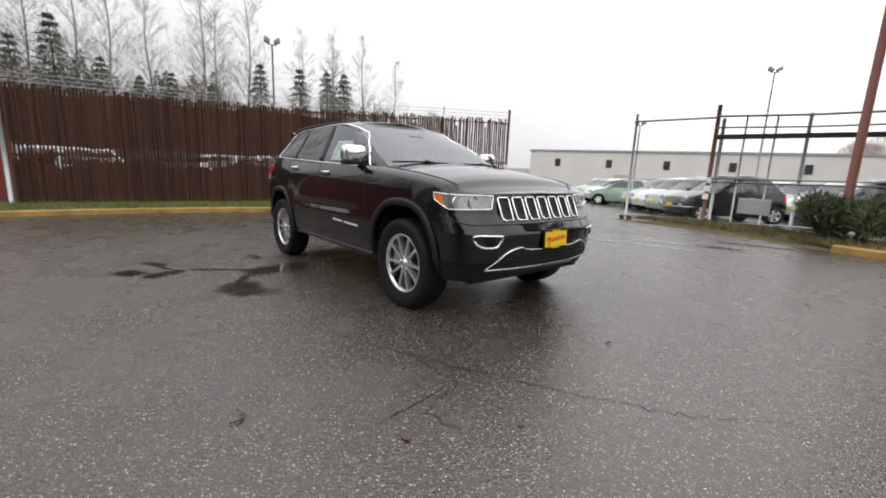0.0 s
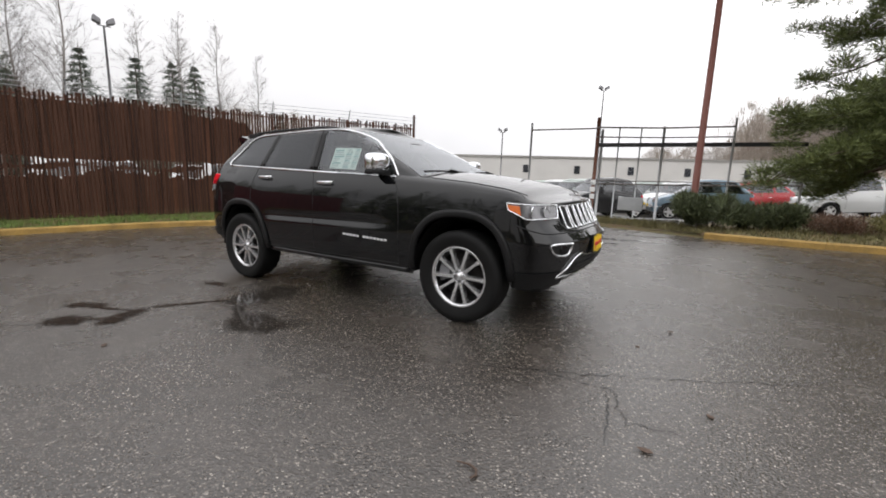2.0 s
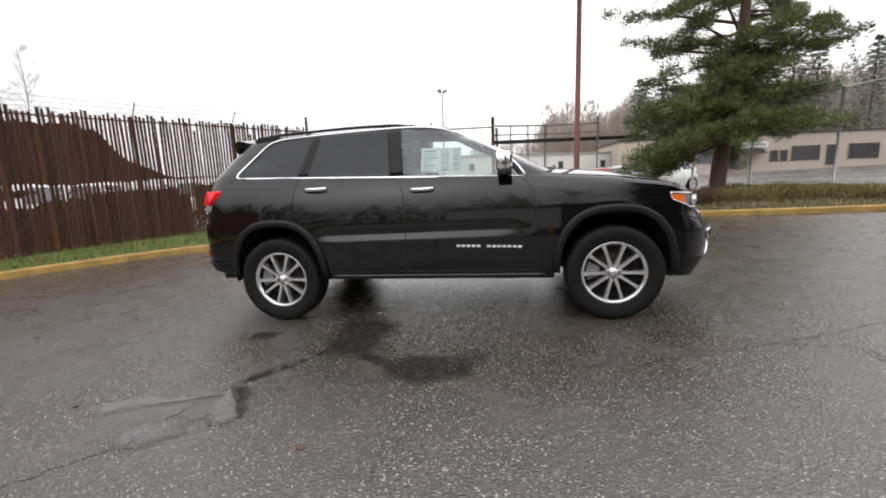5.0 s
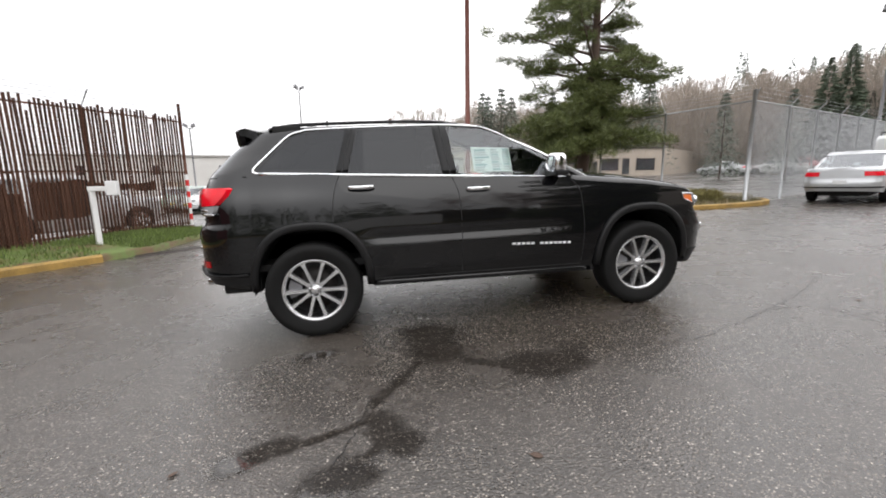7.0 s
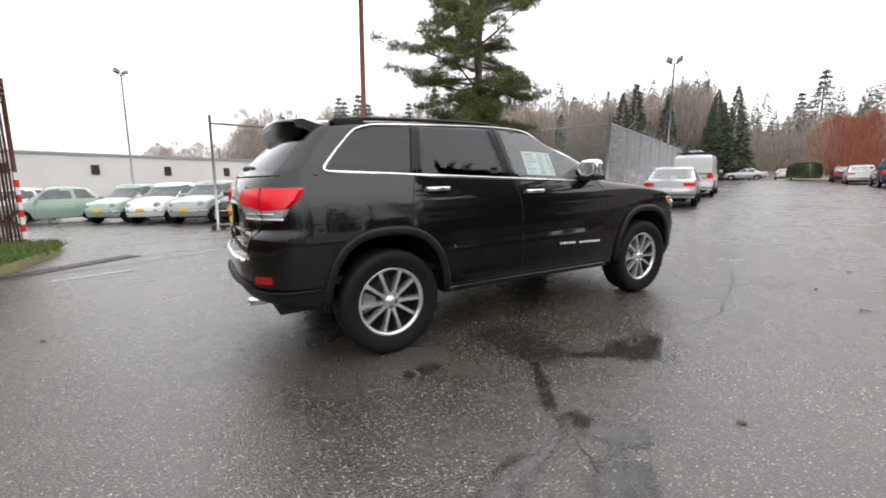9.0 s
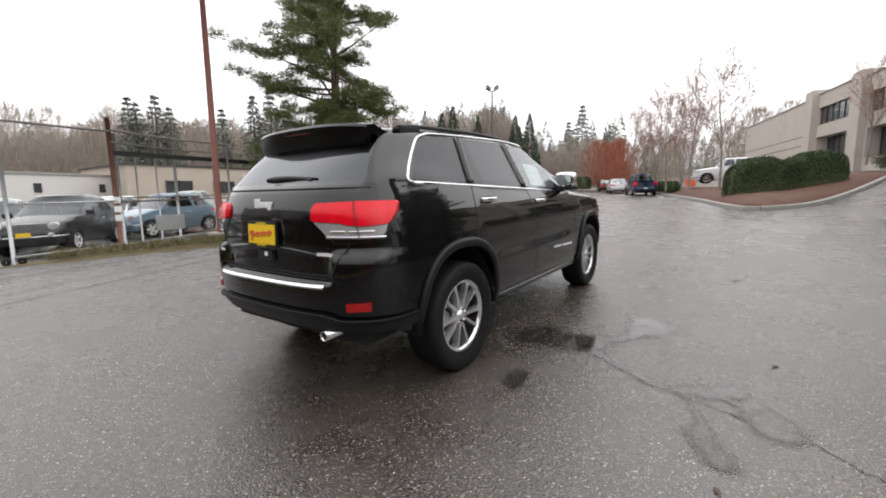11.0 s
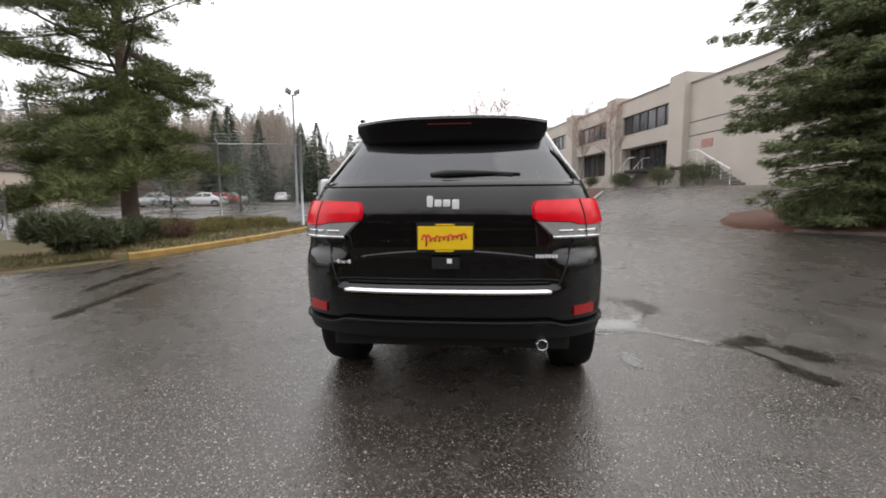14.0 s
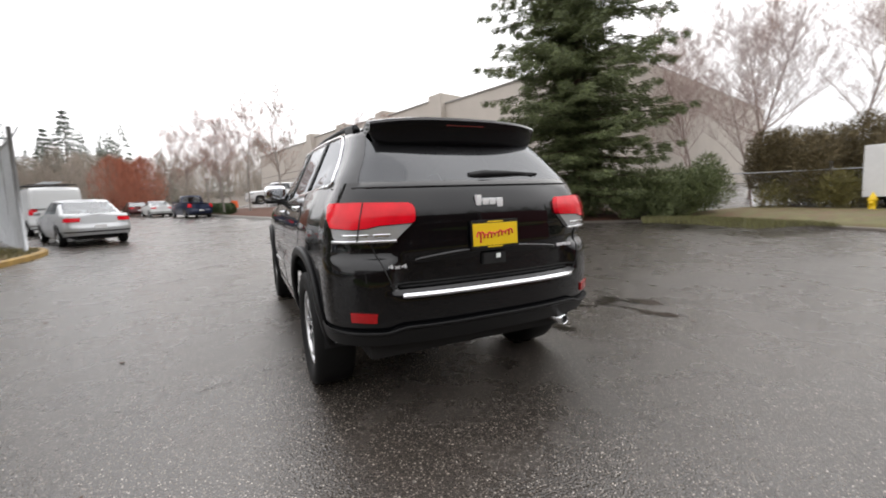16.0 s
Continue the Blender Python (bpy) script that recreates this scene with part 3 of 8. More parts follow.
def ribbon(name, pts, width_vec, depth_vec, material, parent, label=""):
    """A moulding: a small rectangular section swept along points; width and depth are vectors or lists of vectors."""
    bm = bmesh.new()
    prev = None
    for i, p in enumerate(pts):
        w = Vector(width_vec[i] if isinstance(width_vec, list) else width_vec)
        d = Vector(depth_vec[i] if isinstance(depth_vec, list) else depth_vec)
        p = Vector(p)
        cur = [bm.verts.new(q) for q in (p - w - d, p - w * 0.8 + d * 0.6, p - w * 0.4 + d, p + w * 0.4 + d, p + w * 0.8 + d * 0.6, p + w - d)]
        if prev:
            for k in range(5):
                bm.faces.new((prev[k], prev[k + 1], cur[k + 1], cur[k]))
            bm.faces.new((prev[5], prev[0], cur[0], cur[5]))
        else:
            bm.faces.new(cur)
        prev = cur
    bm.faces.new(prev[::-1])
    bmesh.ops.recalc_face_normals(bm, faces=bm.faces)
    return part(name, bm, material, parent, label, True)


def build_shell(s, car, paint, windows, screen_mat, rear_mat, body_label=""):
    """Body, cabin frame and panes. windows: list of (name, polygon in x, z, material)."""
    cols = s.columns()
    levels = s.levels
    verts, faces, nrow = [], [], len(levels)
    for c in cols:
        for i, lv in enumerate(levels):
            x, _ = s.low(c, 0.7)
            top = interp(x, s.top)
            z = lv if lv <= s.split else lerp(s.split, top, (lv - s.split) / (levels[-1] - s.split))
            z = max(min(z, top), s.bottom(x))
            x, y = s.low(c, z)
            verts.append((x, y, z))
    for j in range(len(cols) - 1):
        for i in range(nrow - 1):
            a = j * nrow + i
            quad = (a, a + nrow, a + nrow + 1, a + 1)
            if verts[a][2] == verts[a + 1][2] and verts[a + nrow][2] == verts[a + nrow + 1][2]:
                continue
            faces.append(quad)
    verts, faces = both(verts, faces)
    # bonnet and deck
    K = 12
    tops = []
    for c in cols:
        x0, _ = s.low(c, 0.7)
        z = interp(x0, s.top)
        x, y = s.low(c, z)
        tops.append((x, y, z))
    n0 = len(verts)
    for x, y, z in tops:
        for k in range(K + 1):
            v = -1 + 2 * k / K
            verts.append((x, y * v, z + interp(x, s.crown) * (1 - abs(v) ** 2.6)))
    for j in range(len(cols) - 1):
        xm = (tops[j][0] + tops[j + 1][0]) / 2
        if s.deck[0] < xm < s.deck[1]:
            continue
        for k in range(K):
            a = n0 + j * (K + 1) + k
            faces.append((a, a + 1, a + K + 2, a + K + 1))
    body = clean("body", verts, faces, paint, car, body_label)
    # cabin
    rows = [i / s.n_cab for i in range(s.n_cab + 1)]
    cv, cf = [], []
    panes = {}
    for c in cols:
        for f in rows:
            cv.append(s.cab(c, f))
    nr = len(rows)
    for j in range(len(cols) - 1):
        for i in range(nr - 1):
            a = j * nr + i
            q = (a, a + nr, a + nr + 1, a + 1)
            kind = cols[j][0]
            mid = [sum(cv[t][m] for t in q) / 4 for m in range(3)]
            fm = (rows[i] + rows[i + 1]) / 2
            spot = None
            if kind == "f" and (cols[j][1] + cols[j + 1][1] if cols[j + 1][0] == "f" else 0) / 2 > s.pillar_f and s.screen[0] < fm < s.screen[1]:
                spot = ("windscreen", screen_mat)
            elif cols[j + 1][0] == "r" and (cols[j][1] if kind == "r" else 0) >= s.pillar_r and s.rear[0] < fm < s.rear[1]:
                spot = ("rear_window", rear_mat)
            else:
                for name, poly, m in windows:
                    if inside((mid[0], mid[2]), poly) and kind != "f" or (kind == "f" and cols[j][1] < 0.5 and inside((mid[0], mid[2]), poly)):
                        spot = (name, m)
                        break
            if spot:
                panes.setdefault(spot[0], (spot[1], []))[1].append(q)
            else:
                cf.append(q)
    fv, ff = both(cv, cf)
    n0 = len(fv)
    ring = [s.cab(c, 1.0) for c in cols]
    for x, y, z in ring:
        for k in range(K + 1):
            v = -1 + 2 * k / K
            fv.append((x, y * v, z + s.roof_crown * (1 - abs(v) ** 2.4)))
    for j in range(len(cols) - 1):
        for k in range(K):
            a = n0 + j * (K + 1) + k
            ff.append((a, a + 1, a + K + 2, a + K + 1))
    clean("cabin_frame", fv, ff, paint, car)
    for name, (m, qs) in panes.items():
        used = sorted({i for q in qs for i in q})
        idx = {u: i for i, u in enumerate(used)}
        pv = [(cv[u][0], cv[u][1] * 0.997, cv[u][2] - 0.001) for u in used]
        pf = [tuple(idx[i] for i in q) for q in qs]
        if name in ("windscreen", "rear_window"):
            pv, pf = both(pv, pf)
            clean(name, pv, pf, m, car, "", True)
        else:
            clean(name, pv, pf, m, car, "", True)
            clean(name, [(x, -y, z) for x, y, z in pv], pf, m, car, "", True)
    return body


def wheel(parent, x, y, r, width, spokes=10, rim_r=None, detail=True, rim_mat=None):
    """Tyre and rim; the outer face points to the sign of y."""
    sgn = 1 if y > 0 else -1
    rim_r = rim_r or r * 0.61
    hw = width / 2
    w = new("wheel")
    w.parent = parent
    w.location = (x, y, r)
    bm = bmesh.new()
    seg = 48 if detail else 24
    prof = [(rim_r * 0.98, hw * 0.72), (rim_r + 0.012, hw * 0.9), (lerp(rim_r, r, 0.5), hw), (r * 0.955, hw * 0.97), (r * 0.988, hw * 0.82), (r, hw * 0.5), (r, -hw * 0.5), (r * 0.988, -hw * 0.82), (r * 0.955, -hw * 0.97), (lerp(rim_r, r, 0.5), -hw), (rim_r, -hw * 0.8)]
    lathe(bm, prof, seg)
    tyre = part("tyre", bm, M_TYRE, w, "", True)
    rim = bmesh.new()
    o = sgn * hw * 0.72
    lathe(rim, [(rim_r * 1.0, o * 1.08), (rim_r * 0.985, o * 1.12), (rim_r * 0.93, o * 1.04), (rim_r * 0.90, o * 0.86)], seg)
    part("rim", rim, rim_mat or M_ALLOY, w, "", True)
    bm = bmesh.new()
    lathe(bm, [(rim_r * 0.91, o * 0.86), (rim_r * 0.88, -o * 0.9)], seg)
    part("rim_barrel", bm, M_BARREL, w, "", True)
    bm = bmesh.new()
    face = o * 0.86
    if detail:
        pairs = spokes // 2
        for k in range(pairs):
            base = 2 * math.pi * (k + 0.75) / pairs
            for side in (-1, 1):
                a0, a1 = base + side * 0.27, base + side * 0.285
                pts = []
                r0, r1 = rim_r * 0.20, rim_r * 0.97
                d0 = Vector((math.cos(a0), 0, math.sin(a0))) * r0
                d1 = Vector((math.cos(a1), 0, math.sin(a1))) * r1
                t = Vector((-(d1 - d0).z, 0, (d1 - d0).x)).normalized()
                for f, wd, dep in ((0, 0.020, 0.010), (0.2, 0.0165, 0.006), (0.45, 0.0145, 0.002), (0.76, 0.0160, 0.0), (0.90, 0.023, 0.001), (1, 0.038, 0.004)):
                    c = d0.lerp(d1, f)
                    pts.append((c, wd, dep))
                prev = None
                for c, wd, dep in pts:
                    out = Vector((0, face - sgn * dep + sgn * 0.01, 0))
                    inn = Vector((0, face - sgn * (0.035 + dep), 0))
                    ring = [bm.verts.new(c + t * wd * 0.75 + out), bm.verts.new(c + t * wd + inn), bm.verts.new(c - t * wd + inn), bm.verts.new(c - t * wd * 0.75 + out)]
                    if prev:
                        for i in range(4):
                            bm.faces.new((prev[i], prev[(i + 1) % 4], ring[(i + 1) % 4], ring[i]))
                    prev = ring
        bmesh.ops.recalc_face_normals(bm, faces=bm.faces)
        part("spoke_set", bm, M_ALLOY, w, "split ten-spoke alloy")
        bm = bmesh.new()
        lathe(bm, [(0.066, face - sgn * 0.04), (0.062, face - sgn * 0.016), (0.046, face - sgn * 0.008), (0.034, face + sgn * 0.001), (0.031, face + sgn * 0.007), (0.0005, face + sgn * 0.009)], 28)
        part("hub_cap", bm, M_ALLOY, w, "", True)
        for k in range(5):
            bm = bmesh.new()
            a = 2 * math.pi * (k + 0.25) / 5
            lathe(bm, [(0.0095, face - sgn * 0.03), (0.0095, face + sgn * 0.002), (0.0065, face + sgn * 0.006), (0.0004, face + sgn * 0.006)], 8, "y", (0.052 * math.cos(a), 0, 0.052 * math.sin(a)))
            part("wheel_nut", bm, M_CHROME, w)
        bm = bmesh.new()
        lathe(bm, [(rim_r * 0.68, face - sgn * 0.10), (rim_r * 0.68, face - sgn * 0.085), (rim_r * 0.3, face - sgn * 0.085), (0.0005, face - sgn * 0.075)], 32)
        part("brake_disc", bm, M_DISC, w, "", True)
        bm = bmesh.new()
        slab(bm, [(rim_r * 0.82 * math.cos(a), face - sgn * 0.03, rim_r * 0.82 * math.sin(a)) for a in (2.7, 2.95, 3.2, 3.45)] + [(rim_r * 0.45 * math.cos(a), face - sgn * 0.03, rim_r * 0.45 * math.sin(a)) for a in (3.4, 2.75)], (0, -sgn * 0.06, 0))
        part("brake_caliper", bm, M_LAMP, w)
    else:
        for k in range(5):
            a = 2 * math.pi * k / 5
            rot = Matrix.Rotation(a, 4, "Y")
            pts = [rot @ Vector(p) for p in ((0, face, -0.045), (rim_r * 0.97, face, -0.03), (rim_r * 0.97, face, 0.03), (0, face, 0.045))]
            slab(bm, pts, (0, -sgn * 0.03, 0))
        part("spoke_set", bm, rim_mat or M_ALLOY, w)
    bm = bmesh.new()
    lathe(bm, [(rim_r * 0.9, -o * 0.35), (0.0005, -o * 0.35)], seg)
    part("wheel_back", bm, M_DARK, w)
    return w


def tube_part(name, pts, r, material, parent, sides=8, label=""):
    bm = bmesh.new()
    tube(bm, pts, r, sides)
    return part(name, bm, material, parent, label, True)
# ---- the black SUV ----
JEEP = Shell(
    n_side=96, n_corner=26, n_cab=20, meld=0.5, n_sup=2.5, n_tail=3.0, cab_n=2.6, cab_nr=4.2,
    xa=1.90, xb=-1.90, axles=(1.4575, -1.4575), arch=0.455, arch_h=0.505, arch_n=2.5, hub=0.375,
    sill=[(-2.5, 0.50), (-2.2, 0.47), (-1.95, 0.42), (-1.9, 0.42), (-1.0, 0.38), (0.96, 0.35), (1.93, 0.34), (2.1, 0.33), (2.4, 0.40)],
    width=[(0.28, 0.86), (0.40, 0.905), (0.50, 0.935), (0.70, 0.951), (0.80, 0.945), (0.90, 0.938), (0.96, 0.933), (1.02, 0.926), (1.08, 0.915), (1.14, 0.899), (1.20, 0.876), (1.27, 0.845), (1.34, 0.811)],
    crease=[(0.62, 0), (0.70, 0.002), (0.72, 0.006), (0.785, -0.018), (0.81, -0.006), (0.86, 0)],
    taper=[(-1.95, 0.945), (-1.6, 0.985), (-1.2, 1.0), (1.1, 1.0), (1.6, 0.99), (1.95, 0.955)],
    width_r=[(0.28, 0.86), (0.40, 0.90), (0.50, 0.93), (0.62, 0.948), (0.75, 0.952), (0.86, 0.950), (0.92, 0.944), (0.97, 0.938), (1.03, 0.932), (1.09, 0.922), (1.15, 0.907), (1.21, 0.884), (1.28, 0.851), (1.34, 0.817)],
    nose=[(0.28, 2.16), (0.40, 2.24), (0.50, 2.31), (0.70, 2.33), (0.78, 2.27), (0.85, 2.20), (1.0, 2.15), (1.1, 2.05)],
    tail_c=[(0.35, -2.25), (0.45, -2.33), (0.57, -2.405), (0.725, -2.41), (0.755, -2.40), (0.77, -2.345), (0.92, -2.35), (0.97, -2.362), (0.99, -2.352), (1.10, -2.358), (1.17, -2.355), (1.205, -2.342), (1.26, -2.318), (1.34, -2.278)],
    tail=[(0.35, -2.25), (0.45, -2.33), (0.57, -2.405), (0.80, -2.412), (0.88, -2.405), (0.92, -2.385), (0.945, -2.345), (0.97, -2.338), (1.10, -2.358), (1.17, -2.355), (1.205, -2.342), (1.26, -2.318), (1.34, -2.278)],
    top=[(-2.5, 1.335), (-1.86, 1.33), (0.80, 1.20), (1.1, 1.165), (1.5, 1.125), (1.8, 1.08), (1.95, 1.045), (2.05, 1.01), (2.2, 0.985)],
    crown=[(0.70, 0.0), (0.79, 0.085), (1.3, 0.085), (1.8, 0.07), (2.0, 0.045), (2.15, 0.02)],
    levels=[0.28, 0.34, 0.40, 0.45, 0.50, 0.56, 0.62, 0.68, 0.70, 0.72, 0.74, 0.755, 0.77, 0.785, 0.81, 0.83, 0.84, 0.86, 0.88, 0.90, 0.92, 0.935, 0.95, 0.97, 1.0, 1.05, 1.10, 1.15, 1.20, 1.25], split=0.97,
    deck=(-2.15, 0.80),
    belt=[(-2.5, 1.335), (-1.86, 1.33), (0.80, 1.20), (1.05, 1.20)],
    roof=[(-2.1, 1.655), (-1.6, 1.69), (-0.5, 1.70), (0.0, 1.69), (0.3, 1.66)],
    cab_w=[(0, 0.853), (0.1, 0.836), (0.93, 0.655), (1.0, 0.615)],
    cab_f=[(0, 1.10), (0.15, 0.98), (0.5, 0.65), (0.85, 0.29), (0.95, 0.16), (1.0, 0.05)],
    cab_r=[(0, -2.275), (0.5, -2.10), (0.85, -1.97), (1.0, -1.91)],
    cab_taper=[(-2.3, 0.855), (-1.9, 0.905), (-1.0, 0.985), (-0.3, 1.0), (0.5, 0.985), (1.0, 0.955)],
    cab_cf=0.22, cab_cr=0.375, roof_crown=0.045, pillar_f=0.42, pillar_r=0.5, screen=(0.02, 0.93), rear=(0.02, 0.86),
)
QUARTER = [(-1.83, 1.340), (-1.22, 1.308), (-1.13, 1.655), (-1.40, 1.650), (-1.55, 1.625)]
REARDOOR = [(-1.14, 1.303), (-0.38, 1.268), (-0.42, 1.668), (-1.03, 1.660)]
FRONTDOOR = [(-0.24, 1.262), (0.74, 1.212), (0.66, 1.335), (0.47, 1.455), (0.26, 1.565), (0.02, 1.64), (-0.29, 1.668)]


def part_handle(car, p, sg):
    """A chrome door handle standing off the panel."""
    pts = [p + Vector((dx, sg * dy, 0)) for dx, dy in ((-0.105, 0.004), (-0.097, 0.022), (-0.07, 0.036), (0.0, 0.042), (0.07, 0.036), (0.097, 0.022), (0.105, 0.004))]
    h = ribbon("door_handle", pts, (0, 0, 0.017), (0, sg * 0.008, 0), M_CHROME, car, "chrome door handle")
    bm = bmesh.new()
    box(bm, p.x - 0.06, p.x + 0.06, p.y - 0.004, p.y + 0.004, p.z - 0.022, p.z + 0.022, 0.004)
    part("handle_recess", bm, M_DARK, h)
    return h


def build_jeep():
    car = thing("suv", "black SUV with chrome trim and alloy wheels on wet asphalt", "car", SLOPE)
    s = JEEP
    build_shell(s, car, M_PAINT, [("quarter_window", QUARTER, M_PRIV), ("rear_door_window", REARDOOR, M_PRIV), ("front_door_window", FRONTDOOR, M_GLASS)], M_SCREEN, M_REARGLASS, "black metallic lower body")
    for x in (1.4575, -1.4575):
        for y in (0.815, -0.815):
            wheel(car, x, y, 0.385, 0.25, rim_r=0.255)
    # underbody and wheel liners
    bm = bmesh.new()
    box(bm, -0.98, 0.93, -0.60, 0.60, 0.33, 0.46, 0.03)
    part("underbody", bm, M_DARK, car)
    for name, span in (("rear_valance", (-2.2, -1.9, -0.7, 0.7, 0.36, 0.5, 0.03)), ("front_valance", (1.9, 2.1, -0.7, 0.7, 0.30, 0.5, 0.02)), ("floor_pan", (-1.9, 1.9, -0.5, 0.5, 0.42, 0.8))):
        bm = bmesh.new()
        box(bm, *span)
        part(name, bm, M_DARK, car)
    for ax in s.axles:
        for sg in (1, -1):
            bm = bmesh.new()
            prev = None
            for k in range(17):
                a = math.pi * k / 16
                x, z = ax + 0.46 * math.cos(a), 0.375 + 0.52 * math.sin(a)
                cur = [bm.verts.new((x, sg * 0.90, z)), bm.verts.new((x, sg * 0.5, z))]
                if prev:
                    bm.faces.new((prev[0], prev[1], cur[1], cur[0]))
                prev = cur
            bmesh.ops.contextual_create(bm, geom=[v for v in bm.verts if abs(v.co.y) < 0.6])
            part("wheel_liner", bm, M_DARK, car)

    def side(x, z, lift=0.0, sg=1):
        return Vector((x, sg * (s.body_y(x, z) + lift), z))

    def cabs(x, z, lift=0.0, sg=1):
        return Vector((x, sg * (s.side_y(x, z) + lift), z))

    def rear(y, z, lift=0.0):
        return Vector((s.tail_x(y, z) - lift, y, z))

    def front(y, z, lift=0.0):
        return Vector((s.nose_x(y, z) + lift, y, z))

    for sg in (1, -1):
        # bright surround of the side glass
        low_line = [(lerp(-1.81, 0.79, i / 30), interp(lerp(-1.81, 0.79, i / 30), [(-1.865, 1.326), (0.79, 1.192)])) for i in range(31)]
        high = [tuple(p) for p in smooth_line([(-1.80, 1.323), (-1.845, 1.334), (-1.845, 1.365), (-1.74, 1.475), (-1.61, 1.60), (-1.55, 1.637), (-1.48, 1.656), (-1.40, 1.668), (-1.0, 1.678), (-0.4, 1.684), (-0.1, 1.672), (0.10, 1.638), (0.30, 1.562), (0.50, 1.455), (0.68, 1.335), (0.79, 1.192)], 0.05)]
        ribbon("window_trim", [cabs(x, z, 0.004, sg) for x, z in low_line], (0, 0, 0.014), (0, sg * 0.010, 0), M_CHROME, car, "chrome strip under the side windows")
        ribbon("window_trim", [cabs(x, z, 0.004, sg) for x, z in high], [Vector((a.y, 0, -a.x)).normalized() * 0.0105 for a in [Vector(high[min(i + 1, len(high) - 1)]) - Vector(high[max(i - 1, 0)]) for i in range(len(high))]], (0, sg * 0.009, 0), M_CHROME, car, "chrome strip over the side windows")
        # blacked-out pillars and frames beside the glass
        for a, b, w in (((-1.18, 1.305), (-1.08, 1.672), 0.048), ((-0.305, 1.265), (-0.352, 1.68), 0.062), ((0.76, 1.20), (0.665, 1.345), 0.03)):
            pts = [cabs(lerp(a[0], b[0], i / 10), lerp(a[1], b[1], i / 10), 0.003, sg) for i in range(11)]
            ribbon("pillar_cover", pts, (w, 0, 0), (0, sg * 0.004, 0), M_CLAD if a[0] > 0 else M_GLOSSBLACK, car)
        tube_part("door_gap", [cabs(lerp(-1.18, -1.08, i / 8), lerp(1.31, 1.67, i / 8), 0.006, sg) for i in range(9)], 0.0035, M_DARK, car, 5)
        tube_part("door_gap", [cabs(lerp(-0.30, -0.347, i / 8), lerp(1.27, 1.675, i / 8), 0.007, sg) for i in range(9)], 0.0035, M_DARK, car, 5)
        for line in ([(-1.20, 1.29), (-1.235, 1.20), (-1.265, 1.05), (-1.27, 0.93)], [(-0.295, 1.245), (-0.25, 1.13), (-0.235, 0.95), (-0.235, 0.72), (-0.24, 0.45)], [(0.75, 1.19), (0.83, 1.10), (0.86, 0.9), (0.865, 0.7), (0.85, 0.45)], [(-0.98, 0.445), (-0.24, 0.44), (0.85, 0.43)]):
            pts = [side(p[0], p[1], -0.001, sg) for p in smooth_line(line, 0.05)]
            tube_part("door_gap", pts, 0.0038, M_DARK, car, 5)
        # arch mouldings
        for ax in s.axles:
            pts, ws = [], []
            for k in range(41):
                d = -0.452 + 0.904 * (0.5 - 0.5 * math.cos(math.pi * k / 40))
                x = ax + d
                z = max(s.bottom(x), 0.40)
                if k in (0, 40):
                    z = 0.40
                pts.append(side(x, z + 0.03 * (1 - abs(d / 0.46) ** 4), 0.012, sg))
                t = Vector((d, 0, max(0.02, z - 0.40))).normalized()
                ws.append(t * 0.034)
            ribbon("arch_moulding", pts, ws, (0, sg * 0.014, 0), M_CLAD, car, "satin black wheel arch moulding")
        # sill
        pts = [side(lerp(-0.99, 0.95, i / 20), lerp(0.405, 0.378, i / 20), 0.002, sg) for i in range(21)]
        ribbon("sill_moulding", pts, (0, 0, 0.024), (0, sg * 0.012, 0), M_PAINT, car, "black painted sill moulding")
        # handles
        for hx, hz in ((-0.075, 1.138), (-1.035, 1.188)):
            h = part_handle(car, side(hx, hz, 0.0, sg), sg)
        # mirrors
        c = cabs(0.60, 1.30, 0.10, sg)
        bm = bmesh.new()
        bmesh.ops.create_uvsphere(bm, u_segments=20, v_segments=12, radius=1.0)
        for v in bm.verts:
            q = v.co
            q.x = math.copysign(abs(q.x) ** 0.6, q.x) * (0.08 if q.x > 0 else 0.045)
            q.y = math.copysign(abs(q.y) ** 0.5, q.y) * 0.115
            q.z = math.copysign(abs(q.z) ** 0.45, q.z) * 0.085
            v.co = Vector((q.x + 0.015 * q.y / 0.125 * -sg, q.y, q.z)) + c + Vector((0, sg * 0.02, 0.02))
        mir = part("door_mirror", bm, M_CHROME, car, "chrome capped door mirror", True)
        bm = bmesh.new()
        box(bm, c.x - 0.04, c.x + 0.075, c.y - 0.125 + sg * 0.01, c.y + 0.12 + sg * 0.01, c.z - 0.085, c.z - 0.04, 0.018)
        part("mirror_base", bm, M_CLAD, mir)
        tube_part("mirror_arm", [c + Vector((0.02, -sg * 0.02, -0.07)), c + Vector((0.06, -sg * 0.14, -0.09))], [0.035, 0.045], M_CLAD, mir)
        bm = bmesh.new()
        lathe(bm, [(0.001, 0.0), (0.09, 0.0), (0.093, 0.006)], 24, "z")
        for v in bm.verts:
            v.co = Vector((c.x - 0.033 - v.co.z, c.y + sg * 0.02 + v.co.x * 1.1, c.z + 0.02 + v.co.y * 0.72))
        part("mirror_glass", bm, M_CHROME, mir)
        # roof rails
        rail = [(-1.74, 1.675), (-1.64, 1.698), (-1.45, 1.713), (-0.8, 1.722), (-0.40, 1.715), (-0.25, 1.700), (-0.12, 1.675)]
        rp = [Vector((p[0], sg * (0.60 - 0.015 * abs(p[0] + 0.8)), p[1])) for p in smooth_line(rail, 0.06)]
        ribbon("roof_rail", rp, (0, 0.017, 0), (0, 0, 0.012), M_CLAD, car, "satin black roof rail")
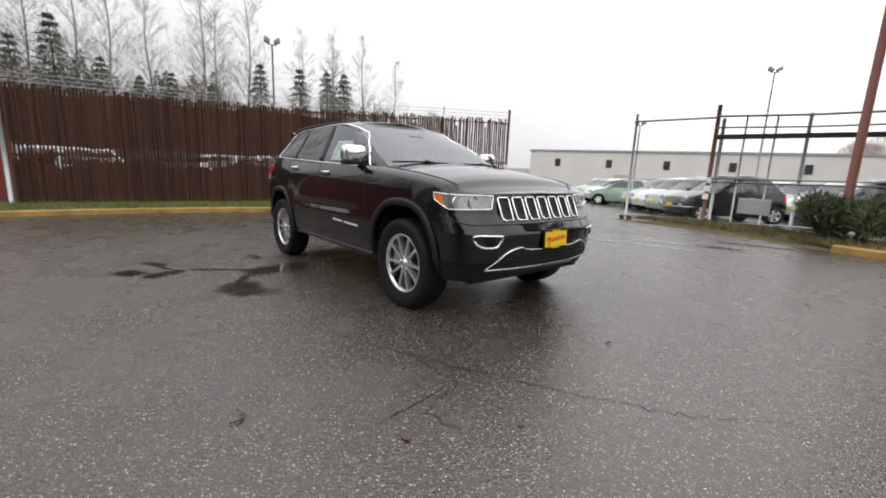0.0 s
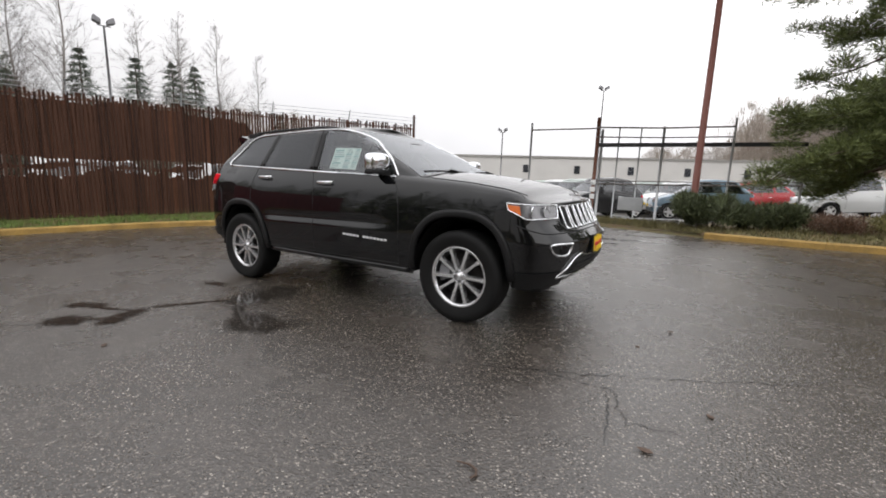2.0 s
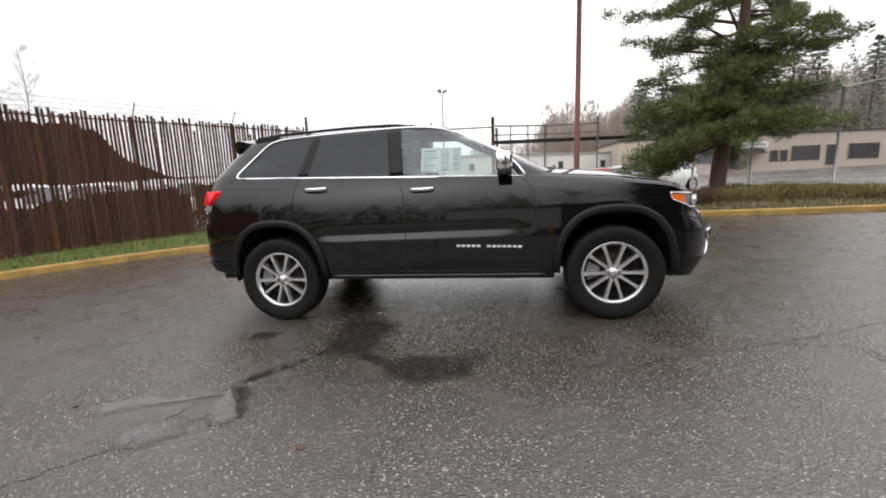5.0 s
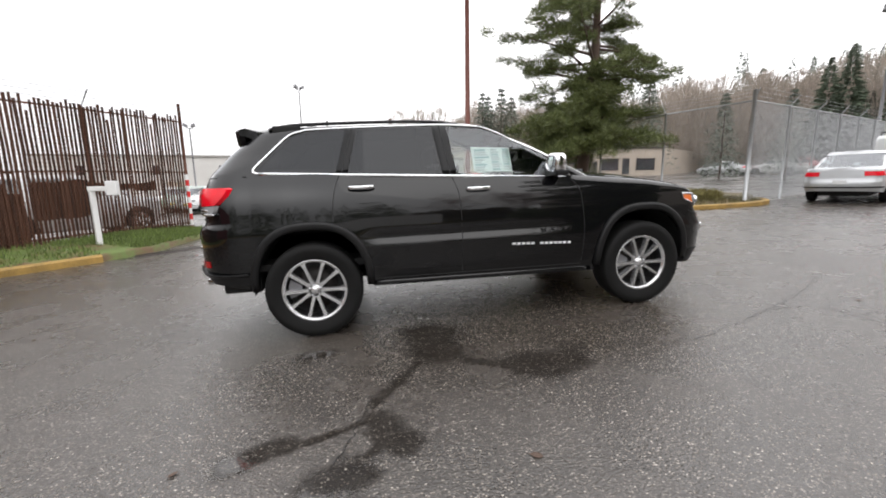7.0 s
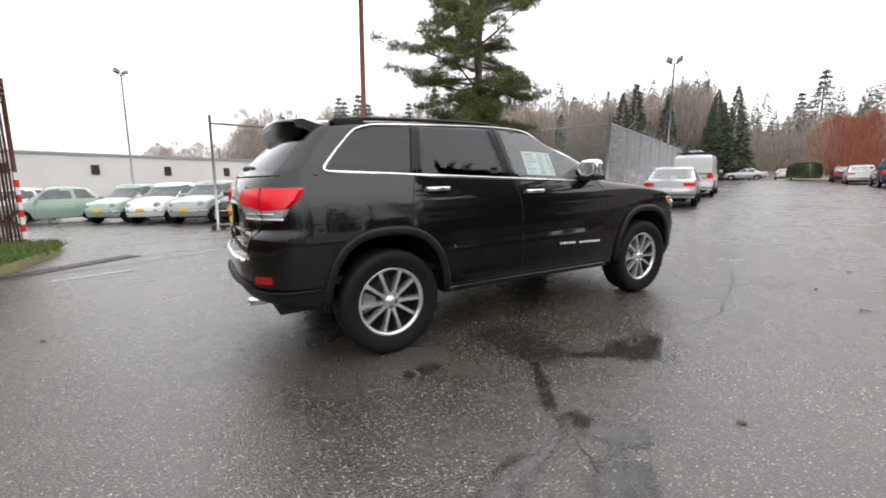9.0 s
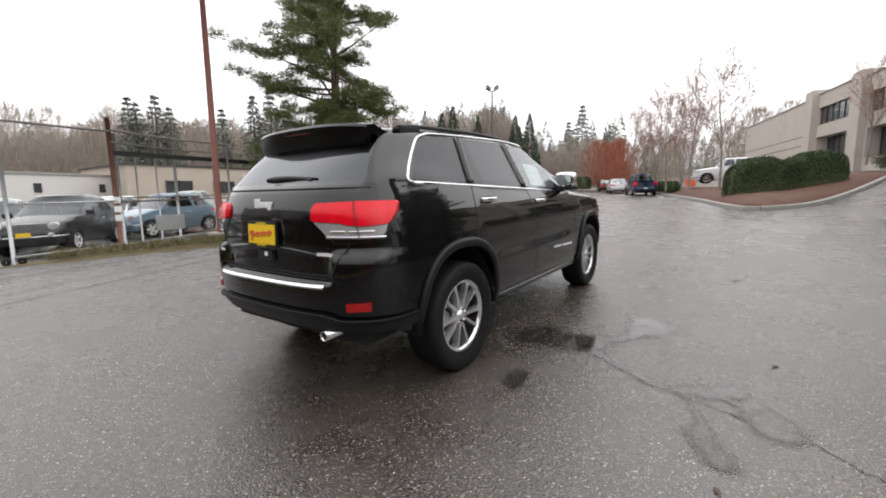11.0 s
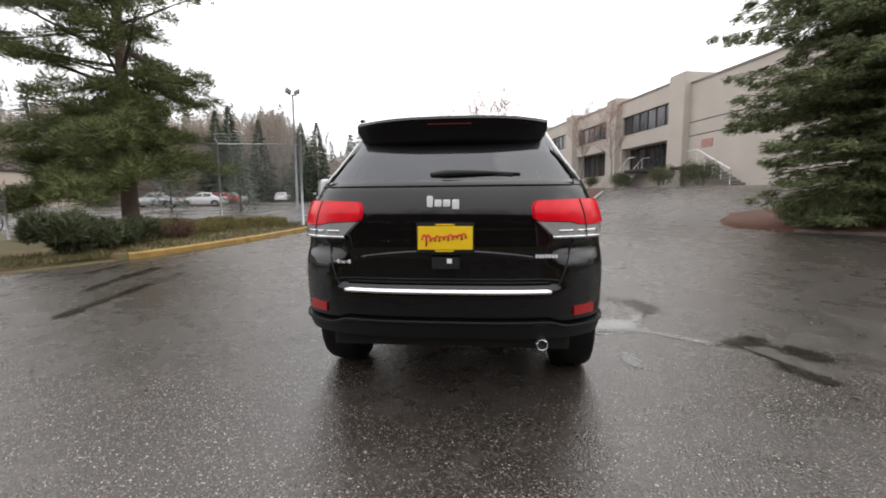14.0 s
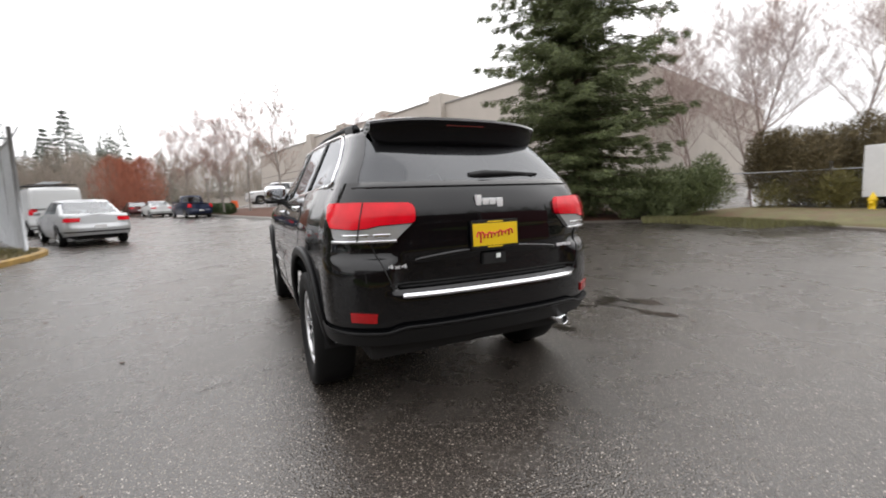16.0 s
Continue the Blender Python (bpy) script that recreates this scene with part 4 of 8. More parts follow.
        for fx in (-1.60, -0.28):
            bm = bmesh.new()
            box(bm, fx - 0.11, fx + 0.11, sg * 0.59 - 0.018, sg * 0.59 + 0.018, 1.65, 1.706, 0.012)
            part("rail_foot", bm, M_CLAD, car)
        # head lamp
        zh = [0.87, 0.995]
        u_in, u_out = s.wrap_u("f", 0.93, y=0.56), s.wrap_u("f", 0.95, x=1.86)
        HL = [(u_in, 0.885), (u_in - 0.03, 0.985), (lerp(u_in, u_out, 0.6), 0.995), (u_out, 1.005), (u_out - 0.03, 0.955), (lerp(u_in, u_out, 0.62), 0.885)]
        wr = lambda u, z, L=0.006, e="f": (lambda p: (p[0] + (L if e == "f" else -L) * (1 if u < 1.0 else 0.3), p[1] + L, p[2]))(s.wrap(u, z, e))
        hd = skin("headlamp", HL, lambda u, z: wr(u, z, 0.002), M_LAMPBACK, car, (-0.03, -0.02, 0), 0.03, "clear headlamp with amber reflector", True, sg < 0)
        AM = [(lerp(u_in, u_out, 0.72), 0.915), (lerp(u_in, u_out, 0.75), 0.985), (u_out - 0.02, 0.993), (u_out - 0.05, 0.955)]
        skin("turn_signal", AM, lambda u, z: wr(u, z, 0.008), M_ORANGE, hd, (-0.01, -0.01, 0), 0.03, "amber side reflector", True, sg < 0)
        for f, rr in ((0.22, 0.044), (0.47, 0.046)):
            p = Vector(wr(lerp(u_in, u_out, f), 0.937, 0.006))
            bm = bmesh.new()
            lathe(bm, [(rr, 0.0), (rr * 0.93, 0.006), (rr * 0.7, -0.012), (0.0005, -0.018)], 24, "z")
            for v in bm.verts:
                q = v.co.copy()
                v.co = Vector((p.x + q.z, sg * p.y + q.x * 1.0, p.z + q.y))
            part("lamp_reflector", bm, M_CLEARLENS if f < 0.4 else M_CHROME, hd)
        rim = []
        for (ua, za), (ub, zb) in zip(HL, HL[1:] + HL[:1]):
            rim += [Vector(wr(lerp(ua, ub, i / 8), lerp(za, zb, i / 8), 0.007)) for i in range(8)]
        tube_part("lamp_trim", [Vector((p.x, sg * p.y, p.z)) for p in rim + rim[:1]], 0.0055, M_CHROME, hd, 6, "thin chrome rim")
        # fog lamp
        fy, fz = 0.66, 0.655
        FG = [(fy - 0.10, fz + 0.038), (fy + 0.11, fz + 0.042), (fy + 0.105, fz + 0.0), (fy + 0.06, fz - 0.042), (fy - 0.06, fz - 0.042)]
        fog = skin("fog_lamp", FG, lambda y, z: front(y, z, 0.004), M_DARK, car, (-0.03, 0, 0), 0.03, "fog lamp with chrome surround", True, sg < 0)
        loop = [Vector(p) for p in FG]
        lp = [front(p.x, p.y, 0.008) for p in smooth_line(FG + FG[:1], 0.04)]
        tube_part("fog_surround", [Vector((p.x, sg * p.y, p.z)) for p in lp], 0.0095, M_CHROME, fog)
        p = front(fy, fz, 0.004)
        bm = bmesh.new()
        lathe(bm, [(0.038, 0.0), (0.035, 0.01), (0.0005, 0.013)], 20, "z")
        for v in bm.verts:
            q = v.co.copy()
            v.co = Vector((p.x + q.z * 1.2 + q.x * -0.4, sg * (p.y + q.x), p.z + q.y))
        part("fog_lens", bm, M_GLOSSBLACK, fog)
        # tail lamp wraps the rear corner
        ui = [s.wrap_u("r", 1.2, y=v) for v in (0.435, 0.452, 0.52)]
        uo = [s.wrap_u("r", 1.2, x=v) for v in (-2.02, -2.05, -2.10, -2.13)]
        T1 = [(ui[0], 1.165), (ui[0] + 0.006, 1.21), (ui[0] + 0.018, 1.232), (ui[0] + 0.04, 1.243), (lerp(ui[0], uo[0], 0.5), 1.250), (uo[0] - 0.02, 1.247), (uo[0], 1.235), (uo[1], 1.18), (uo[2], 1.128), (uo[2] - 0.02, 1.12), (lerp(ui[0], uo[0], 0.50), 1.112), (lerp(ui[0], uo[0], 0.36), 1.118), (lerp(ui[0], uo[0], 0.28), 1.130), (ui[1], 1.138), (ui[0] + 0.003, 1.145)]
        T2 = [(ui[1], 1.134), (lerp(ui[0], uo[0], 0.28), 1.126), (lerp(ui[0], uo[0], 0.36), 1.114), (lerp(ui[0], uo[0], 0.50), 1.108), (uo[2] - 0.02, 1.116), (uo[3], 1.075), (uo[3] - 0.03, 1.056), (ui[2] + 0.03, 1.05), (ui[2], 1.062)]
        T1, T2 = ([(u, z - 0.02) for u, z in outline] for outline in (T1, T2))
        tl = skin("tail_lamp", T1, lambda u, z: wr(u, z, 0.022, "r"), M_REDLENS, car, (0.04, -0.02, 0), 0.03, "red tail lamp lens", True, sg < 0)
        skin("reversing_lens", T2, lambda u, z: wr(u, z, 0.018, "r"), M_CLEARLENS, tl, (0.035, -0.02, 0), 0.03, "clear reversing lamp lens", True, sg < 0)
        pts = [Vector(wr(lerp(ui[2], uo[3], i / 20), 1.028, 0.02, "r")) for i in range(21)]
        ribbon("lamp_trim", [Vector((q.x, sg * q.y, q.z)) for q in pts], (0, 0, 0.008), (-0.003, sg * 0.003, 0), M_CHROME, tl)
        for zz, rr in ((1.130, 0.0016),):
            tube_part("lens_rib", [Vector((q[0], sg * q[1], q[2])) for q in (wr(lerp(ui[0] + 0.04, uo[1] - 0.06, i / 16), zz, 0.021, "r") for i in range(17))], rr, M_DARKRED, tl, 5)
        for f0, f1 in ((0.08, 0.30), (0.36, 0.80)):
            bar = [Vector(wr(lerp(ui[2], uo[3], lerp(f0, f1, i / 8)), 1.058, 0.0185, "r")) for i in range(9)]
            ribbon("lamp_reflector", [Vector((q.x, sg * q.y, q.z)) for q in bar], (0, 0, 0.010), (-0.002, sg * 0.001, 0), M_CHROME, tl)
        um = s.wrap_u("r", 1.2, y=0.70)
        tube_part("lamp_joint", [Vector((q[0], sg * q[1], q[2])) for q in (wr(um, lerp(1.03, 1.23, i / 8), 0.023, "r") for i in range(9))], 0.003, M_DARK, tl, 5)
        # rear reflector
        RF = [(s.wrap_u("r", 0.64, y=v), z) for v, z in ((0.685, 0.606), (0.68, 0.655), (0.80, 0.660), (0.80, 0.610))]
        skin("bumper_reflector", RF, lambda u, z: wr(u, z, 0.008, "r"), M_DARKRED, car, (0.02, -0.01, 0), 0.03, "dark red bumper reflector", True, sg < 0)
    # rear: tailgate seams, number plate, trim
    tube_part("tailgate_gap", [rear(lerp(-0.80, 0.80, i / 24), 1.305, 0.002) for i in range(25)], 0.004, M_DARK, car, 5)
    for sg in (1, -1):
        tube_part("tailgate_gap", [rear(sg * lerp(0.70, 0.60, i / 10), lerp(1.05, 0.77, i / 10), 0.002) for i in range(11)], 0.004, M_DARK, car, 5)
    tube_part("tailgate_gap", [rear(lerp(-0.62, 0.62, i / 24), 0.80, 0.004) for i in range(25)], 0.005, M_DARK, car, 5)
    # pressed brow over the plate recess
    pts = [rear(lerp(-0.47, 0.47, i / 24), 0.950 - 0.035 * abs(lerp(-1, 1, i / 24)) ** 2, 0.004) for i in range(25)]
    ribbon("tailgate_brow", pts, (0, 0, 0.018), (-0.012, 0, 0.0), M_PAINT, car)
    bm = bmesh.new()
    box(bm, -2.372, -2.335, -0.075, 0.075, 0.86, 0.925, 0.008)
    part("tailgate_pull", bm, M_DARK, car)
    bm = bmesh.new()
    box(bm, -2.378, -2.371, -0.035, -0.008, 0.893, 0.918)
    part("sticker", bm, M_PAPER, car, "small white paper sticker")
    pts = [rear(lerp(-0.56, 0.56, i / 24), 0.747, 0.012) for i in range(25)]
    ribbon("bumper_strip", pts, (0.012, 0, 0.014), (-0.008, 0, 0.004), M_CHROME, car, "chrome strip on the rear bumper")
    pts = [rear(lerp(-0.56, 0.56, i / 24), 0.780, -0.01) for i in range(25)]
    ribbon("step_pad", pts, (0.03, 0, 0), (-0.01, 0, 0.008), M_CLAD, car)
    # dark lower bumper with its raised corners
    un = s.wrap_u("r", 0.5, x=-1.93)
    lowz = lambda u: 0.578 - 0.030 * sstep((u - 0.30) / 0.12) + 0.035 * sstep((u - 0.9) / 0.4)
    LB = [(lerp(-un, un, i / 40), 0.47) for i in range(41)] + [(lerp(-un, un, i / 40), lowz(abs(lerp(-un, un, i / 40)))) for i in range(40, -1, -1)]
    skin("lower_bumper", LB, lambda u, z: (lambda q: (q[0] - 0.016, q[1] + math.copysign(0.012, u) * min(1, abs(u) * 3), q[2]))(s.wrap(u, z, "r")), M_CLAD, car, (0.04, 0, 0), 0.05, "satin black lower rear bumper")
    pts = [(lambda u: (lambda q: Vector((q[0] - 0.022, q[1] + math.copysign(0.014, u) * min(1, abs(u) * 3), q[2])))(s.wrap(u, lowz(abs(u)), "r")))(lerp(-un, un, i / 60)) for i in range(61)]
    ribbon("bumper_edge", pts, (0, 0, 0.010), (-0.008, 0, 0.004), M_CLAD, car)
    bm = bmesh.new()
    lathe(bm, [(0.030, 0.14), (0.030, 0.0), (0.0265, 0.0), (0.0265, 0.02)], 24, "z")
    for v in bm.verts:
        v.co = Vector((-2.365 + v.co.z, -0.52 + v.co.x, 0.445 + v.co.y))
    tip = part("exhaust_tip", bm, M_CHROME, car, "round chrome exhaust tip", True)
    tube_part("exhaust_bore", [(-2.357, -0.52, 0.445), (-2.25, -0.52, 0.445)], 0.0263, M_DARK, tip, 16)

    def plate(x, z, facing, tilt, width, height, label):
        """A dealer plate in a black frame with lettering drawn as bars."""
        root = new("licence_plate")
        root.parent = car
        root["label"] = label
        root.matrix_basis = Matrix.Translation((x, 0.0, z)) @ Matrix.Rotation(tilt, 4, "Y") @ Matrix.Rotation(math.pi if facing < 0 else 0, 4, "Z")
        bm = bmesh.new()
        box(bm, -0.014, 0.004, -width / 2 - 0.008, width / 2 + 0.008, -height / 2 - 0.014, height / 2 + 0.014, 0.004)
        part("plate_frame", bm, M_CLAD, root)
        bm = bmesh.new()
        box(bm, -0.002, 0.007, -width / 2, width / 2, -height / 2 + 0.004, height / 2 - 0.004, 0.002)
        part("plate_face", bm, M_YELLOW, root, "bright yellow plate")
        for (a, b, z0) in ((-0.05, 0.05, height / 2 + 0.004), (-0.055, 0.045, -height / 2 - 0.003)):
            bm = bmesh.new()
            box(bm, 0.004, 0.0055, a, b, z0 - 0.004, z0 + 0.004)
            part("frame_lettering", bm, M_YELLOW, root)
        # flowing red script drawn as one plain stroke
        stroke = []
        for k in range(91):
            u = k / 90
            big = 1.0 if u > 0.16 else 1.9
            yy = width * lerp(-0.40, 0.40, u) - 0.007 * math.cos(2 * math.pi * 10 * u)
            zz = -0.012 + 0.022 * u + 0.0165 * big * math.sin(2 * math.pi * 10 * u) * (0.75 + 0.35 * math.sin(23 * u))
            stroke.append((0.0075, yy, zz))
        tube_part("script_stroke", stroke, 0.0048, M_REDINK, root, 6)
        return root

    plate(-2.378, 1.030, -1, 0.06, 0.292, 0.132, "yellow dealer plate with red script in a black frame")
    plate(2.345, 0.645, 1, -0.03, 0.285, 0.132, "yellow dealer plate with red script in a black frame")
    # badges: plain bright shapes
    for yy, w, h in ((0.084, 0.032, 0.060), (0.040, 0.038, 0.038), (-0.006, 0.038, 0.038), (-0.054, 0.038, 0.052)):
        bm = bmesh.new()
        p = rear(yy, 1.212, 0.004)
        zc = 1.212 + (0.008 if h > 0.055 else (-0.007 if h > 0.05 else 0))
        box(bm, p.x - 0.010, p.x + 0.02, yy - w / 2, yy + w / 2, zc - h / 2, zc + h / 2, 0.008)
        part("tailgate_emblem", bm, M_WHITE, car, "raised chrome emblem")
    txt = bpy.data.curves.new("badge_text", "FONT")
    txt.body, txt.size, txt.extrude, txt.align_x = "4x4", 0.052, 0.003, "CENTER"
    tob = bpy.data.objects.new("badge_source", txt)
    dep = bpy.context.evaluated_depsgraph_get()
    me = bpy.data.meshes.new_from_object(tob)
    bpy.data.objects.remove(tob)
    me.materials.clear()
    me.materials.append(M_BADGE)
    b4 = new("badge", me)
    b4.parent, b4["label"] = car, "chrome 4x4 badge"
    p = rear(0.575, 0.89, 0.008)
    b4.matrix_basis = Matrix.Translation((p.x - 0.012, 0.575, 0.885)) @ Matrix.Rotation(-math.pi / 2 - 0.25, 4, "Z") @ Matrix.Rotation(math.pi / 2, 4, "X") @ Matrix.Diagonal((1.35, 0.62, 1, 1))
    for k in range(7):
        yy = -0.485 - 0.017 * k
        p = rear(yy, 0.925, 0.003)
        bm = bmesh.new()
        box(bm, p.x - 0.010, p.x + 0.004, yy - 0.0065, yy + 0.0065, 0.917, 0.935, 0.002)
        part("badge_bar", bm, M_BADGE, car)
    for sg in (1, -1):
        for k in range(13):
            if k == 5:
                continue
            xx = lerp(0.215, 0.72, k / 12)
            p = side(xx, 0.655 - 0.022 * k / 12, 0.001, sg)
            bm = bmesh.new()
            box(bm, p.x - 0.0155, p.x + 0.0155, p.y - 0.004, p.y + 0.004, p.z - 0.0095, p.z + 0.0095, 0.003)
            part("badge_bar", bm, M_BADGE, car)
    # spoiler and rear wiper
    rows = []
    for i in range(33):
        v = lerp(-1, 1, i / 32)
        y = 0.575 * v
        edge = abs(v) ** 6
        back = -2.065 + 0.085 * abs(v) ** 4
        zt = 1.718 - 0.026 * abs(v) ** 2.5
        deep = 0.04 + 0.10 * max(0.0, 1 - abs(v) ** 9) ** 0.5
        zr = 1.6935 + 0.043 * (1 - abs(v) ** 2.4) - 0.045 * edge
        prof = [(-1.58 - 0.02 * edge, zr), (-1.82, lerp(zr, zt, 0.6) - 0.012 * edge), (back + 0.06, zt + 0.003), (back + 0.012, zt - 0.006), (back, zt - 0.022), (back + 0.012, zt - 0.022 - deep * 0.8), (back + 0.035, zt - 0.022 - deep), (-1.93, zt - 0.02 - deep), (-1.72, zr - 0.10)]
        rows.append([(x, y, z) for x, z in prof])
    sp = None
    for name, pick, m, lab in (("roof_spoiler", (8, 0, 1, 2, 3, 4), M_PAINT, "black roof spoiler over the rear window"), ("spoiler_face", (4, 5, 6, 7), M_GLOSSBLACK, "")):
        bm = bmesh.new()
        prev = None
        for r in rows:
            cur = [bm.verts.new(r[k]) for k in pick]
            if prev:
                for k in range(len(pick) - 1):
                    bm.faces.new((prev[k], prev[k + 1], cur[k + 1], cur[k]))
            prev = cur
        for r in (rows[0], rows[-1]):
            if m == M_PAINT:
                bm.faces.new([bm.verts.new(q) for q in r])
        bmesh.ops.remove_doubles(bm, verts=bm.verts, dist=0.0005)
        bmesh.ops.recalc_face_normals(bm, faces=bm.faces)
        ob = part(name, bm, m, sp or car, lab)
        ob.data.shade_smooth()
        ob.data.set_sharp_from_angle(angle=radians(35))
        sp = sp or ob
    bm = bmesh.new()
    box(bm, -2.062, -2.045, -0.13, 0.13, 1.662, 1.682, 0.004)
    part("brake_light", bm, mat("dark red lens", (0.12, 0.01, 0.012), 0.2, 0, 0.5), car, "unlit dark red high brake lamp")
    rg = lambda y, f, L=0.01: Vector((s.cab_rear_x(y, f) - L, y, lerp(interp(-2.1, s.belt), interp(-2.1, s.roof), f)))
    tube_part("wiper_arm", [rg(0.09, 0.10, 0.006), rg(0.0, 0.115, 0.008), rg(-0.15, 0.12, 0.008), rg(-0.40, 0.105, 0.004)], [0.014, 0.024, 0.019, 0.006], M_CLAD, car, 6)
    tube_part("wiper_blade", [rg(lerp(0.08, -0.36, i / 8), 0.085 + 0.02 * math.sin(math.pi * i / 8), 0.003) for i in range(9)], 0.007, M_CLAD, car, 6)
    # front: grille with seven bright ringed slots
    for k in range(7):
        yc = (k - 3) * 0.148
        w, z0, z1 = 0.052, 0.795, 0.972
        root = skin("grille_slot", [(yc - w, z0 + 0.01), (yc + w, z0 + 0.01), (yc + w * 1.05, z1), (yc - w * 1.05, z1)], lambda y, z: front(y, z, 0.002), M_DARK, car, (-0.02, 0, 0), 0.05, "", False)
        lp = [(yc - w, z0 + 0.03), (yc - w * 0.8, z0 + 0.006), (yc + w * 0.8, z0 + 0.006), (yc + w, z0 + 0.03), (yc + w * 1.05, z1 - 0.012), (yc + w * 0.9, z1), (yc - w * 0.9, z1), (yc - w * 1.05, z1 - 0.012)]
        tube_part("slot_ring", [front(y, z, 0.007) for y, z in lp + lp[:2]], 0.008, M_CHROME, root, 6)
        for j in range(5):
            zz = lerp(z0 + 0.03, z1 - 0.02, j / 4)
            tube_part("mesh_bar", [front(yc - w, zz, 0.003), front(yc + w, zz, 0.003)], 0.0035, M_CLAD, root, 4)
    tube_part("bonnet_gap", [front(lerp(-0.60, 0.60, i / 24), 0.995 + 0.002, 0.001) for i in range(25)], 0.004, M_DARK, car, 5)
    for yy in (-0.06, -0.02, 0.02, 0.06):
        bm = bmesh.new()
        box(bm, front(yy, 1.0).x - 0.03, front(yy, 1.0).x + 0.004, yy - 0.013, yy + 0.013, 0.995, 1.022, 0.005)
        part("bonnet_emblem", bm, M_BADGE, car, "raised chrome emblem")
    # lower intake with its chrome frame
    INT = [(-0.60, 0.44), (0.60, 0.44), (0.46, 0.555), (0.30, 0.575), (-0.30, 0.575), (-0.46, 0.555)]
    it = skin("lower_intake", INT, lambda y, z: front(y, z, 0.003), M_DARK, car, (-0.03, 0, 0), 0.05, "dark lower intake", False)
    ribbon("intake_trim", [front(lerp(-0.66, 0.66, i / 30), 0.425, 0.014) for i in range(31)], (0.004, 0, 0.010), (0.01, 0, 0), M_CHROME, it, "chrome lower bumper trim")
    ribbon("intake_trim", [front(p.x, p.y, 0.012) for p in smooth_line([(-0.66, 0.43), (-0.52, 0.56), (-0.38, 0.60), (-0.28, 0.575), (0.28, 0.575), (0.38, 0.60), (0.52, 0.56), (0.66, 0.43)], 0.04)], (0, 0, 0.0075), (0.008, 0, 0), M_CHROME, it)
    for j in range(3):
        ribbon("intake_bar", [front(lerp(-0.5, 0.5, i / 12), 0.47 + 0.035 * j, 0.004) for i in range(13)], (0, 0, 0.006), (0.006, 0, 0), M_CLAD, it)
    un = s.wrap_u("f", 0.4, x=1.93)
    for sg in (1, -1):
        LB = [(lerp(0.35, un, i / 16), 0.345) for i in range(17)] + [(lerp(0.35, un, i / 16), 0.475) for i in range(16, -1, -1)]
        skin("lower_bumper", LB, lambda u, z: (lambda q: (q[0] + 0.008, q[1] + 0.010, q[2]))(s.wrap(u, z, "f")), M_CLAD, car, (-0.04, -0.02, 0), 0.05, "satin black lower front bumper", True, sg < 0)
        tube_part("bumper_gap", [(lambda q: Vector((q[0] + 0.001, sg * (q[1] + 0.001), q[2])))(s.wrap(lerp(0.0, un, i / 30), 0.775 + 0.09 * sstep((lerp(0.0, un, i / 30) - 0.55) / 0.6), "f")) for i in range(31)], 0.004, M_DARK, car, 5)
        # bonnet shut lines and wipers
        hood = lambda x, v: Vector((x, v * s.body_y(x, interp(x, s.top)), interp(x, s.top) + interp(x, s.crown) * (1 - abs(v) ** 2.6) + 0.002))
        tube_part("bonnet_gap", [hood(lerp(0.98, 1.97, i / 20), sg * lerp(0.88, 0.84, i / 20)) for i in range(21)], 0.004, M_DARK, car, 5)
    wsx = lambda y, f, L=0.012: Vector((interp(f, s.cab_f) - s.cab_cf + s.cab_cf * max(0.0, 1 - min(1, abs(y) / (interp(f, s.cab_w) * 0.96)) ** s.cab_n) ** (1 / s.cab_n) + L, y, lerp(1.20, 1.68, f) + L))
    for y0, y1 in ((-0.70, -0.05), (0.10, 0.66)):
        tube_part("wiper_blade", [wsx(lerp(y0, y1, i / 10), 0.07 + 0.02 * math.sin(i / 10 * math.pi), 0.014) for i in range(11)], 0.009, M_CLAD, car, 6)
        tube_part("wiper_arm", [wsx(y1 + 0.05, 0.0, 0.02), wsx(lerp(y0, y1, 0.5), 0.085, 0.028)], 0.008, M_CLAD, car, 6)
    # fin aerial
    bm = bmesh.new()
    slab(bm, [(-1.50, -0.018, 1.735), (-1.36, -0.018, 1.74), (-1.47, -0.010, 1.79), (-1.50, -0.010, 1.79)], (0, 0.03, 0))
    part("roof_aerial", bm, M_PAINT, car)
    # cabin fittings
    def seat(x, y, w):
        root = new("seat")
        root.parent = car
        bm = bmesh.new()
        box(bm, x - 0.25, x + 0.28, y - w / 2, y + w / 2, 0.62, 0.80, 0.05)
        part("cushion", bm, M_SEAT, root)
        bm = bmesh.new()
        slab(bm, [(x - 0.25, y - w / 2 + 0.02, 0.75), (x - 0.10, y - w / 2 + 0.02, 0.75), (x - 0.32, y - w / 2 + 0.05, 1.34), (x - 0.42, y - w / 2 + 0.05, 1.34)], (0, w - 0.08, 0))
        bmesh.ops.bevel(bm, geom=list(bm.edges), offset=0.03, segments=2, affect="EDGES")
        part("backrest", bm, M_SEAT, root)
        for yy in ([y] if w < 0.8 else [y - 0.4, y + 0.4]):
            bm = bmesh.new()
            box(bm, x - 0.45, x - 0.36, yy - 0.13, yy + 0.13, 1.36, 1.53, 0.035)
            part("headrest", bm, M_SEAT, root)

    seat(0.10, -0.38, 0.52)
    seat(0.10, 0.38, 0.52)
    seat(-0.80, 0.0, 1.3)
    bm = bmesh.new()
    slab(bm, [(0.48, -0.74, 0.85), (0.52, -0.74, 1.13), (0.68, -0.74, 1.19), (1.00, -0.74, 1.19), (1.00, -0.74, 0.8)], (0, 1.48, 0))
    bmesh.ops.bevel(bm, geom=list(bm.edges), offset=0.03, segments=2, affect="EDGES")
    part("dashboard", bm, M_SEAT, car)
    ring = []
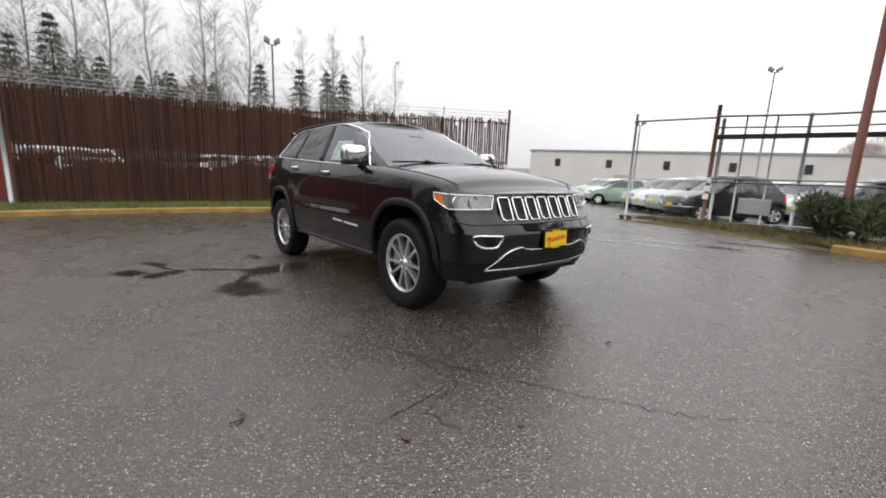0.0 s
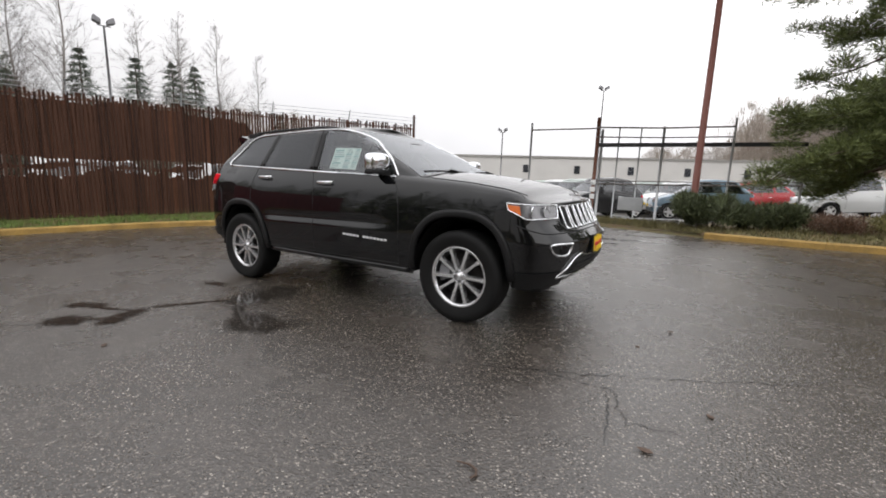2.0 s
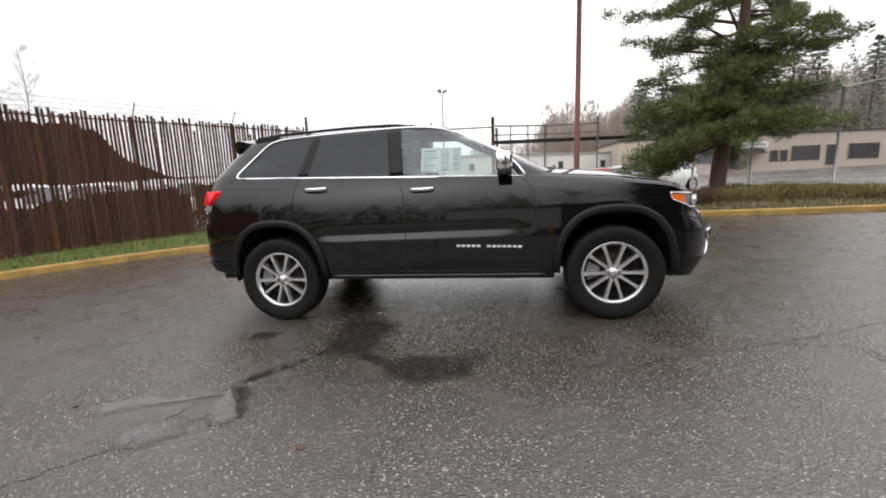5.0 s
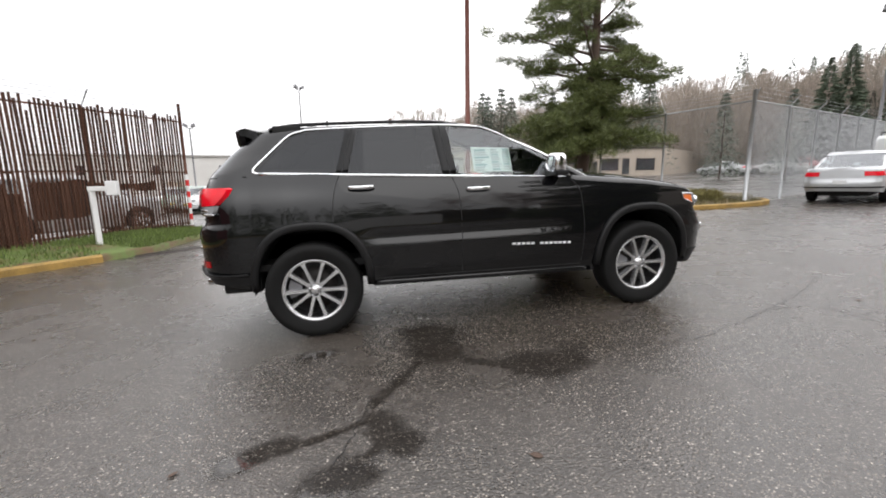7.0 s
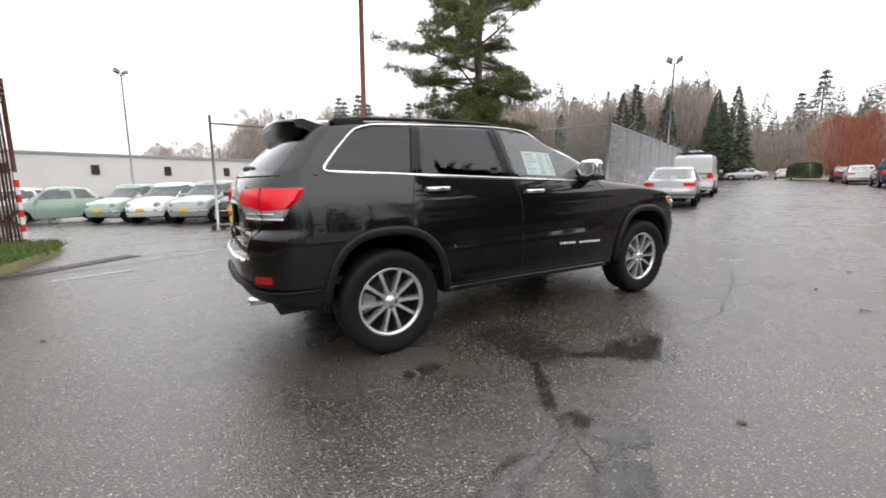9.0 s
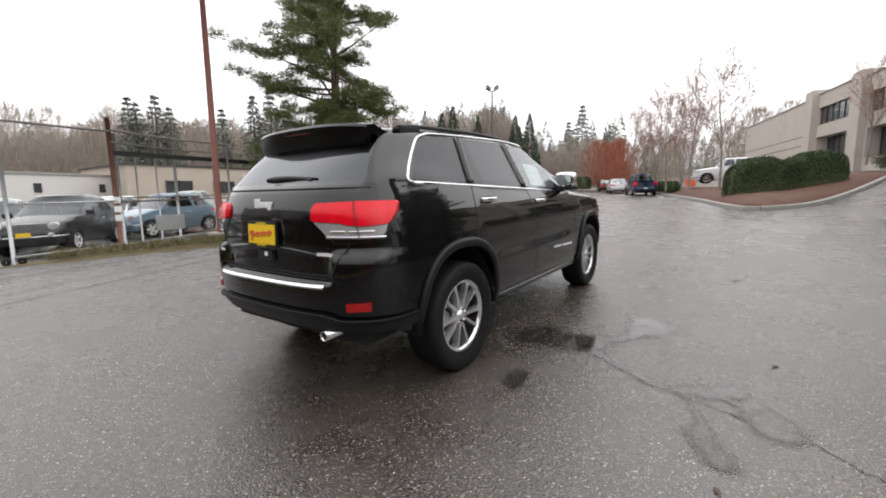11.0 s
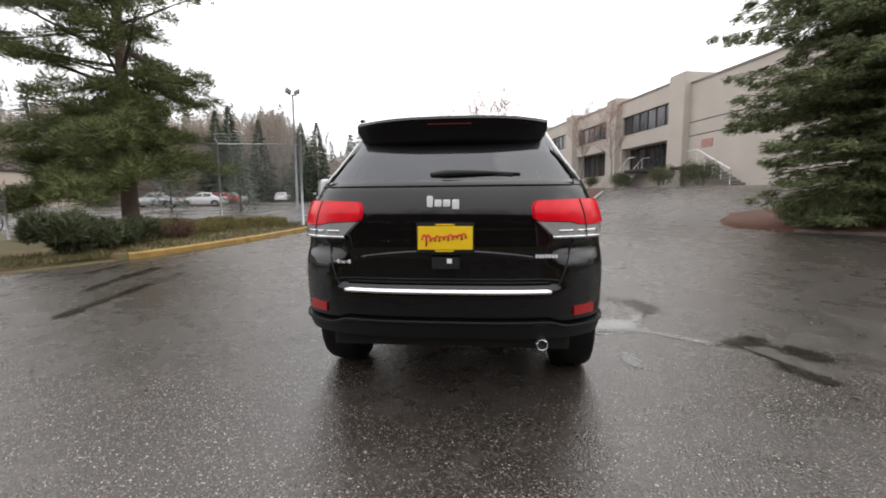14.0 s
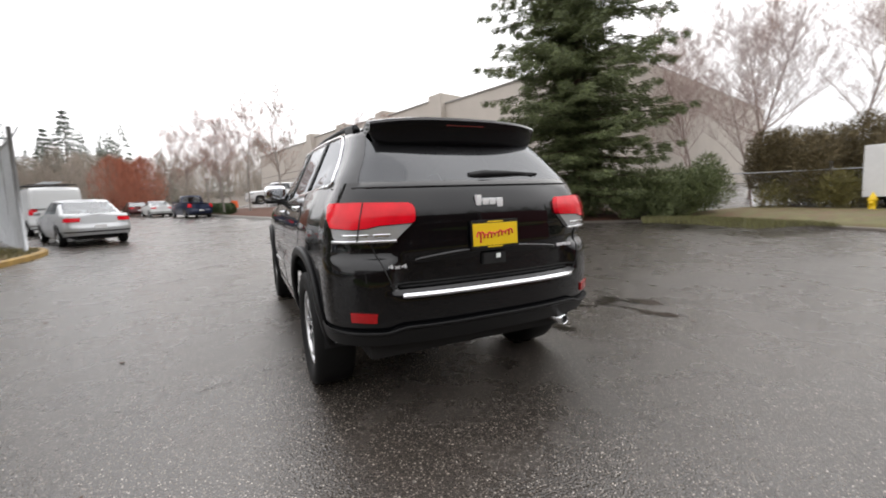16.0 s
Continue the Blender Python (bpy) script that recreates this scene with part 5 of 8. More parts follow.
    for k in range(33):
        a = 2 * math.pi * k / 32
        ring.append(Vector((0.40 + 0.19 * math.sin(a) * 0.4, 0.38 + 0.19 * math.cos(a), 1.10 + 0.19 * math.sin(a) * 0.9)))
    tube_part("steering_wheel", ring, 0.014, M_SEAT, car)
    bm = bmesh.new()
    box(bm, -2.1, 0.9, -0.80, 0.80, 0.55, 0.60)
    part("cabin_floor", bm, M_DARK, car)
    bm = bmesh.new()
    box(bm, 0.36, 0.385, -0.10, 0.10, 1.505, 1.56, 0.015)
    part("rear_view_mirror", bm, M_CLAD, car)
    # price sheet inside the right front window
    sheet = new("window_sticker")
    sheet.parent, sheet["label"] = car, "printed price sheet behind the front window"
    lay = lambda x, z, L: Vector((x, -(s.side_y(x, z) - 0.008 + L), z))
    fx0, fx1, fz0, fz1 = -0.09, 0.255, 1.268, 1.475
    SH = [(fx0, fz0 + 0.01), (fx1, fz0 - 0.005), (fx1, fz1 - 0.005), (fx0, fz1 + 0.01)]
    skin("sheet", SH, lambda x, z: lay(x, z, 0), M_PAPER, sheet, (0, 0.001, 0), 0.06)
    rng = random.Random(3)
    for k in range(9):
        z = lerp(fz0 + 0.02, fz1 - 0.02, k / 8)
        for a, b in ((fx0 + 0.02, fx0 + rng.uniform(0.08, 0.15)), (fx0 + 0.17, fx1 - rng.uniform(0.09, 0.12)), (fx1 - 0.07, fx1 - 0.015)):
            skin("print_bar", [(a, z - 0.006), (b, z - 0.006), (b, z + 0.006), (a, z + 0.006)], lambda x, zz: lay(x, zz, 0.0015), mat("pale grey print", (0.52, 0.57, 0.57), 0.7) if (k + int(a * 40)) % 3 else mat("teal print", (0.28, 0.45, 0.46), 0.7), sheet, (0, 0.001, 0), 0.2)
    return car


jeep = build_jeep()
# ---- ground ----
def build_ground():
    xs = sorted(set([-2500, -900, -350, -150, -80, -50, -35, -25] + list(range(-20, 46, 1)) + [50, 55, 60, 80, 120, 200, 400, 1000, 2500]))
    ys = sorted(set([-2500, -900, -350, -150, -80, -50, -35] + list(range(-30, 41, 1)) + [45, 50, 60, 80, 120, 200, 400, 1000, 2500]))
    verts = [(x, y, gz(x, y)) for x in xs for y in ys]
    n = len(ys)
    faces = [(i * n + j, (i + 1) * n + j, (i + 1) * n + j + 1, i * n + j + 1) for i in range(len(xs) - 1) for j in range(n - 1)]
    g = mesh_part("ground", verts, faces, M_ASPHALT, None, "", True)
    tagged(g, "wet dark grey asphalt with pale stone chips", "ground", "", "structure")


build_ground()


def polygon_patch(name, outline, height, material, label, category, kind="structure", mound=0.0, step=0.35):
    """A raised bed over the ground inside a closed outline, domed by mound."""
    pts = [Vector(p) for p in outline]
    x0, x1 = min(p.x for p in pts), max(p.x for p in pts)
    y0, y1 = min(p.y for p in pts), max(p.y for p in pts)
    bm = bmesh.new()
    ring = [bm.verts.new((p.x, p.y, gz(p.x, p.y) + height)) for p in pts]
    low = [bm.verts.new((p.x, p.y, gz(p.x, p.y) - 0.3)) for p in pts]
    f = bm.faces.new(ring)
    for i in range(len(ring)):
        bm.faces.new((low[i], low[(i + 1) % len(ring)], ring[(i + 1) % len(ring)], ring[i]))
    bmesh.ops.triangulate(bm, faces=[f])
    top = [q for q in bm.faces if all(v in ring for v in q.verts)]
    edges = list({e for q in top for e in q.edges})
    for _ in range(4):
        top = [q for q in bm.faces if q.normal.z > 0.5]
        edges = [e for e in {e for q in top for e in q.edges} if e.calc_length() > step * 2]
        if not edges:
            break
        bmesh.ops.subdivide_edges(bm, edges=edges, cuts=1)
        bmesh.ops.triangulate(bm, faces=[q for q in bm.faces if len(q.verts) > 4])
        bm.normal_update()
    for v in bm.verts:
        if v.co.z > gz(v.co.x, v.co.y) - 0.1:
            d = min((Vector((v.co.x, v.co.y)) - (a + (b - a) * max(0, min(1, (Vector((v.co.x, v.co.y)) - a).dot(b - a) / max(1e-9, (b - a).length_squared))))).length for a, b in zip(pts, pts[1:] + pts[:1]))
            v.co.z = gz(v.co.x, v.co.y) + height + mound * sstep(d / 1.5) + 0.04 * noise.noise(Vector((v.co.x, v.co.y, 0)) * 1.5) * min(1, d)
    ob = finish(name, bm, material, None, "", True)
    return tagged(ob, label, category, "", kind)


def kerb(name, line, width, height, material, label, seg=1.8):
    """A kerb of separate cast lengths along a line."""
    root = tagged(new(name), label, "kerb", "", "structure")
    pts = smooth_line(line, 0.3)
    run, chunk = 0.0, [pts[0]]
    for a, b in zip(pts, pts[1:]):
        chunk.append(b)
        run += (b - a).length
        if run > seg or b is pts[-1]:
            bm = bmesh.new()
            prev = None
            for i, p in enumerate(chunk):
                d = (chunk[min(i + 1, len(chunk) - 1)] - chunk[max(i - 1, 0)]).normalized()
                nrm = Vector((-d.y, d.x))
                if i == 0:
                    p = p + d * 0.006
                z = gz(p.x, p.y)
                prof = [(-width / 2, -0.2), (-width / 2 + 0.015, height * 0.8), (-width / 2 + 0.045, height), (width / 2 - 0.02, height), (width / 2, height - 0.02), (width / 2, -0.2)]
                cur = [bm.verts.new((p.x + nrm.x * o, p.y + nrm.y * o, z + h)) for o, h in prof]
                if prev:
                    for k in range(len(prof) - 1):
                        bm.faces.new((prev[k], prev[k + 1], cur[k + 1], cur[k]))
                else:
                    bm.faces.new(cur)
                prev = cur
            bm.faces.new(prev[::-1])
            bmesh.ops.recalc_face_normals(bm, faces=bm.faces)
            part("kerb_length", bm, material, root)
            run, chunk = 0.0, [b]
    return root


WEST_KERB = [(-9.2, -9.0), (-9.0, -5.2), (-8.9, -3), (-8.6, -1), (-8.0, 0.9), (-7.3, 2.1), (-6.5, 3.1), (-5.6, 3.9)]
FENCE_LINE = [(-10.3, -4.4), (-9.55, 0.0), (-8.0, 4.0), (-5.66, 8.13)]
kerb("kerb_west", WEST_KERB, 0.16, 0.13, M_KERB, "worn yellow painted concrete kerb")
wk = [tuple(p) for p in smooth_line(WEST_KERB, 0.8)]
polygon_patch("grass_verge_west", wk + [(-5.1, 4.6), (-4.9, 6.5), (-5.2, 8.6), (-8, 7.5), (-11.5, 3), (-12.5, -9.0)], 0.11, M_GRASS, "strip of wet green grass below the brown fence", "grass", mound=0.12)
NORTH_KERB = [(3.15, 7.0), (3.9, 6.68), (5.4, 6.3), (7.6, 6.0), (9.6, 5.95), (10.9, 6.35), (11.5, 7.2)]
kerb("kerb_north", NORTH_KERB, 0.16, 0.13, M_KERB, "worn yellow painted concrete kerb")
nk = [tuple(p) for p in smooth_line(NORTH_KERB, 0.8)]
polygon_patch("grass_verge_north", [(3.0, 9.4), (2.9, 8.0)] + nk + [(13.5, 9.5), (11.5, 13.8), (7, 16), (3.6, 13.6)], 0.10, M_WEEDS, "rough grass and dead leaves under the pine", "grass", mound=0.1)

polygon_patch("weed_strip", [(-2.3, 9.5), (-0.8, 8.95), (0.5, 8.6), (1.4, 8.05), (2.5, 7.35), (3.12, 7.02), (3.2, 9.5), (3.4, 12.0), (1.5, 10.9), (-0.2, 10.1), (-2.1, 9.85)], 0.012, M_WEEDS, "flat strip of weeds and dead leaves at the gate", "weeds", mound=0.05)

def limb(verts, faces, pts, radii, sides=5):
    base = len(verts)
    for i, p in enumerate(pts):
        d = (pts[min(i + 1, len(pts) - 1)] - pts[max(i - 1, 0)])
        d = d.normalized() if d.length > 0 else Vector((0, 0, 1))
        a = d.cross(Vector((0.3, 0.2, 1))).normalized()
        b = d.cross(a)
        for k in range(sides):
            t = 2 * math.pi * k / sides
            verts.append(p + (a * math.cos(t) + b * math.sin(t)) * radii[i])
    for i in range(len(pts) - 1):
        for k in range(sides):
            q = base + i * sides
            faces.append((q + k, q + (k + 1) % sides, q + sides + (k + 1) % sides, q + sides + k))


# brown slatted fence
def build_brown_fence():
    root = thing("slatted_fence", "tall chain-link security fence filled with weathered red-brown slats", "fence")
    line = smooth_line(FENCE_LINE, 0.1)
    length, stations = 0.0, [(0.0, line[0])]
    for a, b in zip(line, line[1:]):
        length += (b - a).length
        stations.append((length, b))

    def at(u):
        for (u0, a), (u1, b) in zip(stations, stations[1:]):
            if u <= u1:
                d = (b - a).normalized()
                return a.lerp(b, (u - u0) / (u1 - u0)), d
        return stations[-1][1], (stations[-1][1] - stations[-2][1]).normalized()

    H = 2.85
    rng = random.Random(4)
    base = lambda p: gz(p.x, p.y) + 0.2
    n_post = 6
    for i in range(n_post + 1):
        p, d = at(length * i / n_post)
        top = H + (0.35 if i == n_post else 0.0)
        q = p + Vector((d.y, -d.x)) * -0.06 if i < n_post else p
        tube_part("post", [(q.x, q.y, base(p) - 0.4), (q.x, q.y, base(p) + top)], 0.04, M_RUST, root)
        if i < n_post:
            o = Vector((-d.y, d.x))
            tube_part("barb_arm", [(p.x, p.y, base(p) + H - 0.02), (p.x - o.x * 0.25, p.y - o.y * 0.25, base(p) + H + 0.28)], 0.015, M_GALV, root, 6)
    for k, zz in enumerate((0.12, 1.45, H - 0.1)):
        tube_part("rail", [(q.x - e.y * 0.05, q.y + e.x * 0.05, base(q) + zz) for q, e in (at(length * i / 40) for i in range(41))], 0.021, M_RUST, root, 6)
    for k in range(3):
        off = 0.08 + 0.08 * k
        tube_part("barbed_wire", [(p.x + d.y * off, p.y - d.x * off, base(p) + H + 0.09 * (k + 1) - 0.05) for p, d in (at(length * i / 60) for i in range(61))], 0.006, M_GALV, root, 4)
    # slats threaded through the mesh at an even pitch
    protos = []
    for v in range(5):
        bm = bmesh.new()
        w = 0.0265 if v < 3 else 0.0235
        prev = None
        for j in range(7):
            z = j / 6
            bend = 0.005 * math.sin(j * 1.7 + v)
            cur = [bm.verts.new((-w + bend, -0.006, z)), bm.verts.new((w + bend, -0.006, z)), bm.verts.new((w * 0.8 + bend, 0.006, z)), bm.verts.new((-w * 0.8 + bend, 0.006, z))]
            if prev:
                for q in range(4):
                    bm.faces.new((prev[q], prev[(q + 1) % 4], cur[(q + 1) % 4], cur[q]))
            prev = cur
        bm.faces.new(prev)
        me = bpy.data.meshes.new("slat")
        bm.to_mesh(me)
        bm.free()
        me.materials.append(M_SLAT)
        protos.append(me)
    n = int(length / 0.0755)
    for i in range(n):
        if rng.random() < 0.012:
            continue
        p, d = at(length * (i + 0.5) / n)
        drop = rng.uniform(0.1, 0.5) if rng.random() < 0.02 else 0.0
        top = H + rng.uniform(-0.06, 0.07) - drop
        ob = new("slat", protos[rng.randrange(5)])
        ob.parent = root
        ob.matrix_basis = Matrix.Translation((p.x, p.y, base(p) - 0.03)) @ Matrix.Rotation(math.atan2(d.y, d.x) + rng.uniform(-0.15, 0.15), 4, "Z") @ Matrix.Rotation(rng.gauss(0, 0.003), 4, "Y") @ Matrix.Diagonal((rng.uniform(0.9, 1.15), 1, top + 0.03, 1))
    # the woven wire of the fence, running up both ways
    wv, wf = [], []
    for lean in (1, -1):
        u = -H
        while u < length + H:
            run = [(u + lean * z, z) for z in (H * q / 6 for q in range(7)) if 0 <= u + lean * z <= length]
            if len(run) > 1:
                limb(wv, wf, [Vector((p.x + d.y * 0.011, p.y - d.x * 0.011, base(p) + z)) for (p, d), z in ((at(v), z) for v, z in run)], [0.0021] * len(run), 3)
            u += 0.0755
    mesh_part("wire_mesh", wv, wf, M_RUST, root, "rusty woven wire")
    # brown screen cloth hung behind the slats, sagging, torn along its edges
    rag = lambda u, k, a: a * (0.6 * math.sin(u * 2.1 + k) + 0.4 * math.sin(u * 5.3 + 2 * k)) + a * (noise.noise(Vector((u * 6.0, k, 0.0))) + 0.8 * noise.noise(Vector((u * 31.0, k, 3.0))))
    high = [(0.0, 2.72), (6.0, 2.70), (7.4, 2.66), (8.0, 2.58), (8.35, 2.45), (8.75, 1.84), (9.4, 1.58), (10.0, 1.46)]
    low = [(0.0, 1.44), (2.0, 1.43), (5.2, 1.38), (8.0, 1.40), (10.0, 1.42)]
    sheets = (
        (0.0, 9.9, lambda u: interp(u, low) + rag(u, 1, 0.035), lambda u: interp(u, high) + rag(u, 2, 0.07)),
        (0.0, 8.05, lambda u: 0.0, lambda u: 1.06 + rag(u, 3, 0.13)),
        (0.0, 7.2, lambda u: 1.17 + rag(u, 4, 0.07), lambda u: 1.25 + rag(u, 5, 0.06)),
        (7.95, 9.75, lambda u: 0.0, lambda u: 1.20 + rag(u, 6, 0.03)),
        (9.7, 10.0, lambda u: 0.05, lambda u: 1.03 + rag(u, 7, 0.03)),
        (10.17, 11.2, lambda u: 0.50 + rag(u, 8, 0.03), lambda u: 1.26 + rag(u, 9, 0.02)),
        (11.2, 12.7, lambda u: 1.04 + rag(u, 10, 0.04), lambda u: 1.22 + rag(u, 11, 0.04)),
    )
    for k, (u0, u1, lo, hi) in enumerate(sheets):
        verts, faces = [], []
        m = int((u1 - u0) / 0.025)
        for i in range(m + 1):
            u = lerp(u0, u1, i / m)
            p, d = at(u)
            o = Vector((-d.y, d.x))
            a, b = lo(u), max(lo(u) + 0.01, hi(u))
            for j in range(7):
                z = lerp(a, b, j / 6)
                off = 0.030 + 0.006 * k + 0.010 * noise.noise(Vector((u * 3.0, z * 1.5, k)))
                verts.append((p.x + o.x * off, p.y + o.y * off, base(p) + z))
            if i:
                q = (i - 1) * 7
                faces += [(q + j, q + j + 1, q + j + 8, q + j + 7) for j in range(6)]
        mesh_part("screen_cloth", verts, faces, M_CLOTH, root, "sagging torn brown screen cloth", True)
    # reflective tape on the end post
    p, d = at(length)
    for k in range(9):
        bm = bmesh.new()
        lathe(bm, [(0.047, 0.0), (0.047, 0.15)], 14, "z")
        for v in bm.verts:
            v.co += Vector((p.x, p.y, base(p) + 0.05 + 0.15 * k))
        part("tape_band", bm, M_REDINK if k % 2 else M_WHITE, root, "red reflective tape" if k % 2 else "white reflective tape")
    return root


build_brown_fence()
# ---- buildings ----
OFFICE_A, OFFICE_U = Vector((27.4, -13.1)), Vector((7.9, 2.1)).normalized()


def office():
    root = thing("office_building", "two-storey tan concrete office building with pilasters and dark window bands", "building")
    u = OFFICE_U
    n = Vector((-u.y, u.x))

    def P(s, o, z):
        return (OFFICE_A.x + u.x * s + n.x * o, OFFICE_A.y + u.y * s + n.y * o, z)

    z0 = 1.2

    def block(name, s0, s1, o0, o1, za, zb, material):
        bm = bmesh.new()
        slab(bm, [P(s0, o0, za), P(s1, o0, za), P(s1, o0, zb), P(s0, o0, zb)], Vector((n.x, n.y, 0)) * (o1 - o0))
        bmesh.ops.recalc_face_normals(bm, faces=bm.faces)
        return part(name, bm, material, root)

    # the blank end wall with grooves, then window bays between pilasters
    block("wall", -15.5, -1.2, -30, -0.5, z0 - 1, 8.95, M_TAN)
    block("coping", -15.5, -1.5, -30, -0.42, 8.95, 9.05, M_CONC)
    for zz in (6.35, 5.45):
        block("groove", -15.5, -1.5, -0.5, -0.49, zz, zz + 0.06, M_FRAME)
    for i in range(4):
        s = i * 8.15
        zt = 9.75 + 0.2 * i
        block("pilaster", s - 1.5, s, -8, 0.0, z0, zt, M_TAN)
        if i == 3:
            break
        a, b = s, s + 6.65
        ze = zt - 0.28
        block("coping", a, b, -8, -0.42, ze, ze + 0.1, M_CONC)
        g = gz(*P(s + 4, 0, 0)[:2])
        block("wall", a, b, -8, -0.5, z0, ze - 6.2, M_TAN)
        block("wall", a, b, -8, -0.5, ze - 3.9, ze - 2.85, M_TAN)
        block("wall", a, b, -8, -0.5, ze - 1.25, ze, M_TAN)
        block("wall", a, a + 0.25, -8, -0.5, ze - 6.2, ze - 1.25, M_TAN)
        block("wall", b - 0.25, b, -8, -0.5, ze - 6.2, ze - 1.25, M_TAN)
        block("wall", a + 0.25, b - 0.25, -8, -2.6, ze - 6.2, ze - 1.25, M_FRAME)
        for (wz0, wz1, depth) in ((ze - 2.85, ze - 1.25, -0.72), (ze - 6.2, ze - 3.9, -1.4)):
            k = 6
            for j in range(k):
                sa, sb = lerp(a + 0.25, b - 0.25, j / k), lerp(a + 0.25, b - 0.25, (j + 1) / k)
                block("pane", sa + 0.04, sb - 0.04, depth - 0.05, depth, wz0 + 0.06, wz1 - 0.06, M_WINDOW)
                block("mullion", sb - 0.05, sb + 0.05, depth - 0.06, depth + 0.05, wz0, wz1, M_FRAME)
            block("sill", a + 0.25, b - 0.25, depth - 0.1, -0.5, wz0 - 0.03, wz0 + 0.05, M_TAN)


    # the blank far wing
    block("wall", 3 * 8.15, 44, -8, -0.5, z0, 9.7, M_TAN)
    block("coping", 3 * 8.15, 44, -8, -0.42, 9.7, 9.8, M_CONC)
    for zz in (6.35, 5.45):
        block("groove", 3 * 8.15, 44, -0.5, -0.49, zz, zz + 0.06, M_FRAME)
    # entrance stairs with white rails, and a side door canopy
    for s0, s1, top in ((5.8, 3.8, 3.6), (-6.2, -3.6, 3.4)):
        g = gz(*P(s0, 0, 0)[:2])
        stair = new("stair")
        stair.parent = root
        n_step = 8
        for j in range(n_step):
            bm = bmesh.new()
            a, b = lerp(s0, s1, j / n_step), lerp(s0, s1, (j + 1) / n_step)
            zz = lerp(g, top, (j + 1) / n_step)
            slab(bm, [P(min(a, b), -0.75, zz - 0.08), P(max(a, b) + 0.05, -0.75, zz - 0.08), P(max(a, b) + 0.05, -0.75, zz), P(min(a, b), -0.75, zz)], Vector((n.x, n.y, 0)) * 1.3)
            part("step", bm, M_CONC, stair)
        for o in (-0.7, 0.55):
            tube_part("handrail", [P(s0, o, g + 0.95), P(s1, o, top + 0.95), P(s1 + (0.9 if s1 > s0 else -0.9), o, top + 0.95)], 0.032, M_WHITE, stair, 6)
            for j in range(5):
                tube_part("baluster", [P(lerp(s0, s1, j / 4), o, lerp(g, top, j / 4)), P(lerp(s0, s1, j / 4), o, lerp(g, top, j / 4) + 0.95)], 0.02, M_WHITE, stair, 5)
    block("landing", -3.7, -1.5, -0.5, 0.8, 3.2, 3.4, M_FRAME)
    block("landing", 1.0, 3.9, -0.5, 0.8, 3.4, 3.6, M_FRAME)
    block("sign_plate", -3.6, -2.7, -0.5, -0.46, 4.6, 5.1, mat("faded red sign", (0.42, 0.22, 0.19), 0.6))


office()


def long_shed():
    root = thing("warehouse", "long low off-white warehouse with a row of small windows", "building")
    a, u = Vector((-28.6, 37.6)), Vector((42.6, 15.0)).normalized()
    n = Vector((-u.y, u.x))

    def block(name, s0, s1, o0, o1, za, zb, material):
        bm = bmesh.new()
        q = [(a.x + u.x * s + n.x * o0, a.y + u.y * s + n.y * o0, z) for s, z in ((s0, za), (s1, za), (s1, zb), (s0, zb))]
        slab(bm, q, Vector((n.x, n.y, 0)) * (o1 - o0))
        bmesh.ops.recalc_face_normals(bm, faces=bm.faces)
        part(name, bm, material, root)

    block("wall", 0, 62, 0, 14, -1.6, 3.55, M_PALE)
    block("roof_edge", -0.1, 62.1, -0.12, 14.1, 3.55, 3.75, M_CONC)
    for i in range(11):
        block("window", 3 + i * 5.6, 3.6 + i * 5.6, -0.06, 0.1, 1.9, 2.75, M_WINDOW)
    block("door", 9.6, 11.2, -0.05, 0.1, -1.5, 1.2, M_BEIGE)


long_shed()


def store():
    root = thing("store_building", "low beige store with shop windows across the far lot", "building", Matrix.Translation((0, 0, 0.6)))

    def block(name, x0, x1, y0, y1, za, zb, material, label=""):
        bm = bmesh.new()
        box(bm, x0, x1, y0, y1, za, zb)
        return part(name, bm, material, root, label)

    block("wall", 12.5, 39.7, 48.0, 62.0, -0.2, 4.0, M_BEIGE)
    block("roof_edge", 12.3, 39.9, 47.85, 62.2, 4.0, 4.18, M_FRAME)
    bm = bmesh.new()
    slab(bm, [(39.7, 48.0, 0.0), (72.0, 71.5, 0.6), (72.0, 71.5, 4.1), (39.7, 48.0, 4.1)], (-6.0, 8.0, 0))
    bmesh.ops.recalc_face_normals(bm, faces=bm.faces)
    part("wall", bm, M_BEIGE, root)
    for x0, x1, zt in ((30.3, 32.9, 2.7), (35.7, 38.4, 2.7), (28.2, 28.9, 2.3), (29.2, 29.8, 2.3), (21.0, 23.4, 2.5), (16.0, 18.6, 2.5)):
        w = block("shop_window", x0, x1, 47.92, 48.05, 1.15, zt, M_WINDOW)
        for x in (x0, (x0 + x1) / 2, x1):
            bm = bmesh.new()
            box(bm, x - 0.05, x + 0.05, 47.86, 47.93, 1.1, zt + 0.05)
            part("mullion", bm, M_FRAME, w)
    block("shop_door", 33.6, 34.6, 47.9, 48.05, 0.6, 2.7, M_WINDOW)
    bm = bmesh.new()
    slab(bm, [(25.0, 48.0, 2.55), (27.4, 48.0, 2.55), (27.4, 46.9, 2.05), (25.0, 46.9, 2.05)], (0, 0, 0.06))
    part("awning", bm, M_DARK, root, "dark sloping awning")
    sign = block("sign_board", 24.6, 27.9, 47.88, 47.98, 2.72, 3.3, M_WHITE)
    for k in range(9):
        bm = bmesh.new()
        box(bm, 24.8 + 0.33 * k, 25.05 + 0.33 * k, 47.85, 47.88, 2.88, 3.14)
        part("lettering_bar", bm, M_INK, sign)


store()


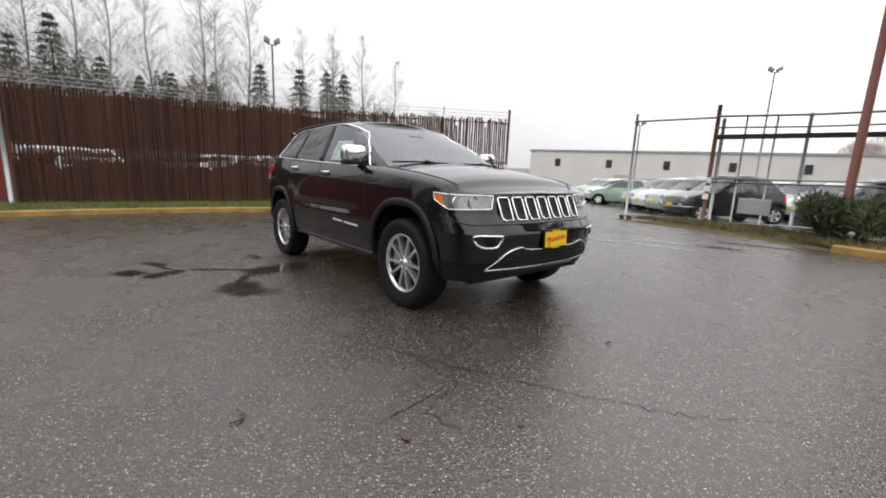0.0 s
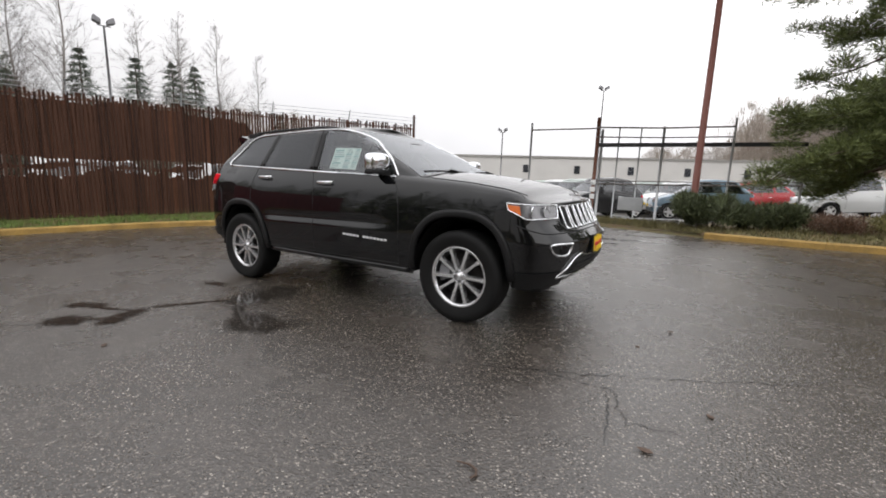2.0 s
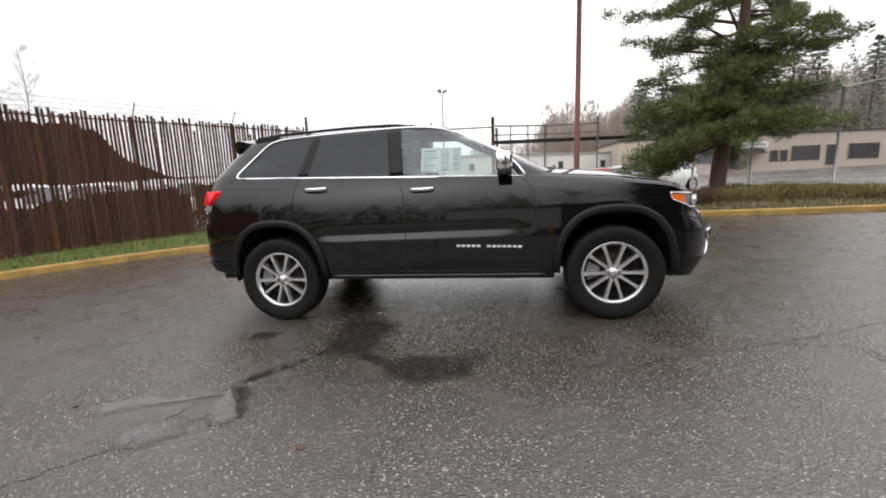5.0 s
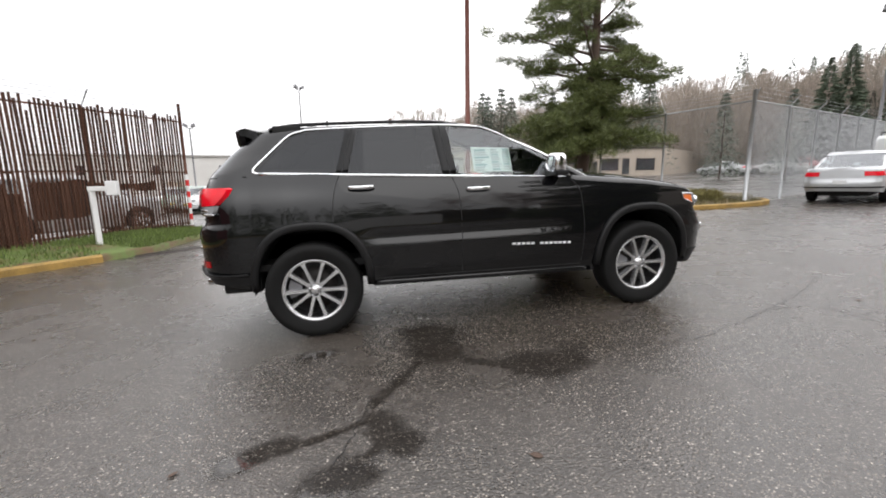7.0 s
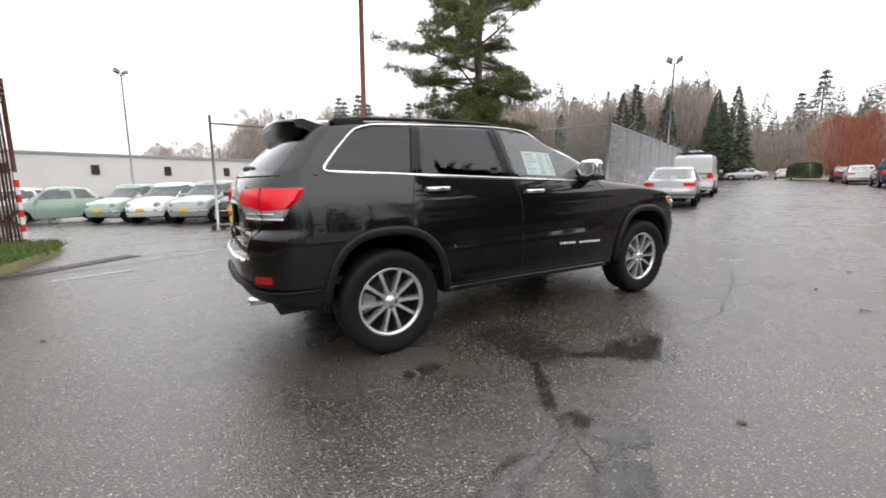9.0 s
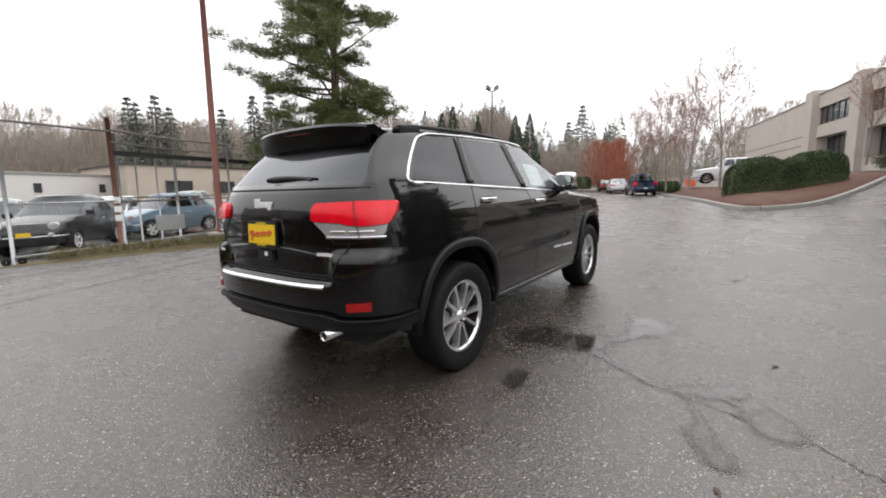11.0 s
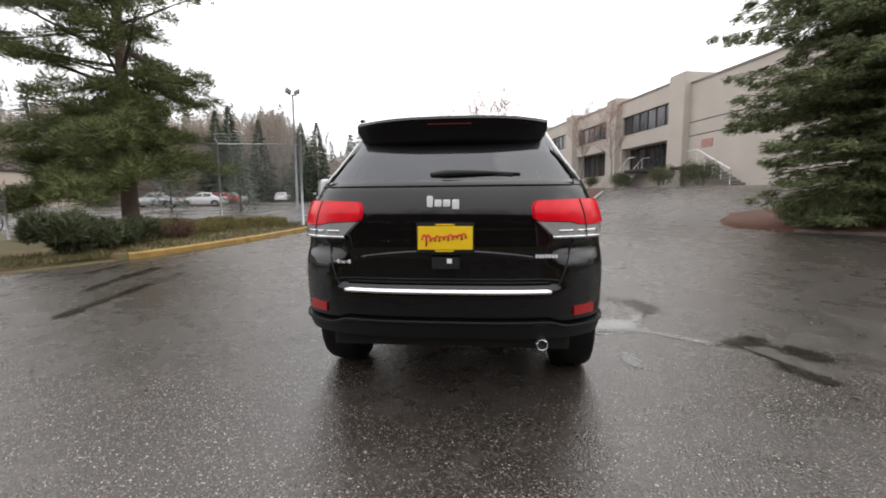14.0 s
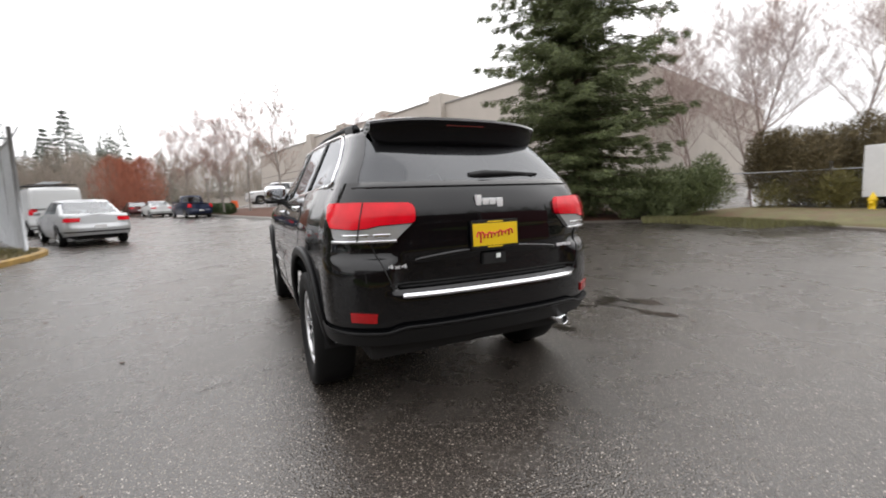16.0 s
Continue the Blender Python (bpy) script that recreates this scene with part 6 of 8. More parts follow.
def red_barn():
    root = thing("metal_building", "dark red metal clad building beside the slatted fence", "building")
    for i in range(22):
        bm = bmesh.new()
        y = -4.55 - i * 0.3
        box(bm, -10.44, -10.38, y - 0.28, y, -0.6, 2.75, 0.012)
        part("panel", bm, M_BARN, root)
    bm = bmesh.new()
    box(bm, -17.8, -10.45, -11.2, -4.55, -0.6, 2.75)
    part("wall", bm, M_BARN, root)
    tube_part("downpipe", [(-10.33, -4.48, -0.4), (-10.33, -4.48, 3.0)], 0.055, M_GALV, root)


red_barn()
# ---- fences, gate and poles ----
def chain_link(parent, a, b, z0a, z0b, h, cell=0.075, material=None, r=0.0022):
    """Woven wire between two points, as crossing diagonals clipped to the panel."""
    a, b = Vector(a), Vector(b)
    L = (b - a).length
    u = (b - a) / L
    nrm = Vector((-u.y, u.x)) * r
    verts, faces = [], []

    def wire(s0, t0, s1, t1):
        i = len(verts)
        for s, t in ((s0, t0), (s1, t1)):
            p = a + u * s
            z = lerp(z0a, z0b, s / L) + t
            verts.extend([(p.x + nrm.x, p.y + nrm.y, z), (p.x - nrm.x, p.y - nrm.y, z + r), (p.x - nrm.x, p.y - nrm.y, z - r)])
        faces.extend([(i, i + 1, i + 4, i + 3), (i + 1, i + 2, i + 5, i + 4), (i + 2, i, i + 3, i + 5)])

    k = -h
    while k < L:
        s0, s1 = max(k, 0), min(k + h, L)
        if s1 > s0:
            wire(s0, s0 - k, s1, s1 - k)
            wire(s0, h - (s0 - k), s1, h - (s1 - k))
        k += cell * 1.414
    ob = mesh_part("wire_mesh", verts, faces, material or M_GALV, parent)
    return tagged(ob, kind="stuff")


def wire_fence(name, label, line, h, spacing, post_r=0.035, post_mat=None, arms=True, rails=(1.0,), cell=0.075, cap=0.0, wire_r=0.0022):
    post_mat = post_mat or M_GALV
    root = thing(name, label, "fence")
    pts = [Vector(p) for p in line]
    posts = [pts[0]]
    for a, b in zip(pts, pts[1:]):
        n = max(1, round((b - a).length / spacing))
        posts += [a.lerp(b, (i + 1) / n) for i in range(n)]
    for i, p in enumerate(posts):
        z = gz(p.x, p.y)
        big = any((p - q).length < 0.01 for q in pts)
        tube_part("post", [(p.x, p.y, z - 0.3), (p.x, p.y, z + h + (0.3 if big else 0.03) + cap)], post_r * (1.5 if big else 1), post_mat, root)
        if arms:
            d = (posts[min(i + 1, len(posts) - 1)] - posts[max(i - 1, 0)]).normalized()
            o = Vector((d.y, -d.x))
            tube_part("barb_arm", [(p.x, p.y, z + h), (p.x + o.x * 0.25, p.y + o.y * 0.25, z + h + 0.3)], 0.014, post_mat, root, 6)
    for a, b in zip(posts, posts[1:]):
        za, zb = gz(a.x, a.y), gz(b.x, b.y)
        for f in rails:
            tube_part("rail", [(a.x, a.y, za + h * f), (b.x, b.y, zb + h * f)], 0.022, post_mat, root, 7)
        if arms:
            d = (b - a).normalized()
            for k in (0.09, 0.17, 0.25):
                tube_part("barbed_wire", [(a.x + d.y * k, a.y - d.x * k, za + h + k * 1.2), (b.x + d.y * k, b.y - d.x * k, zb + h + k * 1.2)], 0.004, M_GALV, root, 4)
        chain_link(root, a, b, za + 0.05, zb + 0.05, h - 0.05, cell, None, wire_r)
    return root


wire_fence("chain_link_fence", "tall galvanised chain-link fence with barbed wire arms", [(7.7, 14.2), (10.15, 6.4), (31.0, 15.8)], 3.0, 2.9, rails=(1.0,), cell=0.065, wire_r=0.0040)


def build_gate():
    root = thing("sliding_gate", "rusty chain-link cantilever gate beside the car lot", "gate")
    P = [Vector((-2.05, 9.75)), Vector((-0.05, 10.2)), Vector((1.72, 11.1)), Vector((3.55, 11.6)), Vector((5.4, 12.5))]
    Z = [gz(p.x, p.y) for p in P]
    tops = [3.15, 3.25, 3.0, 3.2, 1.5]
    rad = [0.035, 0.055, 0.04, 0.03, 0.03]
    for i, p in enumerate(P):
        tube_part("gate_post", [(p.x, p.y, Z[i] - 0.2), (p.x, p.y, Z[i] + tops[i])], rad[i], M_RUST if i in (1,) else M_GALV, root)
    tube_part("gate_post", [(0.07, 10.3, Z[1] - 0.2), (0.07, 10.3, Z[1] + 2.9)], 0.045, M_GALV, root)
    for i in range(3):
        bm = bmesh.new()
        zz = Z[1] + 0.75 + 0.22 * i
        box(bm, P[1].x - 0.075, P[1].x + 0.075, P[1].y - 0.07, P[1].y - 0.058, zz, zz + 0.15, 0.003)
        part("warning_tape", bm, M_WHITE, root, "pale tape on the gate post")

    def rail(i, j, z, r, m=M_STEEL):
        tube_part("gate_rail", [(P[k].x, P[k].y - 0.06, Z[k] + z) for k in range(i, j + 1)], r, m, root, 7)

    rail(0, 1, 2.92, 0.025)
    rail(1, 3, 2.95, 0.028)
    rail(1, 3, 2.66, 0.022)
    bm = bmesh.new()
    slab(bm, [(P[1].x, P[1].y - 0.02, Z[1] + 2.36), (P[4].x, P[4].y - 0.02, Z[4] + 2.36), (P[4].x, P[4].y - 0.02, Z[4] + 2.48), (P[1].x, P[1].y - 0.02, Z[1] + 2.48)], (0, 0.1, 0))
    part("gate_beam", bm, M_DARK, root, "dark steel gate beam")
    rail(0, 1, 0.16, 0.028, M_GALV)
    rail(0, 1, 1.25, 0.018, M_GALV)
    rail(1, 4, 1.22, 0.022)
    rail(1, 4, 1.32, 0.018)
    rail(1, 4, 0.14, 0.022, M_GALV)
    for q in (0.33, 0.66):
        a = P[1].lerp(P[2], q)
        tube_part("gate_post", [(a.x, a.y, gz(a.x, a.y)), (a.x, a.y, gz(a.x, a.y) + 2.95)], 0.022, M_GALV, root)
    for i in range(4):
        chain_link(root, P[i], P[i + 1], Z[i] + 0.1, Z[i + 1] + 0.1, 1.2 if i else 1.15, 0.065, None, 0.0012)
    chain_link(root, P[1], P[3], Z[1] + 1.3, Z[3] + 1.3, 1.05, 0.08, None, 0.0012)
    # wheel carriage at the free end
    for dx in (-0.12, 0.12):
        bm = bmesh.new()
        lathe(bm, [(0.07, -0.02), (0.07, 0.02), (0.02, 0.025), (0.02, -0.025), (0.07, -0.02)], 14, "y", (P[0].x + dx, P[0].y, Z[0] + 0.07))
        part("gate_roller", bm, M_TYRE, root)
    bm = bmesh.new()
    box(bm, 0.75, 1.45, 10.12, 10.16, Z[1] + 0.45, Z[1] + 0.85, 0.01)
    part("sign_plate", bm, M_GALV, root, "blank grey metal sign on the gate")


build_gate()


def keypad_post(x, y):
    root = thing("keypad_post", "off-white gooseneck keypad post on the grass", "post")
    z = gz(x, y) + 0.15
    bm = bmesh.new()
    tube(bm, [(x, y, z - 0.2), (x, y, z + 1.10)], 0.06, 4)
    part("post", bm, M_WHITE, root)
    bm = bmesh.new()
    box(bm, x - 0.05, x + 0.42, y - 0.05, y + 0.05, z + 1.08, z + 1.17, 0.01)
    part("arm", bm, M_WHITE, root)
    bm = bmesh.new()
    box(bm, x + 0.28, x + 0.46, y - 0.09, y + 0.05, z + 1.0, z + 1.27, 0.02)
    part("keypad_box", bm, M_WHITE, root)


keypad_post(-6.15, 4.9)


def red_pole():
    root = thing("utility_pole", "tall slender rust-red steel pole", "pole")
    z = gz(2.74, 10.75)
    tube_part("shaft", [(2.74, 10.78, z - 0.3), (2.74, 10.72, z + 12.0)], [0.10, 0.065], M_REDPOLE, root, 14)
    bm = bmesh.new()
    box(bm, 2.44, 3.04, 10.48, 11.08, z - 0.2, z + 0.16, 0.04)
    part("footing", bm, M_CONC, root)


red_pole()


def flood_light(x, y, h, heads, turn, label):
    root = thing("street_lamp", label, "street lamp", Matrix.Translation((x, y, gz(x, y))) @ Matrix.Rotation(turn, 4, "Z"))
    tube_part("shaft", [(0, 0, -0.3), (0, 0, h)], [0.09, 0.05], M_LAMP, root, 10)
    tube_part("arm", [(-0.30, 0, h - 0.02), (0.30, 0, h - 0.02)], 0.03, M_LAMP, root, 6)
    for k in range(heads):
        s = (-1, 1)[k]
        bm = bmesh.new()
        slab(bm, [(s * 0.14, -0.22, h + 0.02), (s * 0.50, -0.22, h + 0.16), (s * 0.44, -0.22, h + 0.46), (s * 0.12, -0.22, h + 0.26)], (0, 0.44, 0))
        bmesh.ops.bevel(bm, geom=list(bm.edges), offset=0.03, segments=1, affect="EDGES")
        part("lamp_head", bm, M_LAMP, root)
    return root


flood_light(-6.7, 40.5, 10.3, 2, 0.6, "slim grey car park floodlight with two heads")
flood_light(25.4, 13.6, 8.3, 2, -0.9, "slim grey car park floodlight with two heads")
flood_light(-25.3, 6.8, 9.2, 2, 1.35, "slim grey car park floodlight with two heads")
flood_light(-16.0, 38.0, 6.6, 2, 0.2, "slim grey car park floodlight with two heads")

# ---- south verge and planter ----
SOUTH_KERB = [(8.6, -9.2), (7.5, -10.6), (6.6, -12.3), (5.4, -13.2), (3.9, -13.5), (1.0, -13.1), (-3.0, -12.8), (-8, -12.7), (-14, -12.7)]
kerb("kerb_south", SOUTH_KERB, 0.15, 0.09, mat("dirty concrete", (0.15, 0.13, 0.11), 0.7, 0, 0, 0.5, 0.3, 3.0, 0.3, 40), "low dirty grey concrete kerb")
polygon_patch("grass_verge_south", [tuple(p) for p in smooth_line(SOUTH_KERB[2:], 1.2)] + [(-14, -24), (8.2, -24), (8.0, -15.5)], 0.08, M_WEEDS, "rough grass verge with fallen leaves", "grass", mound=0.2, step=0.6)
polygon_patch("bark_bed", [(8.7, -9.1), (10.0, -8.2), (11.0, -8.4), (12.0, -9.3), (12.2, -11.0), (11.4, -13.2), (9, -16.0), (6.9, -14.5), (6.7, -12.6), (7.5, -10.7)], 0.10, M_SOIL, "brown bark mulch bed under the fir", "planting bed", mound=0.25)
PLANTER = [(40, 4.6), (34, 2.7), (29.2, 1.2), (24.0, -0.35), (19.5, -1.5), (17.0, -2.2), (16.2, -2.7), (16.6, -3.4), (18.5, -4.6), (22.0, -6.6), (25.5, -8.3)]
kerb("kerb_planter", PLANTER, 0.18, 0.17, M_CONC, "grey concrete planter kerb")
polygon_patch("planter_bed", [tuple(p) for p in smooth_line(PLANTER, 1.2)] + [(27.5, -8.6), (31, -6.0), (40, -3.0)], 0.14, M_SOIL, "bank of red-brown bark mulch behind a kerb", "planting bed", mound=0.42, step=0.6)

# ---- parked vehicles ----
M_CARGLASS = glass("tinted auto glass", (0.22, 0.25, 0.25))


def paint(name, color, metal=0.0):
    return mat(name + " car paint", color, 0.35, metal, 0.9, 0.05, 0.02, 2.0, spec=0.1)


def make_car(name, label, kind, colour, plate=False):
    """A parked vehicle of one of a few body types, origin on the ground between the axles."""
    spec = {
        "hatch": dict(wb=2.30, fo=0.63, ro=0.58, w=0.815, r=0.29, bonnet=0.90, nose=0.72, belt=0.93, roof=1.49, c0=0.95, c1=0.22, d0=-1.66, d1=-1.15, deck=0.93),
        "sedan": dict(wb=2.75, fo=0.93, ro=1.10, w=0.90, r=0.325, bonnet=0.93, nose=0.74, belt=0.95, roof=1.46, c0=0.95, c1=0.20, d0=-1.78, d1=-0.92, deck=0.985),
        "estate": dict(wb=2.85, fo=0.90, ro=1.05, w=0.93, r=0.37, bonnet=1.10, nose=0.92, belt=1.12, roof=1.75, c0=0.85, c1=0.20, d0=-2.40, d1=-2.15, deck=1.12),
        "van": dict(wb=3.40, fo=0.85, ro=1.15, w=0.98, r=0.36, bonnet=1.15, nose=0.95, belt=1.18, roof=2.08, c0=1.75, c1=1.05, d0=-2.84, d1=-2.76, deck=1.18),
        "pickup": dict(wb=3.30, fo=0.90, ro=1.20, w=0.95, r=0.38, bonnet=1.15, nose=0.98, belt=1.18, roof=1.80, c0=0.85, c1=0.25, d0=-0.75, d1=-0.62, deck=1.10),
    }[kind]
    k = spec
    hw = k["wb"] / 2
    xf, xr, w, r = hw + k["fo"], -hw - k["ro"], k["w"], k["r"]
    belt, roof = k["belt"], k["roof"]
    s = Shell(
        n_side=44, n_corner=8, n_cab=8, n_sup=2.6, cab_n=2.8, xa=xf - 0.36, xb=xr + 0.36, axles=(hw, -hw), arch=r + 0.075, arch_h=r + 0.06, arch_n=2.2, hub=r * 0.95,
        sill=[(xr, 0.36), (-hw, 0.24), (hw, 0.24), (xf, 0.28)],
        width=[(0.2, w * 0.90), (0.45, w * 0.98), (0.62, w), (belt - 0.16, w * 0.975), (belt - 0.02, w * 0.93), (belt + 0.1, w * 0.90)],
        taper=[(xr + 0.36, 0.95), (-hw * 0.6, 1.0), (hw * 0.6, 1.0), (xf - 0.36, 0.95)],
        nose=[(0.2, xf - 0.10), (0.40, xf), (0.55, xf), (0.62, xf - 0.05), (k["nose"], xf - 0.10), (k["bonnet"], xf - 0.35)],
        tail=[(0.2, xr + 0.10), (0.45, xr), (0.60, xr), (0.66, xr + 0.05), (k["deck"], xr + 0.09)],
        top=[(xr, k["deck"] - 0.01), (k["d0"] + 0.1, belt - 0.004 if kind != "sedan" else k["deck"]), (k["d0"] + 0.35, belt), (k["c0"] - 0.1, belt), (k["c0"] + 0.1, k["bonnet"]), (xf - 0.45, k["nose"] + 0.10), (xf, k["nose"])],
        crown=[(xr, 0.02), (k["d0"], 0.02), (k["c0"], 0.06), (xf - 0.4, 0.05), (xf, 0.02)],
        levels=[0.2, 0.3, 0.4, 0.5, 0.58, 0.62, 0.68, 0.74, 0.8, 0.88, 0.96, 1.04], split=0.62, deck=(k["d0"] + 0.15, k["c0"] - 0.25) if kind != "pickup" else (-9.0, k["c0"] - 0.25),
        belt=[(xr, belt), (xf, belt)], roof=[(-1.45, roof - 0.17), (-0.9, roof - 0.06), (-0.35, roof - 0.01), (0.1, roof - 0.03), (0.5, roof - 0.13)] if kind == "hatch" else [(xr, roof - 0.04), (0, roof - 0.03), (xf, roof - 0.05)],
        cab_w=[(0, w * 0.925), (0.85, w * 0.77), (1, w * 0.70)] if kind != "van" else [(0, w * 0.93), (0.85, w * 0.90), (1, w * 0.84)], cab_f=[(0, k["c0"]), (0.85, k["c1"] + 0.12), (1, k["c1"])], cab_r=[(0, k["d0"]), (0.85, k["d1"] - 0.06), (1, k["d1"])],
        cab_taper=[(xr, 0.93), (-0.5, 1.0), (0.5, 1.0), (xf, 0.93)], cab_cf=0.25, cab_cr=0.22, roof_crown=0.035, pillar_f=0.45, pillar_r=0.45, screen=(0.05, 0.9), rear=(0.1, 0.88),
    )
    car = thing(name, label, "car")
    g0, g1 = belt + 0.04, roof - 0.12
    a, b = k["c0"] - 0.42, k["c1"] - 0.02
    if kind == "hatch":
        wins = [("front_door_window", [(-0.55, g0), (a + 0.12, g0), (b, g1), (-0.45, g1)]), ("quarter_window", [(-1.25, g0 + 0.03), (-0.68, g0), (-0.6, g1), (-0.98, g1 - 0.02)])]
    elif kind == "van":
        wins = [("front_door_window", [(0.35, g0), (a + 0.1, g0), (b - 0.05, g1 - 0.12), (0.35, g1 - 0.12)])]
    elif kind == "pickup":
        wins = [("front_door_window", [(-0.52, g0), (a + 0.12, g0), (b, g1), (-0.48, g1)])]
    else:
        wins = [("front_door_window", [(-0.2, g0), (a + 0.12, g0), (b, g1), (-0.2, g1)]), ("rear_door_window", [(-1.05, g0), (-0.3, g0), (-0.3, g1), (-0.95, g1)])]
        if kind == "estate":
            wins.append(("quarter_window", [(-1.95, g0), (-1.18, g0), (-1.12, g1), (-1.85, g1)]))
    build_shell(s, car, colour, [(n, p, M_CARGLASS) for n, p in wins], M_CARGLASS, colour if kind == "van" else M_SCREEN if kind == "sedan" else M_CARGLASS)
    for x in (hw, -hw):
        for y in (w - 0.11, -w + 0.11):
            wheel(car, x, y, r, 0.2, 5, r * 0.66, False, M_WHITE if kind == "hatch" else M_ALLOY)
    bm = bmesh.new()
    box(bm, xr + 0.4, xf - 0.4, -w * 0.6, w * 0.6, 0.2, belt - 0.3, 0.03)
    part("underbody", bm, M_DARK, car)
    for xs in ((0.05, 0.35), (-0.75, 0.35)) if kind in ("sedan", "estate", "hatch") else ((0.05, 0.35),):
        for yy in (-1, 1):
            bm = bmesh.new()
            box(bm, xs[0] - 0.30, xs[0] - 0.18, yy * 0.36 - 0.22, yy * 0.36 + 0.22, 0.5, belt + 0.16, 0.04)
            top = belt + (0.36 if xs[0] > 0 else 0.22)
            box(bm, xs[0] - 0.32, xs[0] - 0.22, yy * 0.36 - 0.11, yy * 0.36 + 0.11, top - 0.16, top, 0.03)
            part("seat", bm, M_SEAT, car)
    for sg in (1, -1):
        zz = k["nose"] - 0.05
        if kind == "hatch":
            for y, z, rr, m in ((0.56, 0.70, 0.10, M_CLEARLENS), (0.52, 0.50, 0.055, M_CLEARLENS)):
                p = Vector((s.nose_x(y, z) + 0.01, sg * y, z))
                bm = bmesh.new()
                lathe(bm, [(rr * 1.08, -0.05), (rr, 0.0), (rr * 0.8, 0.02), (0.0005, 0.028)], 18, "z")
                for v in bm.verts:
                    q = v.co.copy()
                    v.co = p + Vector((q.z - abs(q.x) * 0.0 - sg * q.x * 0.55, q.x, q.y))
                part("headlamp", bm, m, car)
        else:
            u0, u1 = s.wrap_u("f", zz, y=w * 0.55), s.wrap_u("f", zz, x=xf - 0.45)
            skin("headlamp", [(u0, zz - 0.08), (u1, zz - 0.02), (u1, zz + 0.05), (u0, zz + 0.05)], lambda u, z: (lambda q: (q[0] + 0.006, q[1] + 0.006, q[2]))(s.wrap(u, z, "f")), M_CLEARLENS, car, (-0.02, -0.02, 0), 0.06, "", True, sg < 0)
        zt = k["deck"] - 0.12 if kind != "van" else 1.05
        zt -= 0.04 if kind == "sedan" else 0.0
        u0, u1 = s.wrap_u("r", zt, y=w * (0.52 if kind == "sedan" else 0.68)), s.wrap_u("r", zt, x=xr + 0.34)
        hi = 0.06 if kind in ("sedan", "hatch") else 0.14
        skin("tail_lamp", [(u0, zt - hi), (u1, zt - hi), (u1, zt + hi), (u0, zt + hi)], lambda u, z: (lambda q: (q[0] - 0.008, q[1] + 0.006, q[2]))(s.wrap(u, z, "r")), M_REDLENS, car, (0.02, -0.02, 0), 0.05, "", True, sg < 0)
        c = Vector((k["c0"] - 0.35, sg * (w + 0.09), belt + 0.06))
        bm = bmesh.new()
        box(bm, c.x - 0.05, c.x + 0.06, c.y - 0.09, c.y + 0.09, c.z - 0.06, c.z + 0.07, 0.035)
        part("door_mirror", bm, colour, car)
        for hx in ((-0.35,) if kind in ("hatch", "pickup", "van") else (-0.05, -0.95)):
            ribbon("door_handle", [Vector((hx + d, sg * (s.body_y(hx, belt - 0.13) + e), belt - 0.13)) for d, e in ((-0.09, 0.002), (-0.06, 0.025), (0.06, 0.025), (0.09, 0.002))], (0, 0, 0.013), (0, sg * 0.006, 0), M_CHROME if kind == "hatch" else colour, car)
        for xx in ((k["c0"] - 0.28, -0.62) if kind == "hatch" else (k["c0"] - 0.15, -0.25, -1.1)):
            tube_part("door_gap", [Vector((xx, sg * (s.body_y(xx, z) + 0.0), z)) for z in (0.34, 0.5, 0.62, 0.75, belt - 0.05)], 0.004, M_DARK, car, 4)
    for end, x0 in (("f", xf), ("r", xr)):
        sgn = 1 if end == "f" else -1
        un = s.wrap_u(end, 0.4, x=(xf - 0.38 if end == "f" else xr + 0.38))
        ribbon("bumper_strip", [(lambda q: Vector((q[0] + sgn * 0.004, q[1], q[2])))(s.wrap(lerp(-un, un, i / 20), 0.46, end)) for i in range(21)], (0, 0, 0.02), (sgn * 0.006, 0, 0), M_CLAD if kind != "hatch" else M_CHROME, car)
        bm = bmesh.new()
        xx = x0 + sgn * 0.012
        box(bm, min(xx, xx - sgn * 0.03), max(xx, xx - sgn * 0.03), -0.15, 0.15, 0.47 if end == "f" else 0.55, 0.57 if end == "f" else 0.66, 0.003)
        part("licence_plate", bm, M_YELLOW if plate else M_WHITE, car, "yellow dealer plate" if plate else "")
    if kind == "van":
        for y in (-0.5, 0.5):
            tube_part("ladder_rail", [(-2.4, y * 0.5, roof + 0.22), (1.0, y * 0.5, roof + 0.22)], 0.03, M_GALV, car, 6)
        for i in range(9):
            x = -2.2 + i * 0.38
            tube_part("ladder_rung", [(x, -0.25, roof + 0.22), (x, 0.25, roof + 0.22)], 0.018, M_GALV, car, 6)
        for x in (-2.0, -0.4, 0.8):
            tube_part("roof_bar", [(x, -0.8, roof - 0.05), (x, -0.8, roof + 0.12), (x, 0.8, roof + 0.12), (x, 0.8, roof - 0.05)], 0.025, M_CLAD, car, 6)
    if kind == "pickup":
        bm = bmesh.new()
        box(bm, xr + 0.15, -0.85, -w + 0.1, w - 0.1, 0.66, 0.70)
        part("load_bed", bm, M_DARK, car)
    return car


